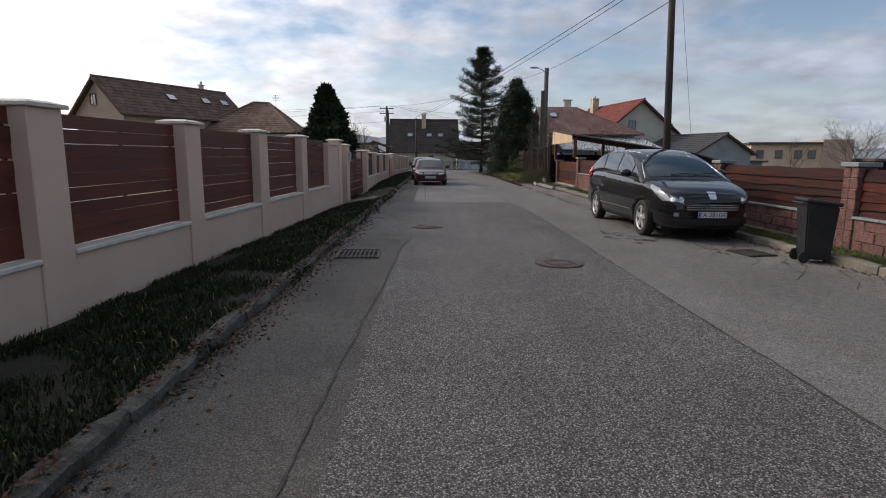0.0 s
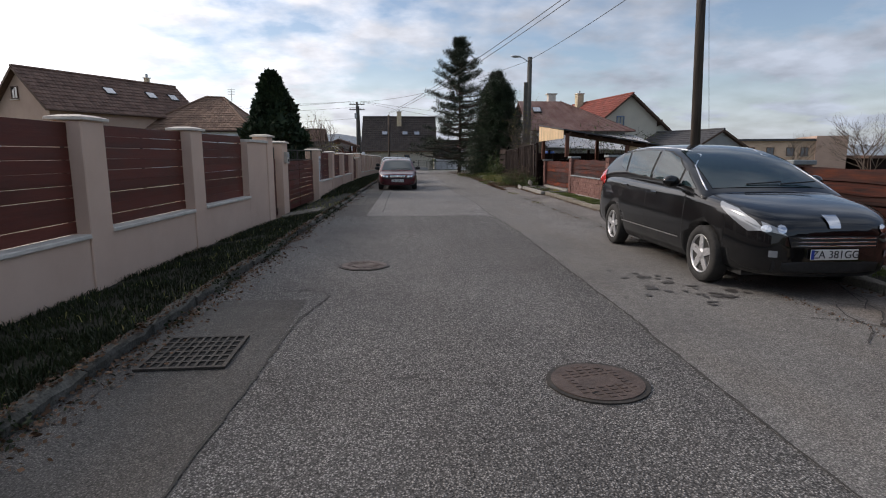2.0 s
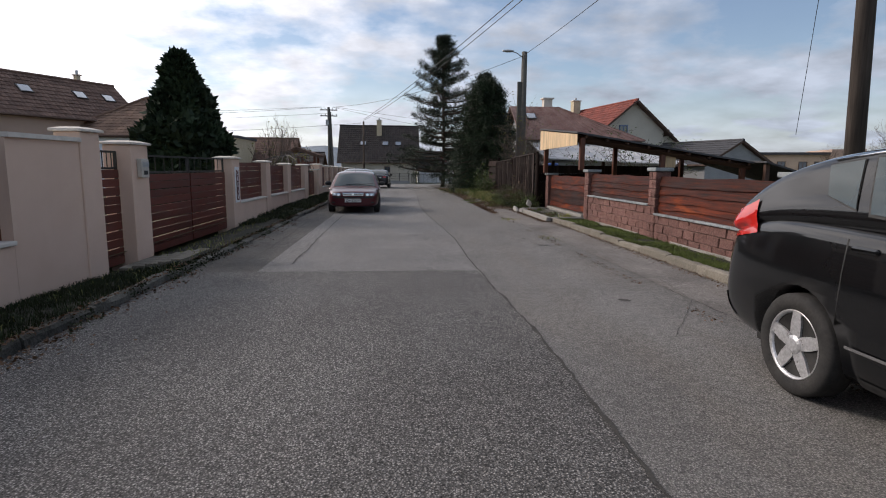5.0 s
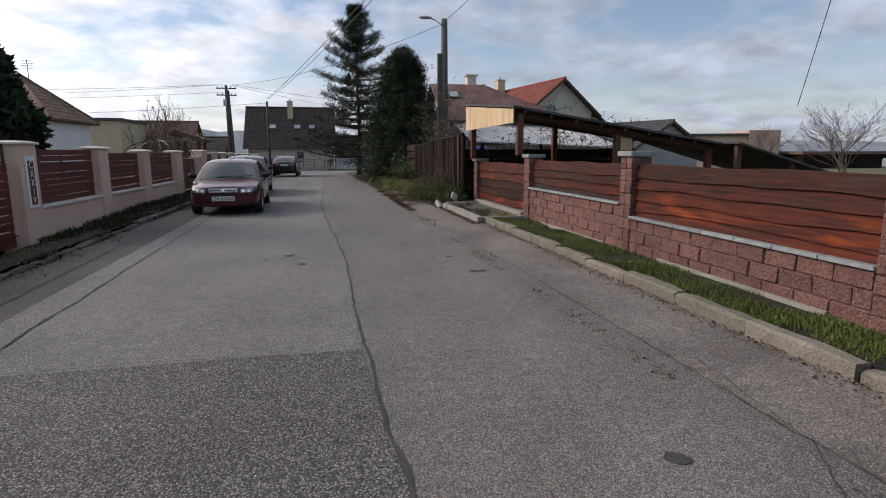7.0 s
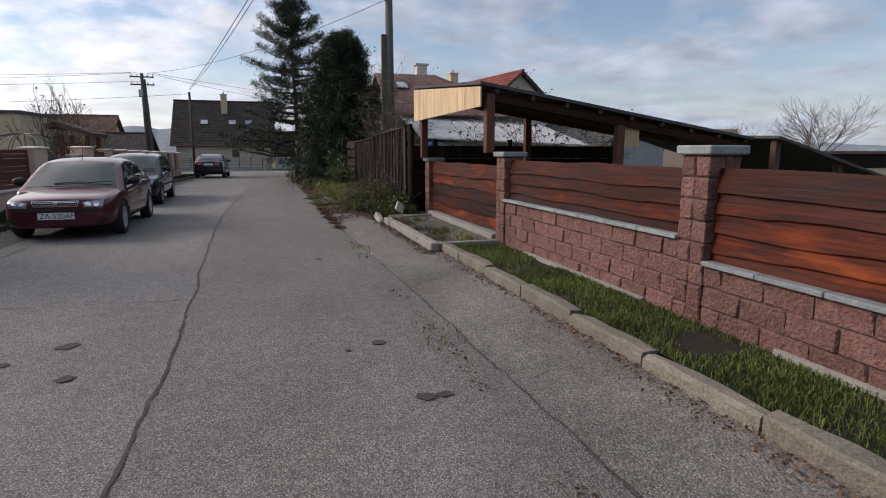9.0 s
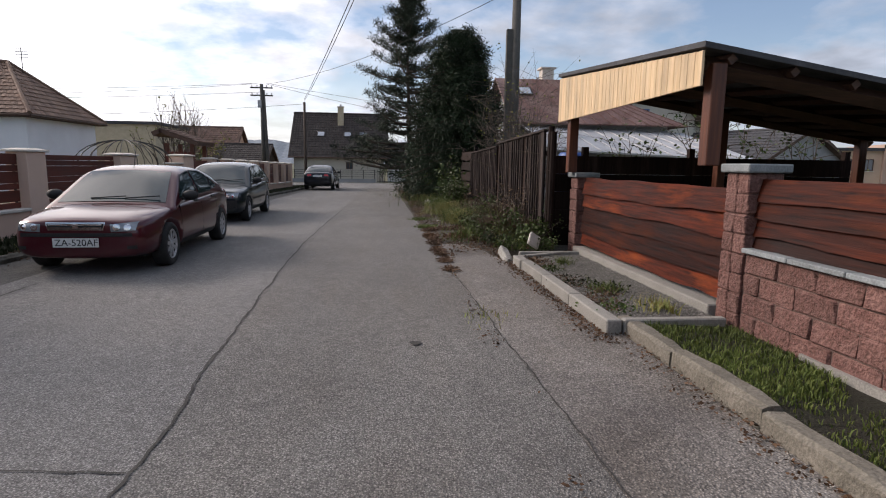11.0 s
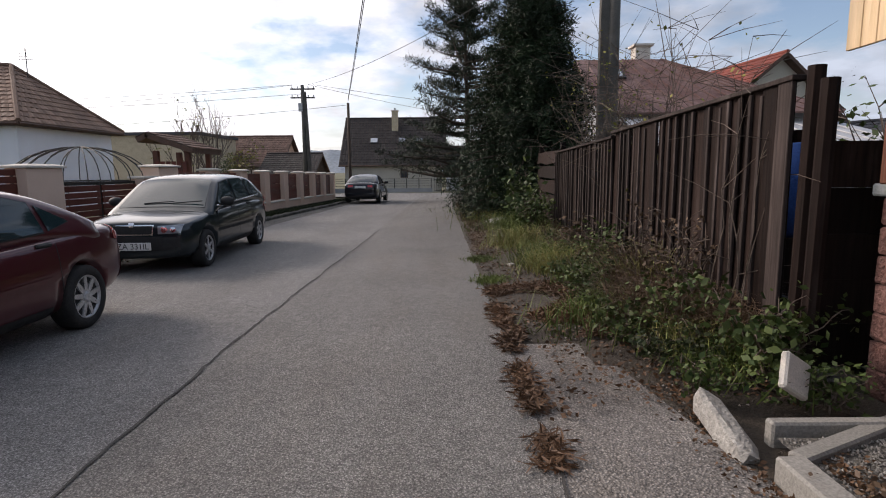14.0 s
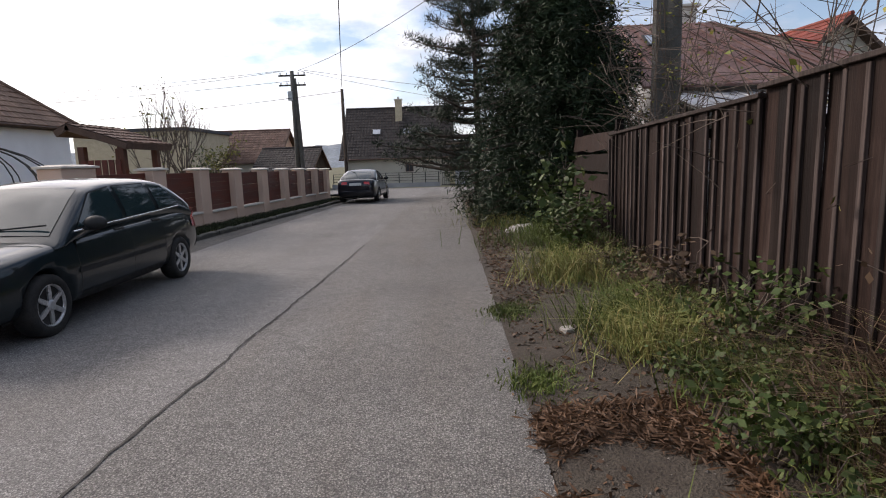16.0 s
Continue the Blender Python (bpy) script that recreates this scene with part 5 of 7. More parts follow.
def lower(spec, f):
    """Takes the roof and waist of a car down a little."""
    g = lambda z: z if z < 0.35 else 0.35 + (z - 0.35) * f
    spec["belt"], spec["roof"] = g(spec["belt"]), g(spec["roof"])
    spec["body"] = [(y, a, g(b), w) for y, a, b, w in spec["body"]]
    for k in ("cabin", "handles", "head", "tail", "chrome_line", "side_tail"):
        if k not in spec:
            continue
        spec[k] = [(y, g(z)) for y, z in spec[k]]
    spec["side_glass"] = [[(y, g(z)) for y, z in poly] for poly in spec["side_glass"]]
    for k in ("screen", "rear"):
        spec[k] = [(x, y, g(z)) for x, y, z in spec[k]]
    spec["mirror"] = (spec["mirror"][0], g(spec["mirror"][1]))
    spec["grille"] = (spec["grille"][0], g(spec["grille"][1]), g(spec["grille"][2]))
    spec["badge"] = (spec["badge"][0], g(spec["badge"][1]), spec["badge"][2])
    if "aerial" in spec:
        spec["aerial"] = (spec["aerial"][0], g(spec["aerial"][1]))


lower(liftback, 0.93), lower(hatch, 0.965)
car(liftback, pose(0.09, 28.36, 0.0, 0, 0, 1.2), "dark burgundy liftback car parked along the kerb")
car(hatch, pose(-0.22, 34.45, 0.0, 0, 0, 2.2), "dark green hatchback car parked along the kerb")
car(saloon, pose(0.10, 58.6, gz(56), 0.7, 0, 179.0), "dark saloon car parked with its tail to the street")

# ---- dark board fence ----
FX = 6.52
fence = thing("board_fence", "tall weathered dark brown fence of upright boards with battens", "fence")
rf = random.Random(21)
y = 30.62
k = 0
while y < 38.5:
    w = rf.uniform(0.15, 0.19)
    zt = 2.0 - 0.022 * (y - 30.6) - (0.06 if y > 34.6 else 0.0)
    b = part("board", boxed(-0.012, 0.012, 0, w, 0.12, zt + rf.uniform(-0.012, 0.008), bevel=0.003), M["fence_dark"], fence)
    b.matrix_local = pose(FX + rf.uniform(-0.006, 0.006), y, 0, rf.uniform(-0.12, 0.12), rf.uniform(-0.6, 0.6), rf.uniform(-1.5, 1.5))
    y += w + 0.004
    if k % 7:
        b = part("batten", boxed(-0.04, -0.014, -0.019, 0.019, 0.10, zt - 0.02 - rf.choice((0, 0, 0.03)), bevel=0.003), M["batten"], fence, "grey weathered batten")
        b.matrix_local = pose(FX, y, 0, rf.uniform(-0.5, 0.5), 0, 0)
    k += 1
for z in (0.45, 1.6):
    part("rail", boxed(FX + 0.016, FX + 0.07, 30.6, 38.5, z, z + 0.08), M["fence_dark"], fence)
for a, b, z in ((30.58, 34.62, 2.0), (34.60, 38.55, 1.85)):
    m = part("capping", boxed(-0.06, 0.05, 0, b - a, 0, 0.035, bevel=0.004), M["batten"], fence, "grey weathered capping board")
    m.matrix_local = pose(FX, a, z, -1.25, 0, 0)
b = part("board", boxed(-0.045, -0.016, 30.60, 30.76, 0.02, 2.0, bevel=0.004), M["batten"], fence, "pale bare board with open grain")
b.matrix_local = pose(FX, 0, 0, 0.0, 0, 0)
for yy, h in ((30.52, 2.08), (30.38, 1.98), (34.6, 1.9), (38.5, 1.85)):
    part("post", tube(bmesh.new(), [(FX + 0.05, yy, -0.05), (FX + 0.06, yy, h)], 0.055, 8), M["fence_dark"], fence)
old = thing("plank_fence", "sagging brown horizontal plank fence behind the bushes", "fence")
for k in range(5):
    b = part("plank", wavy_plank(38.6, 41.4, 0.25 + k * 0.33, 0.53 + k * 0.33, 60 + k, FX + 0.10, 0.03), M["fence_dark"], old)
for yy in (38.7, 41.3):
    part("post", boxed(FX + 0.10, FX + 0.2, yy, yy + 0.1, -0.05, 2.0), M["fence_dark"], old)
side = thing("plank_fence", "dark plank fence running back from the gate post", "fence")
for k in range(5):
    part("plank", boxed(FX + 0.12, 12.0, 30.42, 30.45, 0.1 + k * 0.3, 0.397 + k * 0.3), M["fence_dark"], side)
for xx in (FX + 0.6, 9.0, 11.9):
    part("post", boxed(xx, xx + 0.1, 30.46, 30.55, -0.02, 1.75), M["fence_dark"], side)
barrel = thing("barrel", "blue plastic barrel behind the fence", "barrel", at=pose(7.65, 32.5, 0.0))
part("body", lathe([(0.0, 0.26), (0.05, 0.29), (0.45, 0.31), (0.9, 0.29), (0.95, 0.26)], 20), surface("blue_plastic", (0.03, 0.09, 0.3), (0.05, 0.12, 0.36), 0.4), barrel, "", True).matrix_local = pose(0, 0, 0.75, 0, -90, 0)
part("stand", boxed(-0.3, 0.3, -0.3, 0.3, 0, 0.75), M["fence_dark"], barrel)

# ---- carport ----
cp = thing("carport", "open timber carport with a felt roof and a pale pine fascia", "carport")
# roof plane: high along the street, falling away from it
CX0, CX1, CY0, CY1 = 6.72, 12.0, 26.3, 30.25


def cp_z(x, y):
    return 2.46 + 0.085 * (y - 26.3) - 0.15 * (x - 6.9)


bm = bmesh.new()
vs = [bm.verts.new((x, y, cp_z(x, y) + dz)) for dz in (0.0, 0.05) for x, y in ((CX0 - 0.1, CY0 - 0.15), (CX1, CY0 - 0.15), (CX1, CY1 + 0.15), (CX0 - 0.1, CY1 + 0.15))]
for f in ((3, 2, 1, 0), (4, 5, 6, 7), (0, 1, 5, 4), (1, 2, 6, 5), (2, 3, 7, 6), (3, 0, 4, 7)):
    bm.faces.new([vs[i] for i in f])
part("roof_sheet", bm, M["felt"], cp, "black roofing felt")
n = 34
for k in range(n):
    a = CY0 - 0.1 + (CY1 - CY0 + 0.2) * k / n
    b = a + (CY1 - CY0 + 0.2) / n - 0.005
    low = 2.16 - 0.03 * (a - CY0) / 4
    bm = bmesh.new()
    box(bm, CX0 - 0.09, CX0 - 0.065, a, b, low, cp_z(CX0, a) - 0.01, bevel=0.003)
    part("fascia_board", bm, M["pine_board"], cp)
for yy in (CY0 + 0.05, 28.2, CY1 - 0.15):
    bm = bmesh.new()
    tube(bm, [(CX0, yy, cp_z(CX0, yy) - 0.12), (CX1, yy, cp_z(CX1, yy) - 0.12)], 0.085, 4)
    part("beam", bm, M["beam"], cp)
for k in range(9):
    x = CX0 + 0.2 + k * 0.62
    bm = bmesh.new()
    tube(bm, [(x, CY0 - 0.1, cp_z(x, CY0) - 0.055), (x, CY1 + 0.1, cp_z(x, CY1) - 0.055)], 0.05, 4)
    part("rafter", bm, M["beam"], cp)
for x, yy in ((CX0 + 0.1, CY0 - 0.02), (CX0 + 0.05, CY1 - 0.25), (9.3, CY0 + 0.1), (9.3, CY1 - 0.2), (11.8, CY0 + 0.1), (11.8, CY1 - 0.2)):
    z0 = 1.45 if x < 7 and yy < 27 else (1.33 if x < 7 else 0.03)
    part("post", boxed(x - 0.07, x + 0.07, yy - 0.07, yy + 0.07, z0, cp_z(x, yy) - 0.10, bevel=0.008), M["post_wood"], cp)
for x in (9.3,):
    part("inner_panel", boxed(x + 0.08, x + 0.42, CY0 + 0.12, CY0 + 0.15, 1.55, cp_z(x, CY0) - 0.2), M["pine_board"], cp, "pale pine boarding")
lean = thing("lean_to_shed", "low dark lean-to with a sloping felt roof behind the fence", "shed")
bm = bmesh.new()
vs = [bm.verts.new(p) for p in ((12.0, 25.6, 1.70), (15.4, 25.6, 0.78), (15.4, 29.8, 0.88), (12.0, 29.8, 1.80), (12.0, 25.6, 1.75), (15.4, 25.6, 0.83), (15.4, 29.8, 0.93), (12.0, 29.8, 1.85))]
for f in ((3, 2, 1, 0), (4, 5, 6, 7), (0, 1, 5, 4), (1, 2, 6, 5), (2, 3, 7, 6), (3, 0, 4, 7)):
    bm.faces.new([vs[i] for i in f])
part("roof_sheet", bm, M["felt"], lean)
part("back_wall", boxed(12.1, 15.2, 29.4, 29.5, 0.03, 0.80), M["fence_dark"], lean)
for x, yy in ((12.15, 25.8), (13.7, 25.8), (15.2, 25.8)):
    part("post", boxed(x - 0.06, x + 0.06, yy - 0.06, yy + 0.06, 0.03, 1.71 - 0.27 * (x - 12.0)), M["beam"], lean)
for k in range(3):
    part("rail", boxed(12.0, 15.3, 25.72, 25.76, 0.15 + 0.22 * k, 0.27 + 0.22 * k), M["beam"], lean)

# ---- poles and cables ----


def pole(name, x, y, z1, r0, r1, material, label, lean_by=(0, 0)):
    t = thing(name, label, "utility pole", "", at=pose(x, y, gz(y)))
    part("shaft", tube(bmesh.new(), [(0, 0, -0.1), (lean_by[0] * 0.5, lean_by[1] * 0.5, z1 * 0.5), (lean_by[0], lean_by[1], z1)], [r0, (r0 + r1) / 2, r1], 14), material, t, "", True)
    return t


p1 = pole("utility_pole", 7.25, 16.95, 9.2, 0.115, 0.085, M["pole_dark"], "tall dark tarred wooden utility pole behind the fence", (-0.33, 0.0))
part("cross_arm", boxed(-0.85, 0.2, -0.05, 0.05, 8.8, 8.9), M["pole_dark"], p1)
for x in (-0.75, -0.1):
    part("insulator", tube(bmesh.new(), [(x, 0, 8.9), (x, 0, 9.03)], [0.03, 0.045], 8), M["sign_white"], p1)
p2 = pole("street_lamp", 8.50, 41.7, 7.8, 0.20, 0.15, M["pole_conc"], "thick concrete pole with a small street lamp and ivy")
part("shaft", boxed(-0.34, -0.13, -0.10, 0.10, -0.1, 6.2), M["pole_conc"], p2, "second concrete leg")
part("arm", tube(bmesh.new(), [(-0.1, 0, 7.5), (-0.45, -0.05, 7.72), (-0.7, -0.1, 7.78)], 0.025, 8), M["lamp_grey"], p2)
bm = bmesh.new()
bmesh.ops.create_uvsphere(bm, u_segments=16, v_segments=8, radius=1)
bm.transform(Matrix.Translation((-0.95, -0.13, 7.80)) @ Matrix.Diagonal((0.34, 0.12, 0.075, 1)))
part("lamp_head", bm, M["lamp_grey"], p2, "grey lamp head", True)
p3 = pole("utility_pole", -4.6, 62.2, 7.0, 0.15, 0.11, M["pole_conc"], "double utility pole with a cross arm and insulators")
part("shaft", tube(bmesh.new(), [(0.32, 0, -0.1), (0.12, 0, 6.6)], [0.13, 0.10], 10), M["pole_conc"], p3)
for z in (6.72, 6.2):
    part("cross_arm", boxed(-0.75, 0.75, -0.05, 0.05, z, z + 0.08), M["pole_dark"], p3)
    for x in (-0.65, -0.3, 0.35, 0.68):
        part("insulator", tube(bmesh.new(), [(x, 0, z + 0.08), (x, 0, z + 0.2)], [0.03, 0.045], 8), M["sign_white"], p3)
part("transformer_box", boxed(-0.25, 0.0, -0.2, -0.05, 5.4, 5.9), M["lamp_grey"], p3)
p4 = pole("utility_pole", -1.35, 59.5, 5.55, 0.10, 0.075, M["pole_wood"], "slim dark wooden pole beside the crossing")


def cable(a, b, sag, r=0.012):
    a, b = Vector(a), Vector(b)
    pts = [a.lerp(b, k / 14) - Vector((0, 0, sag * 4 * (k / 14) * (1 - k / 14))) for k in range(15)]
    ob = part("cable", tube(bmesh.new(), pts, r, 5), M["wire"])
    return tagged(ob, "thin black overhead cable between poles", "cable", "overhead cables")


A1, A2 = (6.95, 16.95, 7.0), (6.95, 16.95, 5.95)
L2 = (8.35, 41.7, 7.55)
U = [(-5.25, 62.2, 6.75), (-4.9, 62.2, 6.75), (-4.25, 62.2, 6.75), (-3.92, 62.2, 6.75)]
cable(A2, L2, 0.12), cable(L2, U[2], 0.55)
cable(U[0], (-60, 70, 7.6), 0.9), cable(U[1], (-60, 74, 7.2), 1.0), cable((-4.6, 62.2, 6.2), (-60, 60, 5.6), 0.9)
cable(U[3], (40, 92, 7.0), 1.0), cable(U[2], (30, 100, 6.6), 1.1)
cable((-1.35, 59.5, 5.5), A1, 0.35, 0.014), cable((-1.35, 59.5, 5.4), (6.95, 16.95, 6.85), 0.45, 0.012)
cable((-1.35, 59.5, 5.2), (-45, 66, 4.6), 0.7)
cable((6.92, 16.95, 9.1), (10.5, 22.5, 2.3), 0.1, 0.006)

# ---- roofs, houses ----


def tiles(parent, a, b, c, d, material, course=0.36, width=0.28, lift=0.03, name="roof_tiles"):
    """Tile courses on a slope with eave a-b and ridge d-c (c may equal d)."""
    a, b, c, d = map(Vector, (a, b, c, d))
    nrm = (b - a).cross(d - a).normalized()
    if nrm.z < 0:
        nrm = -nrm
    up = ((d + c) / 2 - (a + b) / 2)
    rows = max(1, int(up.length / course))
    vs, fs = [], []
    r = random.Random(int(abs(a.x * 7 + a.y * 3)))
    for j in range(rows):
        l0, r0, l1, r1 = a.lerp(d, j / rows), b.lerp(c, j / rows), a.lerp(d, (j + 1.12) / rows), b.lerp(c, (j + 1.12) / rows)
        n = max(1, int((r0 - l0).length / width))
        for i in range(n):
            u0, u1 = (i + 0.02) / n, (i + 0.98) / n
            z = lift + r.uniform(-0.006, 0.008)
            p = [l0.lerp(r0, u0) + nrm * z, l0.lerp(r0, u1) + nrm * z, l1.lerp(r1, u1) + nrm * 0.004, l1.lerp(r1, u0) + nrm * 0.004]
            m = (p[0] + p[1]) / 2 + nrm * 0.022, (p[2] + p[3]) / 2 + nrm * 0.016
            k = len(vs)
            vs += [tuple(p[0]), tuple(m[0]), tuple(p[1]), tuple(p[2]), tuple(m[1]), tuple(p[3]), tuple(p[0] - nrm * 0.03), tuple(p[1] - nrm * 0.03)]
            fs += [(k, k + 1, k + 4, k + 5), (k + 1, k + 2, k + 3, k + 4), (k + 6, k + 7, k + 2, k + 1, k)]
    stuff(name, vs, fs, material, "", "", "stuff", parent)
    bm = bmesh.new()
    q = [a, b, c] + ([d] if (c - d).length > 1e-4 else [])
    top = [bm.verts.new(p) for p in q]
    bot = [bm.verts.new(p - nrm * 0.14) for p in q]
    bm.faces.new(top), bm.faces.new(bot[::-1])
    for i in range(len(q)):
        j = (i + 1) % len(q)
        bm.faces.new((top[i], bot[i], bot[j], top[j]))
    bmesh.ops.recalc_face_normals(bm, faces=bm.faces[:])
    part("roof_deck", bm, M["wood_fascia"], parent)


def window(parent, m, w, h, frame_mat, glass=None):
    """A framed window on a wall: x across, z up, y out of the wall (towards -y)."""
    f = part("window", bmesh.new(), frame_mat, parent)
    bm = bmesh.new()
    t = 0.07
    box(bm, -w / 2, -w / 2 + t, -0.06, 0.03, 0, h), box(bm, w / 2 - t, w / 2, -0.06, 0.03, 0, h)
    box(bm, -w / 2 + t, w / 2 - t, -0.06, 0.03, 0, t), box(bm, -w / 2 + t, w / 2 - t, -0.06, 0.03, h - t, h)
    box(bm, -0.02, 0.02, -0.05, 0.02, t, h - t)
    bm.to_mesh(f.data)
    bm.free()
    f.matrix_local = m
    part("pane", boxed(-w / 2 + 0.01, w / 2 - 0.01, -0.035, -0.02, 0.01, h - 0.01), glass or M["pane"], f)
    part("sill", boxed(-w / 2 - 0.06, w / 2 + 0.06, -0.13, 0.02, -0.05, -0.002), M["cap"], f)
    return f


def gable_house(name, label, m, w, l, wall_h, ridge_h, wall_mat, tile_mat, over=0.45, base=-0.6, skylights=(), windows=(), chimney=None, gable_mat=None, course=0.36, cat="house"):
    """Ridge along y; gable ends at y = 0 and y = l; x from -w/2 to w/2."""
    t = thing(name, label, cat, "", at=m)
    h = w / 2
    for y0, y1 in ((0.0, 0.25), (l - 0.25, l)):
        bm = bmesh.new()
        prism(bm, [(-h, base), (h, base), (h, wall_h), (0, ridge_h - 0.12), (-h, wall_h)], y1 - y0, Matrix(((1, 0, 0, 0), (0, 0, 1, y0), (0, 1, 0, 0), (0, 0, 0, 1))))
        part("gable_wall", bm, gable_mat or wall_mat, t)
    for xa in (-h, h - 0.25):
        part("side_wall", boxed(xa, xa + 0.25, 0.25, l - 0.25, base, wall_h), wall_mat, t)
    part("floor_slab", boxed(-h + 0.25, h - 0.25, 0.25, l - 0.25, base, base + 0.3), M["grey_wall"], t)
    k = (ridge_h - wall_h) / h
    ex, ez = h + over, wall_h - k * over
    for sg in (-1, 1):
        a, b, c, d = (sg * ex, -over, ez), (sg * ex, l + over, ez), (0, l + over, ridge_h), (0, -over, ridge_h)
        tiles(t, a, b, c, d, tile_mat, course)
        part("gutter", tube(bmesh.new(), [(sg * (ex + 0.05), -over, ez - 0.05), (sg * (ex + 0.05), l + over, ez - 0.05)], 0.06, 8), M["wood_fascia"], t)
    part("ridge_cap", tube(bmesh.new(), [(0, -over, ridge_h + 0.02), (0, l + over, ridge_h + 0.02)], 0.10, 8), tile_mat, t)
    for sg, y, u in skylights:
        x = sg * ex * (1 - u)
        z = ez + (ridge_h - ez) * u
        s = part("roof_window", boxed(-0.36, 0.36, -0.40, 0.40, 0.03, 0.09, bevel=0.01), M["gate_steel"], t)
        s.matrix_local = pose(x, y, z + 0.02, 0, sg * math.degrees(math.atan(k)), 0)
        part("pane", boxed(-0.29, 0.29, -0.33, 0.33, 0.088, 0.096), M["skylight"], s)
    for x, z, ww, hh, fm in windows:
        window(t, pose(x, 0, z), ww, hh, fm)
    if chimney:
        x, y, z, cw = chimney
        c = part("chimney", boxed(x - cw / 2, x + cw / 2, y - cw / 2, y + cw / 2, wall_h, z, bevel=0.01), M["brick_chimney"], t)
        part("chimney_cap", boxed(x - cw / 2 - 0.06, x + cw / 2 + 0.06, y - cw / 2 - 0.06, y + cw / 2 + 0.06, z, z + 0.08), M["cap"], c)
        part("chimney_pot", tube(bmesh.new(), [(x, y, z + 0.08), (x, y, z + 0.35)], 0.09, 10), M["lamp_grey"], c)
    return t


def hip_house(name, label, x0, x1, y0, y1, wall_h, ridge_h, ra, rb_, wall_mat, tile_mat, over=0.45, base=-0.5, course=0.34):
    """A hipped roof over a box; ra and rb_ are the two ends of the ridge."""
    t = thing(name, label, "house")
    bm = bmesh.new()
    box(bm, x0, x1, y0, y0 + 0.25, base, wall_h), box(bm, x0, x1, y1 - 0.25, y1, base, wall_h)
    box(bm, x0, x0 + 0.25, y0 + 0.25, y1 - 0.25, base, wall_h), box(bm, x1 - 0.25, x1, y0 + 0.25, y1 - 0.25, base, wall_h)
    part("wall", bm, wall_mat, t)
    e = wall_h - 0.12
    p = [(x0 - over, y0 - over, e), (x1 + over, y0 - over, e), (x1 + over, y1 + over, e), (x0 - over, y1 + over, e)]
    ra, rb_ = (*ra, ridge_h), (*rb_, ridge_h)
    tiles(t, p[0], p[1], rb_, ra, tile_mat, course)
    tiles(t, p[1], p[2], rb_, rb_, tile_mat, course)
    tiles(t, p[2], p[3], ra, rb_, tile_mat, course)
    tiles(t, p[3], p[0], ra, ra, tile_mat, course)
    for q, s in ((p[0], ra), (p[1], rb_), (p[2], rb_), (p[3], ra), (ra, rb_)):
        a, b = Vector(q), Vector(s)
        part("hip_cap", tube(bmesh.new(), [a + Vector((0, 0, 0.05)), b + Vector((0, 0, 0.05))], 0.09, 6), tile_mat, t)
    for i in range(4):
        a, b = Vector(p[i]), Vector(p[(i + 1) % 4])
        part("gutter", tube(bmesh.new(), [a - Vector((0, 0, 0.05)), b - Vector((0, 0, 0.05))], 0.06, 6), M["wood_fascia"], t)
    part("eaves_board", boxed(x0 - over + 0.05, x1 + over - 0.05, y0 - over + 0.05, y1 + over - 0.05, e - 0.12, e - 0.06), M["wood_fascia"], t)
    return t


# end of the street
gh = gable_house("house", "cream house with a steep dark tiled roof and pale chimney", pose(-0.75, 84.2, gz(84), 0, 0, 90) @ pose(0, -4.55, 0), 8.4, 9.1, 3.05, 7.25, M["cream_wall"], M["tile_dark"], 0.5, -0.4,
    [(-1, 2.15, 0.50), (-1, 3.75, 0.50), (-1, 6.5, 0.50)], (), None)
window(gh, pose(-4.2, 3.5, 1.35, 0, 0, -90), 0.7, 0.75, M["wood_fascia"])
ch = part("chimney", boxed(-1.35, -0.75, 4.25, 4.85, 4.3, 7.85, bevel=0.01), M["brick_chimney"], gh, "pale yellow rendered chimney")
part("chimney_cap", boxed(-1.42, -0.68, 4.18, 4.92, 7.85, 7.93), M["cap"], ch)
part("chimney_pot", tube(bmesh.new(), [(-1.05, 4.55, 7.93), (-1.05, 4.55, 8.15)], 0.1, 10), M["lamp_grey"], ch)
wb = gable_house("outbuilding", "low white building with a dark tiled roof", pose(6.6, 86.5, gz(85), 0, 0, 90) @ pose(0, -2.3, 0), 6, 4.6, 2.1, 4.1, M["white_wall"], M["tile_dark"], 0.35, -0.4, cat="outbuilding")
fh = thing("front_fence", "low grey wall with a wire fence before the house", "fence")
part("wall", boxed(-6.2, 3.0, 78.0, 78.2, gz(78) - 0.1, gz(78) + 0.35), M["grey_wall"], fh)
for k in range(9):
    part("post", boxed(-6.1 + k * 1.12, -6.03 + k * 1.12, 78.06, 78.12, gz(78) + 0.35, gz(78) + 1.25), M["gate_steel"], fh)
for z in (0.55, 0.8, 1.0, 1.2):
    part("rail", boxed(-6.1, 3.0, 78.07, 78.10, gz(78) + z, gz(78) + z + 0.03), M["gate_steel"], fh)
gt = thing("front_gate", "dark steel bar gate in the front fence", "gate")
for k in range(26):
    part("bar", boxed(3.2 + k * 0.16, 3.23 + k * 0.16, 78.06, 78.09, gz(78) + 0.05, gz(78) + 1.15), M["gate_steel"], gt)
for z in (0.08, 1.1):
    part("rail", boxed(3.15, 7.3, 78.05, 78.10, gz(78) + z, gz(78) + z + 0.05), M["gate_steel"], gt)
gable_house("outbuilding", "dark weathered outbuilding beside the house", pose(-9.6, 79, gz(79), 0, 0, 90) @ pose(0, -2.2, 0), 6, 4.6, 1.9, 3.6, M["fence_dark"], M["tile_dark"], 0.3, -0.4, cat="outbuilding")
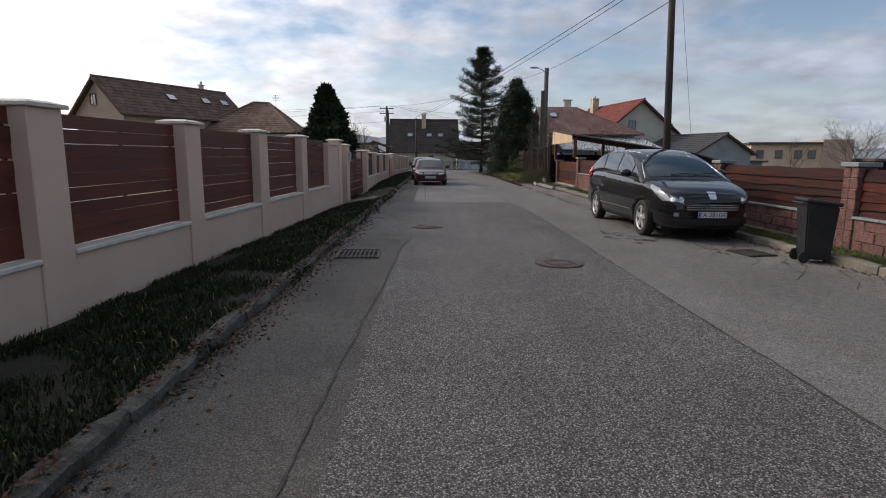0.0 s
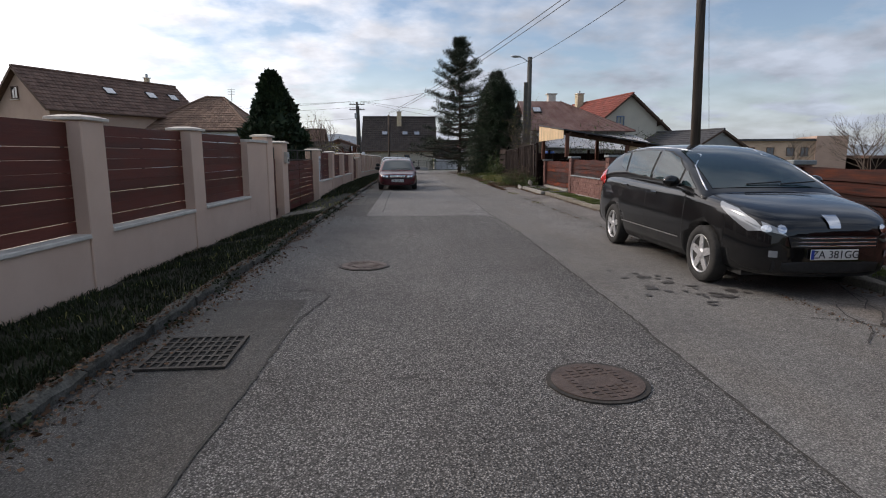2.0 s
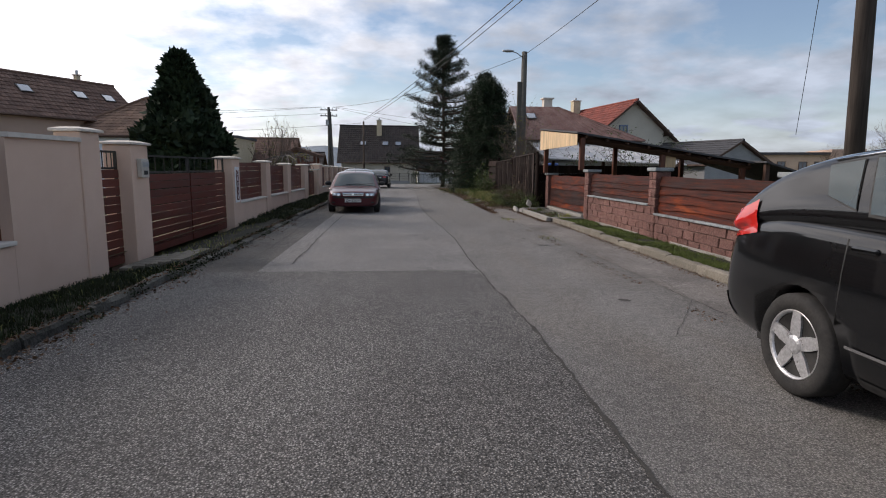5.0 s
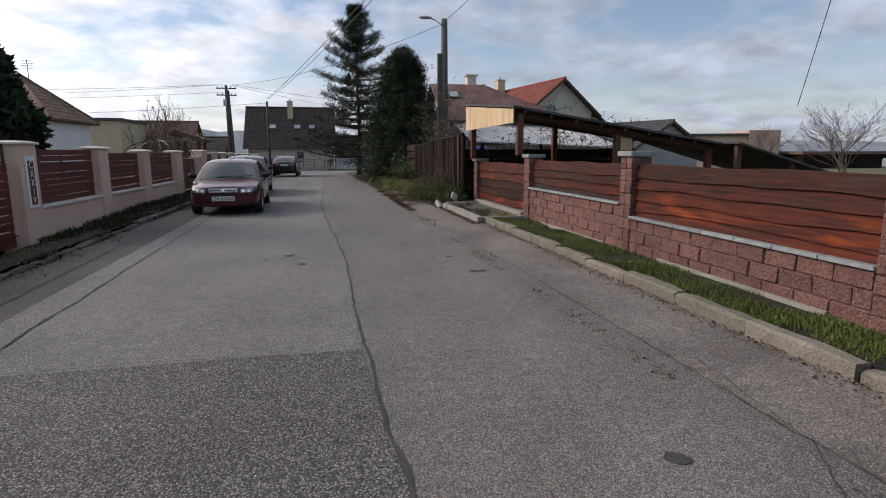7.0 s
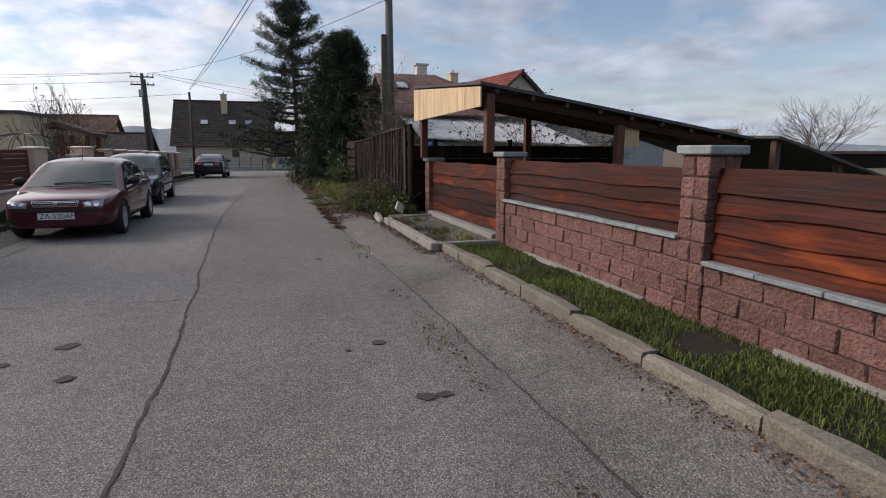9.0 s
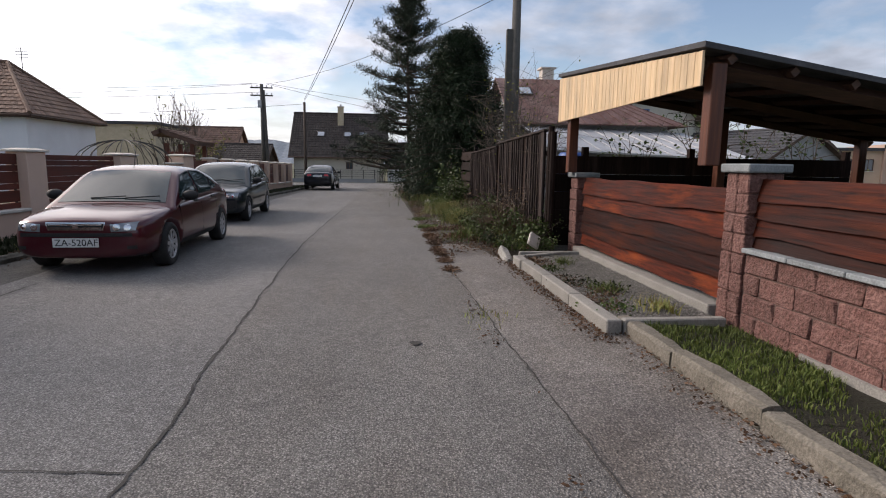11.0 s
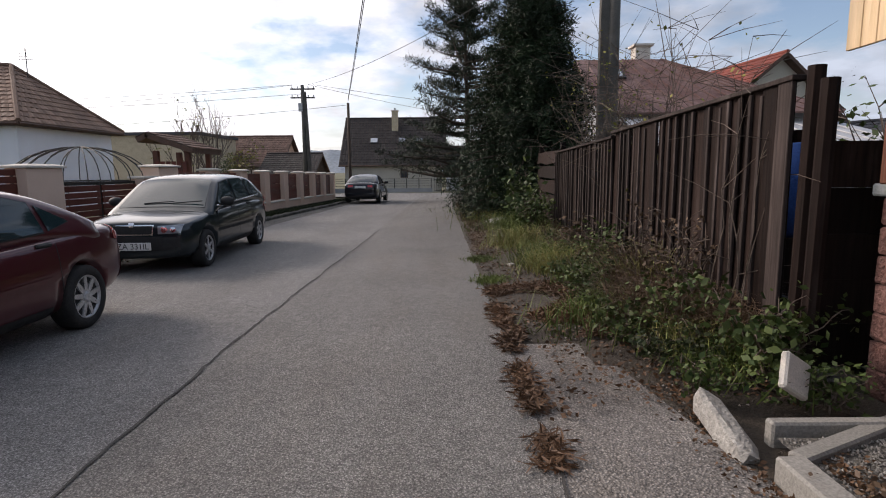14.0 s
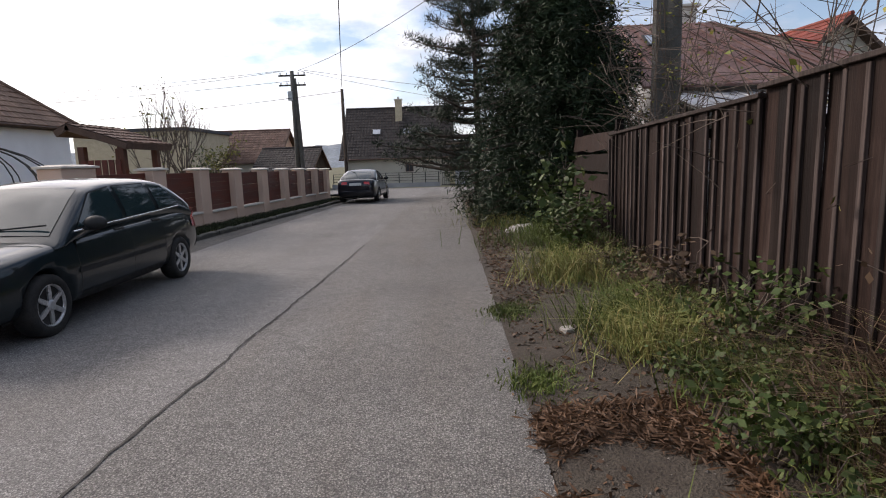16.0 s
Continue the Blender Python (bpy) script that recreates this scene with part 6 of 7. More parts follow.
gable_house("barn", "long barn with a brown tiled roof", pose(-12.6, 82, gz(82), 0, 0, 90) @ pose(0, -1.6, 0), 7, 8.5, 2.8, 5.4, M["cream_wall"], M["tile_brown"], 0.4, -0.4, gable_mat=M["peach_wall"], cat="barn")

# houses behind the garden wall
gable_house("house", "long house with a mossy brown tiled roof and roof windows", pose(-24.1, 42.4, 0, 0, 0, -27), 5.4, 11.6, 4.62, 6.98, M["peach_wall"], M["tile_brown"], 0.4, -0.1,
    [(1, 5.2, 0.60), (1, 8.6, 0.60), (1, 10.6, 0.60)], [(-0.5, 5.0, 0.7, 0.8, M["wood_fascia"])], (-0.3, 9.6, 7.4, 0.3))
hip_house("house", "white rendered house with a hipped brown tile roof", -19.2, -11.4, 47.4, 53.2, 3.4, 5.95, (-15.4, 50.7), (-14.2, 51.2), M["white_wall"], M["tile_light"], 0.4)
an = thing("roof_aerial", "thin television aerial on a mast", "aerial", at=pose(-13.6, 51.3, 5.0))
part("mast", tube(bmesh.new(), [(0, 0, 0), (0, 0, 1.7)], 0.02, 6), M["wire"], an)
for k in range(4):
    part("rod", tube(bmesh.new(), [(-0.3, 0.02 * k, 1.25 + 0.13 * k), (0.3, 0, 1.25 + 0.13 * k)], 0.012, 5), M["wire"], an)
yb = thing("house", "pale yellow flat-roofed house behind the trees", "house")
part("wall", boxed(-24, -15.5, 72, 80, -0.5, 4.4), M["brick_chimney"], yb)
part("roof", boxed(-24.2, -15.3, 71.8, 80.2, 4.4, 4.65), M["felt"], yb)
sh = thing("garden_shelter", "small open timber shelter with a tiled roof", "shelter", at=pose(-3.62, 43.6, 0))
for x, yy in ((-0.45, -0.7), (0.45, -0.7), (-0.45, 0.7), (0.45, 0.7)):
    part("post", boxed(x - 0.07, x + 0.07, yy - 0.07, yy + 0.07, 0.0, 2.05), M["post_wood"], sh)
for k in range(6):
    part("rail_board", boxed(-0.45 + k * 0.155, -0.33 + k * 0.155, -0.80, -0.77, 0.7, 1.75), M["panel"], sh)
tiles(sh, (0.75, -1.0, 2.10), (0.75, 1.0, 2.10), (-0.55, 1.0, 2.55), (-0.55, -1.0, 2.55), M["tile_brown"], 0.25, 0.22)
tiles(sh, (-0.85, -1.0, 2.40), (-0.85, 1.0, 2.40), (-0.55, 1.0, 2.55), (-0.55, -1.0, 2.55), M["tile_brown"], 0.25, 0.22)
dm = thing("steel_dome", "open dome of bent grey steel rods above the gate", "garden arch", at=pose(-4.15, 39.7, 0) @ Matrix.Diagonal((0.8, 0.8, 1.0, 1)))
for k in range(10):
    a = math.pi * k / 10
    pts = []
    for j in range(13):
        u = math.pi * j / 12
        pts.append((1.75 * math.cos(u) * math.cos(a), 1.75 * math.cos(u) * math.sin(a), 1.25 + 0.78 * math.sin(u)))
    part("rod", tube(bmesh.new(), pts, 0.014, 6), M["gate_steel"], dm)
part("ring", tube(bmesh.new(), [(1.75 * math.cos(2 * math.pi * j / 24), 1.75 * math.sin(2 * math.pi * j / 24), 1.25) for j in range(25)], 0.016, 6), M["gate_steel"], dm)
for k in range(6):
    a = 2 * math.pi * k / 6 + 0.3
    part("leg", tube(bmesh.new(), [(1.75 * math.cos(a), 1.75 * math.sin(a), 0.0), (1.75 * math.cos(a), 1.75 * math.sin(a), 1.25)], 0.016, 6), M["gate_steel"], dm)

# houses behind the block wall
rh = gable_house("house", "cream two-storey house with a red tiled roof and brown eaves", pose(20.7, 55.3, 0, 0, 0, 8), 5.6, 12, 4.75, 7.0, M["cream_wall"], M["tile_red"], 0.5, -0.3, (), [(-0.9, 4.0, 0.75, 1.0, M["frame_blue"])], (-0.6, 9.5, 7.9, 0.7))
gable_house("house", "side wing of the cream house with a brown roof", pose(24.3, 57.0, 0, 0, 0, 8), 3.2, 9, 3.4, 4.7, M["cream_wall"], M["tile_brown"], 0.4, -0.3)
gable_house("outbuilding", "grey rendered outbuilding with a corrugated roof", pose(25.6, 48.5, 0, 0, 0, 16), 6.0, 9, 2.0, 3.55, M["grey_wall"], M["felt"], 0.35, -0.3, cat="outbuilding")


def tin_roof(parent, a, b, c, d, material, pitch=0.55):
    """Standing seam sheets from eave a-b to ridge d-c."""
    a, b, c, d = map(Vector, (a, b, c, d))
    n = max(2, int((b - a).length / pitch))
    nrm = (b - a).cross(d - a).normalized()
    if nrm.z < 0:
        nrm = -nrm
    for i in range(n):
        u0, u1 = i / n, (i + 1) / n
        q = [a.lerp(b, u0), a.lerp(b, u1), d.lerp(c, u1), d.lerp(c, u0)]
        bm = bmesh.new()
        top = [bm.verts.new(p + nrm * 0.02) for p in q]
        bot = [bm.verts.new(p - nrm * 0.05) for p in q]
        bm.faces.new(top), bm.faces.new(bot[::-1])
        for k in range(4):
            bm.faces.new((top[k], bot[k], bot[(k + 1) % 4], top[(k + 1) % 4]))
        bmesh.ops.recalc_face_normals(bm, faces=bm.faces[:])
        tube(bm, [q[0] + nrm * 0.035, q[3] + nrm * 0.035], 0.022, 4)
        part("roof_sheet", bm, material, parent)


sd = thing("old_house", "old grey house with a rusty tin roof", "house")
part("wall", boxed(9.9, 17.0, 46.6, 53.2, -0.1, 3.45), M["grey_wall"], sd)
prism_bm = bmesh.new()
prism(prism_bm, [(46.6, 3.45), (53.2, 3.45), (49.9, 5.5)], 3.0, Matrix(((0, 0, 1, 9.9), (1, 0, 0, 0), (0, 1, 0, 0), (0, 0, 0, 1))))
part("gable_wall", prism_bm, M["grey_wall"], sd)
tin_roof(sd, (9.4, 46.0, 3.3), (14.6, 46.0, 3.3), (12.8, 49.9, 5.75), (9.4, 49.9, 5.75), M["tin_rust"])
tin_roof(sd, (17.6, 46.0, 3.3), (17.6, 53.8, 3.3), (12.8, 49.95, 5.75), (12.8, 49.9, 5.75), M["tin_rust"])
tin_roof(sd, (14.6, 46.0, 3.3), (17.6, 46.0, 3.3), (12.85, 49.9, 5.75), (12.8, 49.9, 5.75), M["tin_rust"])
tin_roof(sd, (9.4, 53.8, 3.3), (17.6, 53.8, 3.3), (12.8, 49.9, 5.75), (9.4, 49.9, 5.75), M["tin_rust"])
c = part("chimney", boxed(11.9, 12.5, 50.2, 50.8, 4.5, 6.35, bevel=0.01), M["cap"], sd)
part("chimney_cap", boxed(11.8, 12.6, 50.1, 50.9, 6.35, 6.43), M["cap"], c)
s = part("roof_window", boxed(-0.35, 0.35, -0.4, 0.4, 0.04, 0.10), M["gate_steel"], sd)
s.matrix_local = pose(10.6, 48.6, 4.94, 32, 0, 0)
part("pane", boxed(-0.28, 0.28, -0.33, 0.33, 0.10, 0.108), M["skylight"], s)
ls = thing("low_shed", "low shed with a pale tin roof behind the fence", "shed")
part("wall", boxed(10.5, 17.5, 42.9, 45.8, 0.0, 1.9), M["grey_wall"], ls)
tin_roof(ls, (10.0, 42.2, 2.05), (18.5, 42.2, 1.75), (17.6, 46.4, 3.0), (10.0, 46.4, 3.2), M["tin_white"], 0.7)
fb = thing("flat_building", "beige flat-roofed building with small windows", "building", at=pose(44.0, 66.0, -0.1, 0, 0, -22))
part("wall", boxed(-5.2, 2.2, 0, 8, -0.5, 3.2), M["beige_wall"], fb)
part("tower_wall", boxed(2.2, 5.2, -0.4, 8, -0.5, 3.75), M["peach_wall"], fb)
part("roof_edge", boxed(-5.5, 2.2, -0.35, 8.3, 3.2, 3.45), M["felt"], fb)
for x in (-4.2, -2.2, -0.2, 1.2):
    window(fb, pose(x, 0, 1.5), 0.8, 1.0, M["wood_fascia"])
wr = thing("garage_row", "low row of dark garages behind the gardens", "building")
part("wall", boxed(26, 36, 60, 64, -0.3, 1.0), M["grey_wall"], wr)
part("roof", boxed(25.6, 36.4, 59.6, 64.4, 1.0, 1.2), M["felt"], wr)
wr2 = thing("garage_row", "low brown-roofed sheds at the edge of the gardens", "building")
part("wall", boxed(50, 72, 62, 68, -0.3, 1.2), M["fence_dark"], wr2)
part("roof", boxed(49.6, 72.4, 61.6, 68.4, 1.2, 1.5), M["tile_brown"], wr2)

# wheelie bin
wbn = thing("wheelie_bin", "black plastic wheelie bin standing on the verge", "bin", at=pose(5.66, 7.95, 0.0, 0, 0, 78) @ Matrix.Diagonal((0.76, 0.76, 0.90, 1)))
bm = loft([[(-0.20, -0.22, 0.06), (0.20, -0.22, 0.06), (0.20, 0.22, 0.06), (-0.20, 0.22, 0.06)], [(-0.26, -0.27, 0.92), (0.26, -0.27, 0.92), (0.26, 0.29, 0.98), (-0.26, 0.29, 0.98)]])
bmesh.ops.bevel(bm, geom=bm.edges[:], offset=0.025, segments=2, affect="EDGES")
part("body", bm, M["bin"], wbn)
part("lid", boxed(-0.29, 0.29, -0.31, 0.33, 0, 0.06, bevel=0.02), M["bin"], wbn).matrix_local = pose(0, 0, 0.955, 6, 0, 0)
part("handle", tube(bmesh.new(), [(-0.24, 0.36, 0.97), (0.24, 0.36, 0.97)], 0.016, 8), M["bin"], wbn)
for x in (-0.2, 0.2):
    part("wheel", lathe([(-0.03, 0.08), (-0.02, 0.1), (0.02, 0.1), (0.03, 0.08)], 16), M["tyre"], wbn).matrix_local = pose(x, 0.24, 0.10)
# stop sign
ss = thing("stop_sign", "red octagonal stop sign on a grey post", "road sign", at=pose(5.85, 62.0, gz(62), 0, 0, 0))
part("post", tube(bmesh.new(), [(0, 0, 0), (0, 0, 2.95)], 0.03, 8), M["lamp_grey"], ss)
oct8 = [(0.36 * math.cos(math.pi / 8 + math.pi * k / 4), 0.36 * math.sin(math.pi / 8 + math.pi * k / 4)) for k in range(8)]
bm = bmesh.new()
prism(bm, [(x * 1.08, y * 1.08) for x, y in oct8], 0.01, pose(0, -0.035, 2.62, 90, 0, 0))
bd = part("border", bm, M["sign_white"], ss)
bm = bmesh.new()
prism(bm, oct8, 0.006, pose(0, -0.045, 2.62, 90, 0, 0))
part("plate", bm, M["sign_red"], ss)
letters("text", "STOP", 0.26, M["sign_white"], ss, pose(0, -0.054, 2.62, 90, 0, 0))
part("sub_plate", boxed(-0.25, 0.25, -0.05, -0.035, 1.85, 2.15), M["sign_white"], ss)

# ---- plants ----
rg = np.random.default_rng(4)


def blades(name, xs, ys, zs, heights, width, lean, material, label, category="grass", parent=None):
    """Bent grass blades, one mesh."""
    n = len(xs)
    a = rg.uniform(0, 2 * np.pi, n)
    d = np.stack([np.cos(a), np.sin(a)], 1)
    b = rg.uniform(0, 2 * np.pi, n)
    l = heights * lean * rg.uniform(0.2, 1.3, n)
    bend = np.stack([np.cos(b), np.sin(b)], 1) * l[:, None]
    p = np.stack([xs, ys], 1)
    w = width * rg.uniform(0.6, 1.4, n)[:, None]
    v = np.zeros((n, 5, 3))
    v[:, 0, :2], v[:, 1, :2] = p - d * w, p + d * w
    v[:, 2, :2], v[:, 3, :2] = p + bend * 0.35 + d * w * 0.7, p + bend * 0.35 - d * w * 0.7
    v[:, 4, :2] = p + bend
    v[:, 0, 2] = v[:, 1, 2] = zs - 0.01
    v[:, 2, 2] = v[:, 3, 2] = zs + heights * 0.6
    v[:, 4, 2] = zs + heights * np.sqrt(np.maximum(0.1, 1 - (lean * 0.6) ** 2))
    k = np.arange(n) * 5
    q = np.stack([k, k + 1, k + 2, k + 3], 1).tolist()
    t = np.stack([k + 3, k + 2, k + 4], 1).tolist()
    return stuff(name, v.reshape(-1, 3).tolist(), q + t, material, label, category, "stuff", parent)


def flakes(name, pts, size, material, label="", category="", kind="stuff", parent=None, flat=0.0, long=1.0, droop=0.0, wide=0.32):
    """Small leaves or needle sprays, as bent quads, at the points given; flat: 1 lies on the ground."""
    pts = np.asarray(pts, float)
    n = len(pts)
    u = rg.normal(size=(n, 3))
    u[:, 2] = u[:, 2] * (1 - flat) - droop
    u /= np.linalg.norm(u, axis=1)[:, None]
    w = rg.normal(size=(n, 3))
    w[:, 2] *= 1 - flat
    w = np.cross(u, w)
    if flat:
        w[:, :2] += np.stack([-u[:, 1], u[:, 0]], 1)
    w /= np.linalg.norm(w, axis=1)[:, None] + 1e-9
    s = (size * rg.uniform(0.55, 1.35, n))[:, None]
    v = np.stack([pts, pts + u * s * 0.5 * long + w * s * wide, pts + u * s * long, pts + u * s * 0.5 * long - w * s * wide], 1)
    k = np.arange(n) * 4
    f = np.stack([k, k + 1, k + 2, k + 3], 1).tolist()
    return stuff(name, v.reshape(-1, 3).tolist(), f, material, label, category, kind, parent)


# turf along the garden wall, in the shaded grass tone
def strip(n, y0, y1, fx0, fx1, hlo, hhi, zf, patch=0.0):
    ys = rg.uniform(y0, y1, n)
    u = rg.uniform(0, 1, n)
    xs = np.array([fx0(y) + (fx1(y) - fx0(y)) * t for y, t in zip(ys, u)])
    if patch:
        keep = np.array([noise.noise((x * 1.4, y * 1.4, 2.0)) + patch > rg.uniform(-0.25, 0.25) for x, y in zip(xs, ys)])
        xs, ys = xs[keep], ys[keep]
    zs = np.array([zf(x, y) + gz(y) for x, y in zip(xs, ys)])
    return xs, ys, zs, rg.uniform(hlo, hhi, len(xs))


vz = verge_z
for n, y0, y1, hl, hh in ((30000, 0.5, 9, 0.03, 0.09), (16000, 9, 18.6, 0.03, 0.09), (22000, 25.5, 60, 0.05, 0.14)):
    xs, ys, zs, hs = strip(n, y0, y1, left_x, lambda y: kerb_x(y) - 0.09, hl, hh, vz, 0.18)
    blades("verge_grass", xs, ys, zs, hs, 0.006 if y0 < 20 else 0.009, 0.7, M["grass_shade"], "short verge grass with shade in its green")
xs, ys, zs, hs = strip(6000, 0.5, 60, left_x, lambda y: kerb_x(y) - 0.05, 0.03, 0.10, vz, -0.05)
blades("dry_grass", xs, ys, zs, hs, 0.006, 0.9, M["grass_dry"], "dry straw blades in the verge")
rz_ = lambda x, y: 0.10 - 0.06 * (x - KERB_R)
for n, y0, y1 in ((42000, 15, 25.7), (14000, 4, 15)):
    xs, ys, zs, hs = strip(n, y0, y1, lambda y: KERB_R + 0.14, lambda y: WALL_R - 0.02, 0.015, 0.06, rz_, 0.12)
    blades("verge_grass", xs, ys, zs, hs, 0.0042, 0.7, M["grass"], "green grass under the block wall in its sunlit tone")
# moss, grit and dead leaves along the kerbs
pts = []
for k in range(9000):
    y = rg.uniform(0, 40) if k % 3 else rg.uniform(0, 16)
    x = kerb_x(y) + abs(rg.normal(0, 0.19)) - 0.10
    if noise.noise((x * 2, y * 1.2, 7)) > -0.2:
        pts.append((x, y, (0.105 if x < kerb_x(y) else 0.008) + rg.uniform(0, 0.015)))
flakes("leaf_litter", pts, 0.035, M["litter"], "brown dead leaves and grit along the kerb", "leaf litter", flat=0.8)
pts = []
for k in range(8000):
    y = rg.uniform(0, 26)
    x = kerb_x(y) + rg.normal(0.0, 0.065)
    if noise.noise((x * 2, y * 0.9, 3)) > 0.0:
        pts.append((x, y, 0.095 if x < kerb_x(y) else rg.uniform(0.0, max(0.01, 0.09 - 0.5 * (x - kerb_x(y))))))
# the moss takes the shaded grass colour too
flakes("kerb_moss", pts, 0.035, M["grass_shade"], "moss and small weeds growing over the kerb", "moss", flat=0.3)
pts = [(KERB_R - abs(rg.normal(0, 0.10)), y, 0.006 + rg.uniform(0, 0.01)) for y in rg.uniform(5, 26, 3000)] + [(EDGE_X + rg.normal(0, 0.05), y, 0.006) for y in rg.uniform(8, 40, 2200) if noise.noise((2.0, y * 1.1, 0)) > 0]
flakes("leaf_litter", pts, 0.028, M["litter"], "brown grit and dead leaves in the gutter", "leaf litter", flat=0.85)
for cx, cy, n in ((4.72, 22.0, 45), (4.75, 26.4, 60), (5.17, 31.65, 420), (4.80, 33.9, 1300), (4.78, 35.65, 1300)):
    blades("grass_tuft", cx + rg.normal(0, 0.12, n), cy + rg.normal(0, 0.16, n), np.full(n, 0.0), rg.uniform(0.02, 0.08, n), 0.005, 0.9, M["grass"] if n > 250 else M["grass_dry"], "small grass tuft in the broken road edge")


def dirt_z(x, y):
    return gz(y) + 0.10 * min(1, max(0, (x - EDGE_X) / 1.5))


# weeds before the board fence
def clump(name, cx, cy, r, n, hlo, hhi, width, lean, mat, label):
    x, y = cx + rg.normal(0, r, n), cy + rg.normal(0, r, n)
    x = np.minimum(x, FX - 0.05)
    return blades(name, x, y, np.array([dirt_z(a, b) for a, b in zip(x, y)]), rg.uniform(hlo, hhi, n), width, lean, mat, label)


for cx, cy, r, n, a, b, m in ((5.75, 34.3, 0.24, 1100, 0.2, 0.5, "grass_dry"), (5.8, 34.9, 0.28, 1300, 0.2, 0.5, "grass"), (5.95, 33.4, 0.2, 700, 0.15, 0.4, "grass"), (5.6, 36.9, 0.3, 900, 0.2, 0.55, "grass_dry"), (6.0, 38.0, 0.3, 900, 0.2, 0.6, "grass"), (6.25, 32.4, 0.09, 160, 0.5, 0.95, "grass_dry"), (6.15, 31.5, 0.22, 1500, 0.2, 0.65, "dead_weed"), (6.3, 30.95, 0.16, 900, 0.2, 0.6, "dead_weed"), (5.6, 31.7, 0.25, 350, 0.15, 0.4, "grass"), (6.2, 31.8, 0.2, 500, 0.2, 0.6, "dead_weed"), (6.25, 32.6, 0.18, 600, 0.3, 0.9, "dead_weed"), (5.9, 40.0, 0.5, 1200, 0.2, 0.6, "grass"), (5.6, 43.0, 0.5, 900, 0.15, 0.5, "grass_dry"), (6.1, 30.4, 0.2, 300, 0.1, 0.3, "grass"), (5.7, 47, 0.8, 900, 0.15, 0.4, "grass"), (6.3, 28.7, 0.08, 90, 0.05, 0.14, "grass"), (6.2, 27.0, 0.10, 120, 0.05, 0.15, "grass"), (6.45, 26.2, 0.12, 160, 0.05, 0.16, "grass_dry")):
    clump("grass_clump", cx, cy, r, n, a, b, 0.0045, 1.25, M[m], {"grass": "tall green grass clump at the fence", "grass_dry": "arching straw yellow grass clump", "dead_weed": "brown dead weed stalks at the fence"}[m])


def stems_bush(name, cx, cy, z, n, h, spread, leaf_n, leaf_size, leaf_mat, stem_mat, label, seed, category="bush", r0=0.012, twigs=3, at_tip=0.5):
    """A bush of curved stems with twigs and leaves on them."""
    r = random.Random(seed)
    t = thing(name, label, category, at=pose(cx, cy, z))
    bm = bmesh.new()
    spots = []
    for k in range(n):
        a = r.uniform(0, 2 * math.pi)
        hh = h * r.uniform(0.55, 1.1)
        s = spread * r.uniform(0.3, 1.1)
        base = Vector((r.gauss(0, spread * 0.18), r.gauss(0, spread * 0.18), 0))
        pts = [base + Vector((math.cos(a) * s * u ** 1.6 + r.gauss(0, 0.02), math.sin(a) * s * u ** 1.6 + r.gauss(0, 0.02), hh * (u - 0.12 * u * u))) for u in [i / 6 for i in range(7)]]
        tube(bm, pts, [r0 * (1 - 0.13 * i) for i in range(7)], 5, False)
        spots += pts[int(7 * at_tip):]
        for j in range(twigs):
            p = pts[r.randint(2, 6)]
            d = Vector((r.gauss(0, 1), r.gauss(0, 1), r.uniform(-0.1, 0.9))).normalized() * hh * r.uniform(0.15, 0.38)
            q = [p, p + d * 0.5 + Vector((0, 0, 0.02)), p + d]
            tube(bm, q, [r0 * 0.5, r0 * 0.35, r0 * 0.15], 4, False)
            spots += [q[1], q[2]]
    part("stem", bm, stem_mat, t)["kind"] = "stuff"
    if leaf_n:
        pts = [spots[r.randrange(len(spots))] + Vector((r.gauss(0, leaf_size), r.gauss(0, leaf_size), r.gauss(0, leaf_size * 0.8))) for _ in range(leaf_n)]
        flakes("leaves", [tuple(p) for p in pts], leaf_size, leaf_mat, kind="stuff", parent=t, flat=0.35, droop=0.25)
    return t


stems_bush("weed_plant", 6.05, 33.9, 0.08, 12, 0.7, 0.35, 520, 0.06, M["leaf"], M["twig"], "leafy green weeds growing at the fence foot", 1)
stems_bush("weed_plant", 5.95, 31.2, 0.08, 10, 0.55, 0.35, 480, 0.055, M["leaf"], M["twig"], "leafy green weeds growing at the fence foot", 2)
stems_bush("weed_plant", 6.25, 30.25, 0.08, 10, 0.5, 0.35, 620, 0.06, M["leaf"], M["twig"], "dark leafy weeds beside the gate post", 3)
stems_bush("weed_plant", 5.85, 37.9, 0.08, 14, 0.85, 0.45, 900, 0.075, M["leaf"], M["twig"], "leafy green bush at the end of the fence", 4)
stems_bush("weed_plant", 6.1, 39.4, 0.08, 14, 1.0, 0.5, 900, 0.08, M["leaf"], M["twig"], "leafy green bush at the end of the fence", 5)
stems_bush("weed_plant", 5.75, 32.7, 0.08, 10, 0.40, 0.3, 520, 0.045, M["leaf"], M["twig"], "yellow green nettles at the road edge", 6)
stems_bush("weed_plant", 6.2, 35.2, 0.08, 10, 0.8, 0.35, 200, 0.07, M["dead_weed"], M["twig"], "brown dead weeds at the fence", 7)
stems_bush("weed_plant", 6.3, 31.7, 0.08, 16, 0.9, 0.25, 260, 0.05, M["dead_weed"], M["twig"], "brown dead weeds at the fence", 8)
stems_bush("weed_plant", 6.2, 32.4, 0.08, 16, 0.95, 0.3, 300, 0.05, M["dead_weed"], M["twig"], "brown dead weeds at the fence", 9)
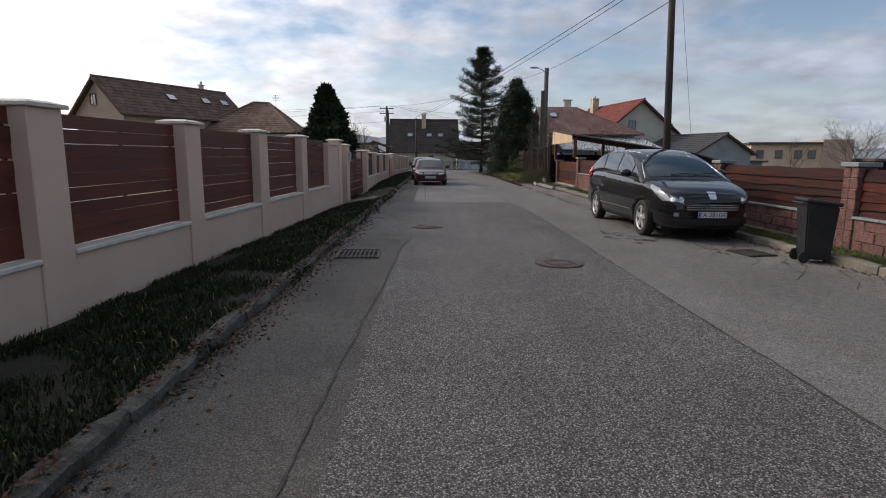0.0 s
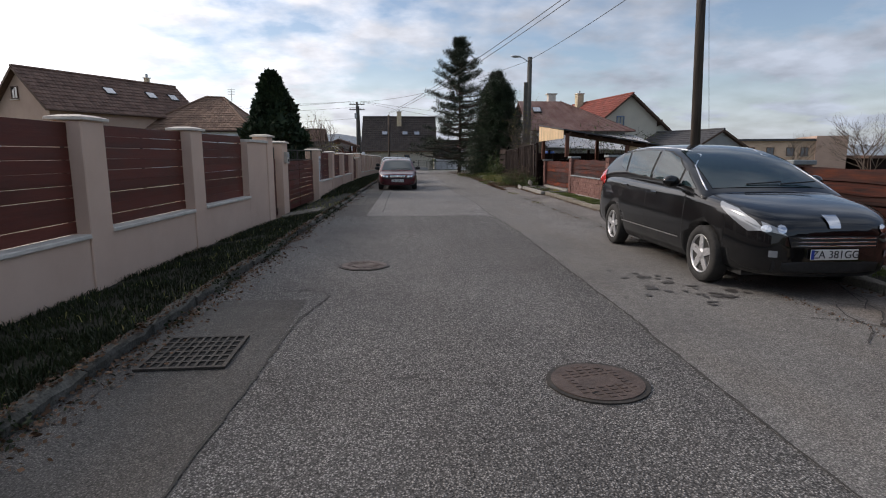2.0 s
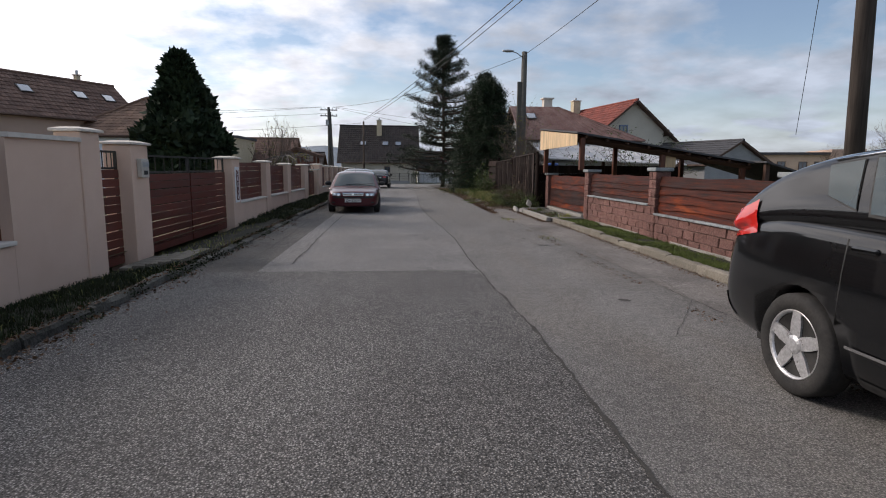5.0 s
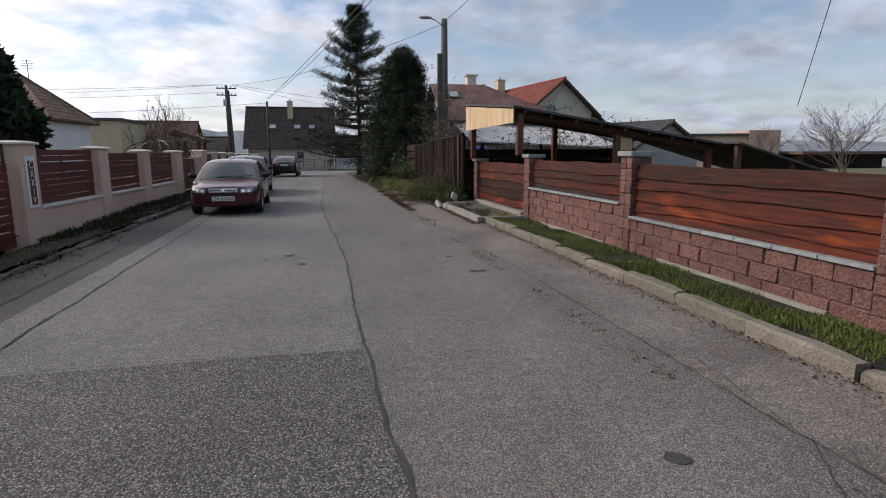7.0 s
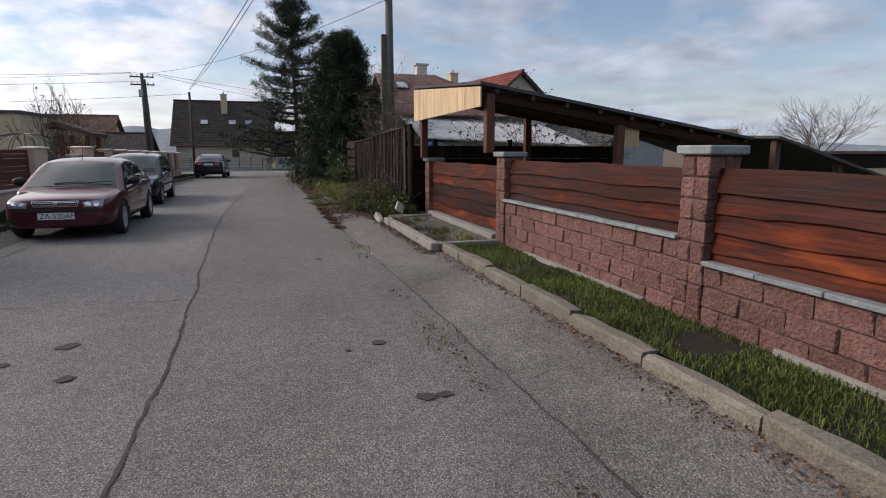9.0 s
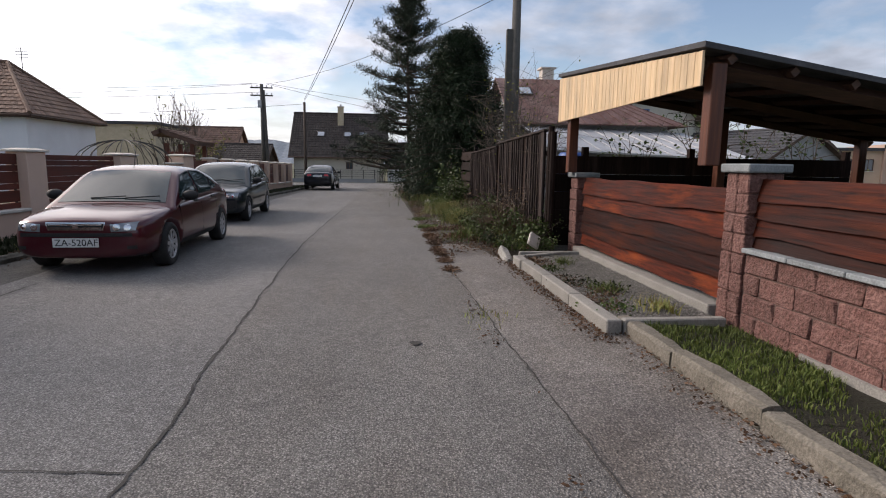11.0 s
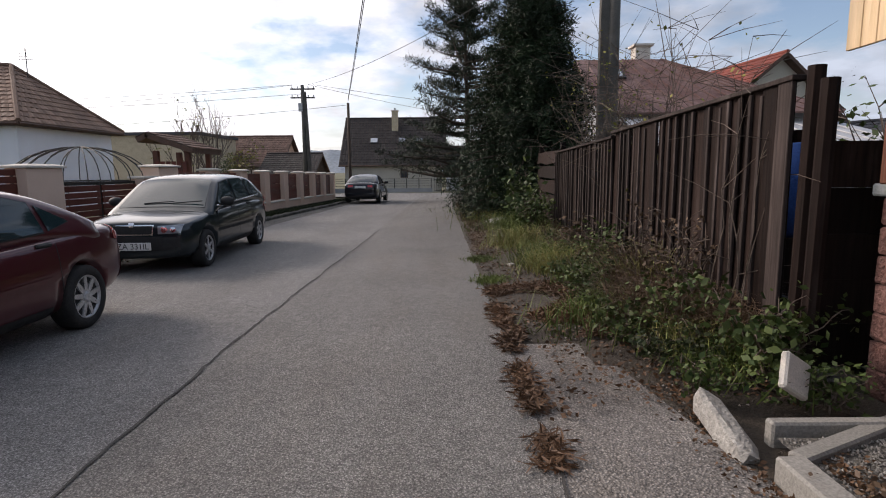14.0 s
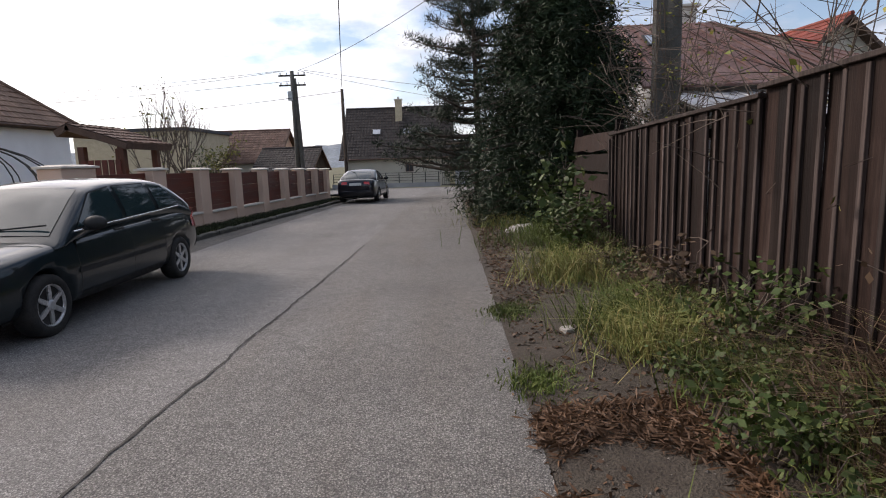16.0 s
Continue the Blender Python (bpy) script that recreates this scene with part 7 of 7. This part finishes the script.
for k in range(26):
    yy = 30.6 + 0.31 * k
    xx = 6.12 - 0.25 * abs(noise.noise((yy * 0.9, 3.0, 0))) + 0.05 * math.sin(k * 2.3)
    kind = k % 3
    stems_bush("weed_plant", xx, yy, 0.07, 12, 0.30 + 0.25 * abs(noise.noise((yy, 8.0, 0))), 0.32, (420, 300, 420)[kind], (0.036, 0.03, 0.036)[kind], M[("leaf", "dead_weed", "dead_weed")[kind]], M["twig"], ("low green weeds along the fence foot", "brown withered weeds along the fence foot", "brown withered weeds along the fence foot")[kind], 100 + k, "weeds", 0.006)
    n = 260
    clump("grass_clump", xx - 0.12, yy + 0.15, 0.16, n, 0.10, 0.38, 0.004, 1.0, M[("grass_dry", "grass", "dead_weed")[k % 3]], ("straw yellow grass at the fence foot", "green grass at the fence foot", "brown dead grass at the fence foot")[k % 3])
stems_bush("sapling", 5.95, 38.6, 0.08, 4, 1.75, 0.35, 170, 0.15, M["leaf"], M["twig"], "young sapling with drooping green leaves", 10, "sapling", 0.014)
stems_bush("weed_plant", 6.0, 42.2, 0.08, 14, 1.1, 0.5, 900, 0.08, M["leaf"], M["twig"], "leafy bushes under the spruce", 11)
stems_bush("weed_plant", 6.0, 45.0, 0.05, 14, 1.0, 0.6, 700, 0.08, M["leaf_yellow"], M["twig"], "yellowing bushes at the road edge", 12)
stems_bush("weed_plant", 6.2, 49.0, 0.0, 14, 0.9, 0.6, 700, 0.08, M["leaf"], M["twig"], "leafy bushes at the road edge", 13)
# bare shrubs behind the fence, with a few late leaves
for k, (x, y, h) in enumerate(((7.4, 33.8, 3.4), (7.7, 36.2, 4.0), (7.3, 38.4, 3.8), (7.9, 40.6, 4.6), (7.2, 35.0, 3.0))):
    stems_bush("bare_shrub", x, y, 0.05, 14, h, 1.3, 45, 0.075, M["leaf_yellow"], M["twig"], "tall bare shrub with a few yellow leaves", 30 + k, "shrub", 0.012, 7, 0.75)
for k, (x, y, h) in enumerate(((10.2, 31.8, 2.9), (11.3, 32.8, 3.1), (9.2, 33.0, 2.6), (12.6, 32.2, 2.8))):
    stems_bush("shrub", x, y, 0.05, 10, h, 0.8, 300, 0.09, M["leaf"], M["twig"], "leafy green elder shrub behind the carport", 40 + k, "shrub", 0.018, 5, 0.4)
stems_bush("ivy", 8.45, 41.6, 0.1, 18, 4.6, 0.45, 500, 0.08, M["leaf_yellow"], M["twig"], "yellowing climber round the concrete pole", 50, "climber", 0.016, 6, 0.4)
stems_bush("dead_vine", 6.38, 31.0, 0.05, 5, 2.2, 0.3, 0, 0.1, M["leaf"], M["twig"], "leafless vine stems leaning on the fence", 51, "vine", 0.008, 4)


def conifer(name, x, y, z, h, r, n_whorl, per, spray, material, label, seed, lowest=0.06, gap=0.0, shape=1.0, size=0.22):
    """Trunk, drooping limbs in whorls, sprays of needles along each limb."""
    q = random.Random(seed)
    t = thing(name, label, "tree", at=pose(x, y, z))
    part("trunk", tube(bmesh.new(), [(0, 0, -0.1), (0.03, 0, h * 0.5), (0, 0.02, h * 0.985)], [0.035 * h * 0.5 + 0.05, 0.02 * h * 0.5, 0.012], 10), M["bark"], t, "", True)
    bm = bmesh.new()
    pts = []
    for k in range(n_whorl):
        u = lowest + (0.985 - lowest) * k / (n_whorl - 1)
        rr = r * (1 - u) ** shape * (1.0 + 0.0 * k) + 0.06
        for j in range(per):
            if q.random() < gap:
                continue
            a = 2 * math.pi * (j + q.random()) / per
            l = rr * q.uniform(0.65, 1.18)
            rise = q.uniform(-0.22, 0.12) + (0.35 if u > 0.8 else 0.0)
            zz = h * u + q.uniform(-0.5, 0.5) * h / n_whorl
            limb = [Vector((math.cos(a) * l * s, math.sin(a) * l * s, zz + l * (rise * s - 0.12 * s * s))) for s in (0, 0.35, 0.7, 1.0)]
            tube(bm, limb, [0.03 * l + 0.008, 0.02 * l + 0.006, 0.012 * l + 0.004, 0.004], 4, False)
            m = int(spray * (0.3 + l / r))
            for _ in range(m):
                s = q.uniform(0.12, 1.02) ** 0.75
                i = min(2, int(s * 3))
                p = limb[i].lerp(limb[i + 1], min(1, s * 3 - i))
                w = 0.16 * l * (1.1 - s) + 0.06
                pts.append((p.x + q.gauss(0, w), p.y + q.gauss(0, w), p.z + q.gauss(-0.04, 0.05 + 0.05 * l)))
    part("limb", bm, M["bark"], t)["kind"] = "stuff"
    flakes("needles", pts, size, material, kind="stuff", parent=t, flat=0.3, droop=0.3, long=1.7, wide=0.13)
    return t


def pine(x, y, z, h, r, label, seed, bare=0.10, size=0.17):
    """An open crown: upturned limbs of uneven length that carry round tufts of needles."""
    q = random.Random(seed)
    t = thing("pine", label, "tree", at=pose(x, y, z))
    part("trunk", tube(bmesh.new(), [(0, 0, -0.1), (0.08, 0, h * 0.35), (-0.05, 0.04, h * 0.7), (0, 0, h * 0.985)], [0.20, 0.15, 0.08, 0.012], 10), M["bark"], t, "", True)
    bm = bmesh.new()
    pts = []
    for k in range(19):
        u = bare + (0.975 - bare) * k / 18
        for j in range(6):
            a = 2 * math.pi * (j + q.random() * 0.9) / 6 + k
            l = (r * (1 - u) ** 0.85 + 0.25) * q.choice((0.45, 0.7, 0.85, 1.0, 1.15))
            zz = h * u + q.uniform(-0.25, 0.25)
            up = q.uniform(0.0, 0.25) + 0.35 * u
            side = Vector((-math.sin(a), math.cos(a), 0))
            limb = [Vector((math.cos(a) * l * f, math.sin(a) * l * f, zz + l * (up * f * f - 0.08 * f))) for f in (0, 0.35, 0.7, 1.0)]
            tube(bm, limb, [0.022 * l + 0.01, 0.016 * l + 0.008, 0.01 * l + 0.005, 0.005], 4, False)
            for f in (0.3, 0.5, 0.68, 0.84, 1.0):
                i = min(2, int(f * 3))
                p = limb[i].lerp(limb[i + 1], min(1, f * 3 - i))
                for w in (-1, 1):
                    c = p + side * w * q.uniform(0.05, 0.34) * l * (1.15 - f) + Vector((0, 0, q.uniform(0, 0.14)))
                    tube(bm, [p, c], [0.008, 0.004], 3, False)
                    g = q.uniform(0.10, 0.19)
                    pts += [(c.x + q.gauss(0, g), c.y + q.gauss(0, g), c.z + q.gauss(0.03, g * 0.7)) for _ in range(46)]
    part("limb", bm, M["bark"], t)["kind"] = "stuff"
    flakes("needles", pts, size, M["needle_pine"], kind="stuff", parent=t, droop=-0.35, long=1.5, wide=0.10)
    return t


conifer("spruce", 6.75, 43.9, 0.05, 6.5, 2.35, 34, 13, 330, M["needle"], "dense dark green spruce beside the road", 5, 0.02, 0.08, 0.42, 0.10)
conifer("spruce", 7.6, 46.8, 0.05, 6.4, 2.2, 26, 10, 260, M["needle"], "dense dark green spruce behind the first", 6, 0.03, 0.15, 0.5, 0.12)
pine(5.35, 57.8, -0.2, 12.1, 5.0, "tall open-crowned dark pine beside the road", 7)
pine(8.3, 54.5, -0.2, 8.6, 3.0, "lower bushy dark pine behind the tall one", 8, 0.06)

# thuja
th = thing("thuja", "tall dense conical dark green thuja behind the wall", "tree", at=pose(-5.05, 28.3, 0.05))
part("trunk", tube(bmesh.new(), [(0, 0, 0), (0, 0, 4.0)], [0.10, 0.02], 8), M["bark"], th)
pts = []
rt = random.Random(2)
for k in range(24000):
    u = rt.random() ** 0.8
    a = rt.uniform(0, 2 * math.pi)
    prof = 1.12 * min(1.0, (1.02 - u) * 1.75) ** 0.75 * (0.82 + 0.18 * min(1, u * 5))
    lump = 1 + 0.42 * noise.noise((math.cos(a) * 1.6, math.sin(a) * 1.6, u * 5.5))
    rr = prof * lump * (1 - 0.30 * rt.random() ** 2)
    pts.append((math.cos(a) * rr, math.sin(a) * rr, 0.15 + u * 4.45 + rt.uniform(-0.05, 0.1)))
flakes("foliage", pts, 0.19, M["thuja"], kind="stuff", parent=th, droop=-0.9, long=1.4)
bm = loft([[(0.8 * w * math.cos(2 * math.pi * k / 12), 0.8 * w * math.sin(2 * math.pi * k / 12), z) for k in range(12)] for z, w in ((0.2, 0.75), (1.0, 0.95), (2.2, 0.85), (3.3, 0.5), (4.1, 0.1))])
part("inner_mass", bm, M["thuja"], th)


def bare_tree(x, y, z, h, seed, label, leaf=0, lmat=None, spread=0.6, depth=5):
    q = random.Random(seed)
    t = thing("bare_tree", label, "tree", at=pose(x, y, z))
    bm = bmesh.new()
    tips = []

    def grow(p, d, l, r, k):
        e = p + d * l
        m = p + d * l * 0.5 + Vector((q.gauss(0, 0.05), q.gauss(0, 0.05), 0)) * l
        tube(bm, [p, m, e], [r, r * 0.82, r * 0.66], 5, False)
        tips.append(e)
        if k == 0:
            return
        for _ in range(q.choice((2, 3, 3))):
            nd = (d + Vector((q.gauss(0, spread), q.gauss(0, spread), q.uniform(-0.1, 0.5)))).normalized()
            grow(e if q.random() < 0.6 else m, nd, l * q.uniform(0.6, 0.85), r * 0.6, k - 1)

    for _ in range(4):
        grow(Vector((q.gauss(0, 0.12), q.gauss(0, 0.12), 0)), Vector((q.gauss(0, 0.28), q.gauss(0, 0.28), 1)).normalized(), h * 0.3, h * 0.008, depth)
    part("branch", bm, M["twig"], t)["kind"] = "stuff"
    if leaf:
        flakes("leaves", [tuple(q.choice(tips) + Vector((q.gauss(0, 0.08), q.gauss(0, 0.08), q.gauss(0, 0.08)))) for _ in range(leaf)], 0.12, lmat, parent=t, flat=0.3, droop=0.2)
    return t


bare_tree(-6.4, 52.5, 0, 5.9, 3, "bare garden tree with upright branches", spread=0.3, depth=4)
bare_tree(-7.7, 53.0, 0, 5.8, 4, "bare garden tree with a few yellow leaves", 120, M["leaf_yellow"], 0.3, 3)
bare_tree(-6.2, 56.0, 0, 3.4, 5, "small garden tree with yellow leaves", 420, M["leaf_yellow"], 0.5, 4)
bare_tree(-8.4, 58.5, 0, 3.3, 15, "small green garden bush", 700, M["leaf"], 0.6, 4)
bare_tree(-3.2, 92.0, -0.6, 6.5, 6, "bare tree behind the far house", spread=0.5)
bare_tree(30.5, 39.5, 0, 5.2, 8, "large bare fruit tree behind the gardens", spread=0.6)
bare_tree(33.5, 42.5, 0, 4.6, 9, "large bare fruit tree behind the gardens", spread=0.6)
bare_tree(28.5, 43.5, 0, 3.6, 10, "bare fruit tree behind the gardens", spread=0.6, depth=4)
bare_tree(3.6, 79.2, gz(79), 2.0, 11, "small bush at the front fence", 260, M["leaf"], 0.6, 3)

# gravel, loose stones and rubble
pts = np.stack([rg.uniform(5.86, 6.8, 9500), rg.uniform(25.86, 29.44, 9500), np.full(9500, 0.08)], 1)
gvv, gff = [], []
for x, y, z in pts.tolist():
    s = rg.uniform(0.004, 0.012)
    k = len(gvv)
    zz = z + rg.uniform(-0.006, 0.008)
    o = rg.uniform(-0.4, 0.4, 6) * s
    gvv += [(x - s + o[0], y + o[1], zz), (x + o[2], y - s, zz), (x + s, y + o[3], zz), (x + o[4], y + s, zz), (x + o[5], y + o[0], zz + s * 0.9)]
    gff += [(k, k + 1, k + 4), (k + 1, k + 2, k + 4), (k + 2, k + 3, k + 4), (k + 3, k, k + 4)]
stuff("gravel", gvv, gff, M["gravel"], "loose pale gravel stones", "gravel", "stuff")
pts = [(rg.uniform(EDGE_X + 0.1, 6.3), rg.uniform(29.8, 48)) for _ in range(2600)]
gvv, gff = [], []
for x, y in pts:
    s = rg.uniform(0.004, 0.013)
    k = len(gvv)
    zz = dirt_z(x, y) + 0.004
    gvv += [(x - s, y, zz), (x, y - s, zz), (x + s, y, zz), (x, y + s * 0.8, zz), (x, y, zz + s * 0.8)]
    gff += [(k, k + 1, k + 4), (k + 1, k + 2, k + 4), (k + 2, k + 3, k + 4), (k + 3, k, k + 4)]
stuff("grit", gvv, gff, M["grit"], "grit and small stones on the bare soil", "gravel", "stuff")
pts = [(rg.uniform(EDGE_X, 6.3), rg.uniform(29.8, 50)) for _ in range(14000)]
flakes("leaf_litter", [(x, y, dirt_z(x, y) + 0.01) for x, y in pts if noise.noise((x * 1.2, y * 1.2, 9)) > -0.1], 0.04, M["litter"], "brown dead leaves and stalks on the soil", "leaf litter", flat=0.8)

# a mat of brown dead stalks on the soil and along the broken edge
pts = [(x, y) for x, y in zip(rg.uniform(4.72, 5.55, 16000), rg.uniform(31.3, 33.5, 16000)) if noise.noise((x * 1.7, y * 1.7, 5)) > -0.12]
pts += [(EDGE_X + 0.02 + rg.normal(0, 0.045), y) for y in rg.uniform(28.6, 33.4, 6000) if noise.noise((4.0, y * 1.6, 0)) > -0.15]
pts += [(EDGE_X + abs(rg.normal(0, 0.28)), y) for y in rg.uniform(35.8, 54, 9000)]
flakes("dead_stalks", [(x, y, dirt_z(x, y) + rg.uniform(0.0, 0.03)) for x, y in pts], 0.06, M["litter"], "mat of brown dead stalks at the road edge", "leaf litter", flat=0.75, wide=0.09, long=1.3)
pts = [(5.70 - abs(rg.normal(0, 0.10)), y, 0.008) for y in rg.uniform(25.5, 30.4, 1500)] + [(5.9 + abs(rg.normal(0, 0.12)), y, 0.085) for y in rg.uniform(25.9, 29.3, 1600) if noise.noise((1.0, y * 1.9, 0)) > -0.05]
flakes("leaf_litter", pts, 0.03, M["litter"], "dead leaves and crumbs of soil along the new kerb", "leaf litter", flat=0.7)
for k, (x, y, r) in enumerate(((5.98, 28.3, 0.09), (6.05, 27.5, 0.13), (6.15, 26.9, 0.10), (6.0, 26.3, 0.12), (6.3, 27.1, 0.07), (5.95, 28.9, 0.08))):
    flakes("low_weed", np.stack([x + rg.normal(0, r, 170), y + rg.normal(0, r * 1.2, 170), 0.085 + np.abs(rg.normal(0, 0.025, 170))], 1), 0.035, M[("leaf", "grass_shade", "dead_weed")[k % 3]], ("low green weed in the gravel", "low dark weed in the gravel", "withered brown weed in the gravel")[k % 3], "weeds", flat=0.4)
for k, (x, y) in enumerate(((5.55, 31.1), (5.6, 31.6), (5.55, 32.2), (5.65, 32.8), (5.7, 33.6))):
    stems_bush("weed_plant", x, y, 0.05, 10, 0.30, 0.22, 240, 0.05, M["leaf"], M["twig"], "leafy pale green nettles at the road edge", 200 + k, "weeds", 0.006)
for k, (x, y) in enumerate(((5.75, 30.1), (5.95, 30.5), (6.2, 29.95), (5.7, 30.6), (6.4, 29.9))):
    stems_bush("weed_plant", x, y, 0.03, 10, 0.26, 0.24, 280, 0.045, M[("leaf", "grass_shade")[k % 2]], M["twig"], "dark leafy weeds round the fence corner", 220 + k, "weeds", 0.006)


def rock(x, y, z, sx, sy, sz, seed, turn, label="pale broken stone lying at the road edge"):
    q = random.Random(seed)
    bm = bmesh.new()
    bmesh.ops.create_icosphere(bm, subdivisions=2, radius=1.0)
    for v in bm.verts:
        v.co = Vector((max(-0.8, min(0.8, v.co.x * 1.2)), max(-0.8, min(0.8, v.co.y * 1.2)), max(-0.75, min(0.75, v.co.z * 1.2)))) * (1 + 0.12 * noise.noise(v.co * 1.6 + Vector((seed, 0, 0))))
        v.co = Vector((v.co.x * sx, v.co.y * sy, v.co.z * sz))
    ob = part("stone", bm, M["stone"])
    ob.matrix_world = pose(x, y, z, q.uniform(-15, 15), q.uniform(-15, 15), turn)
    return tagged(ob, label, "stone", "stones at the road edge")


slab = part("stone", boxed(-0.11, 0.11, -0.025, 0.025, -0.11, 0.11, bevel=0.012), M["cap"])
slab.matrix_world = pose(6.17, 29.86, 0.25, -22, 32, 18)
tagged(slab, "white broken concrete slab leaning beside the fence", "stone", "stones at the road edge")
rock(5.66, 29.62, 0.05, 0.075, 0.34, 0.085, 2, 4), rock(6.05, 32.1, 0.12, 0.07, 0.20, 0.07, 3, 20), rock(5.5, 41.5, 0.08, 0.28, 0.3, 0.10, 4, 50), rock(5.45, 43.2, 0.05, 0.22, 0.3, 0.09, 5, 10)
rock(5.5, 46.8, 0.05, 0.2, 0.28, 0.1, 6, 80), rock(5.6, 50.0, 0.0, 0.3, 0.3, 0.14, 7, 0), rock(5.9, 51.2, 0.0, 0.25, 0.2, 0.14, 8, 40), rock(5.15, 34.9, 0.04, 0.06, 0.08, 0.04, 9, 10)
# pavers before the garden gate
pv = thing("gate_path", "short path of grey concrete pavers before the garden gate", "path", kind="structure")
for i in range(5):
    for j in range(6):
        k = part("paver", boxed(0.004, 0.196, 0.004, 0.196, -0.05, 0.0, bevel=0.006), M["kerb_right"], pv)
        k.matrix_local = left_m(19.26) @ pose(0.15 + i * 0.2, j * 0.2, -0.095 + 0.034 * i)

# far hills, a backdrop strip with the haze put into its colour
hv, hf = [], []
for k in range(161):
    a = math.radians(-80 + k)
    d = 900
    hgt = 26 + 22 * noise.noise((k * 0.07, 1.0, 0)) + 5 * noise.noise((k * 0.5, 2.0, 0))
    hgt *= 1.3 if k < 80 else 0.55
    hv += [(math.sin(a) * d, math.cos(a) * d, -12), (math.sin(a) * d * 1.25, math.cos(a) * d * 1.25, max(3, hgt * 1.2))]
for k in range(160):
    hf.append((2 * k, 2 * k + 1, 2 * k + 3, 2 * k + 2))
stuff("far_hills", hv, hf, M["far_wood"], "wooded hills on the horizon, haze in their colour", "hills", "structure")
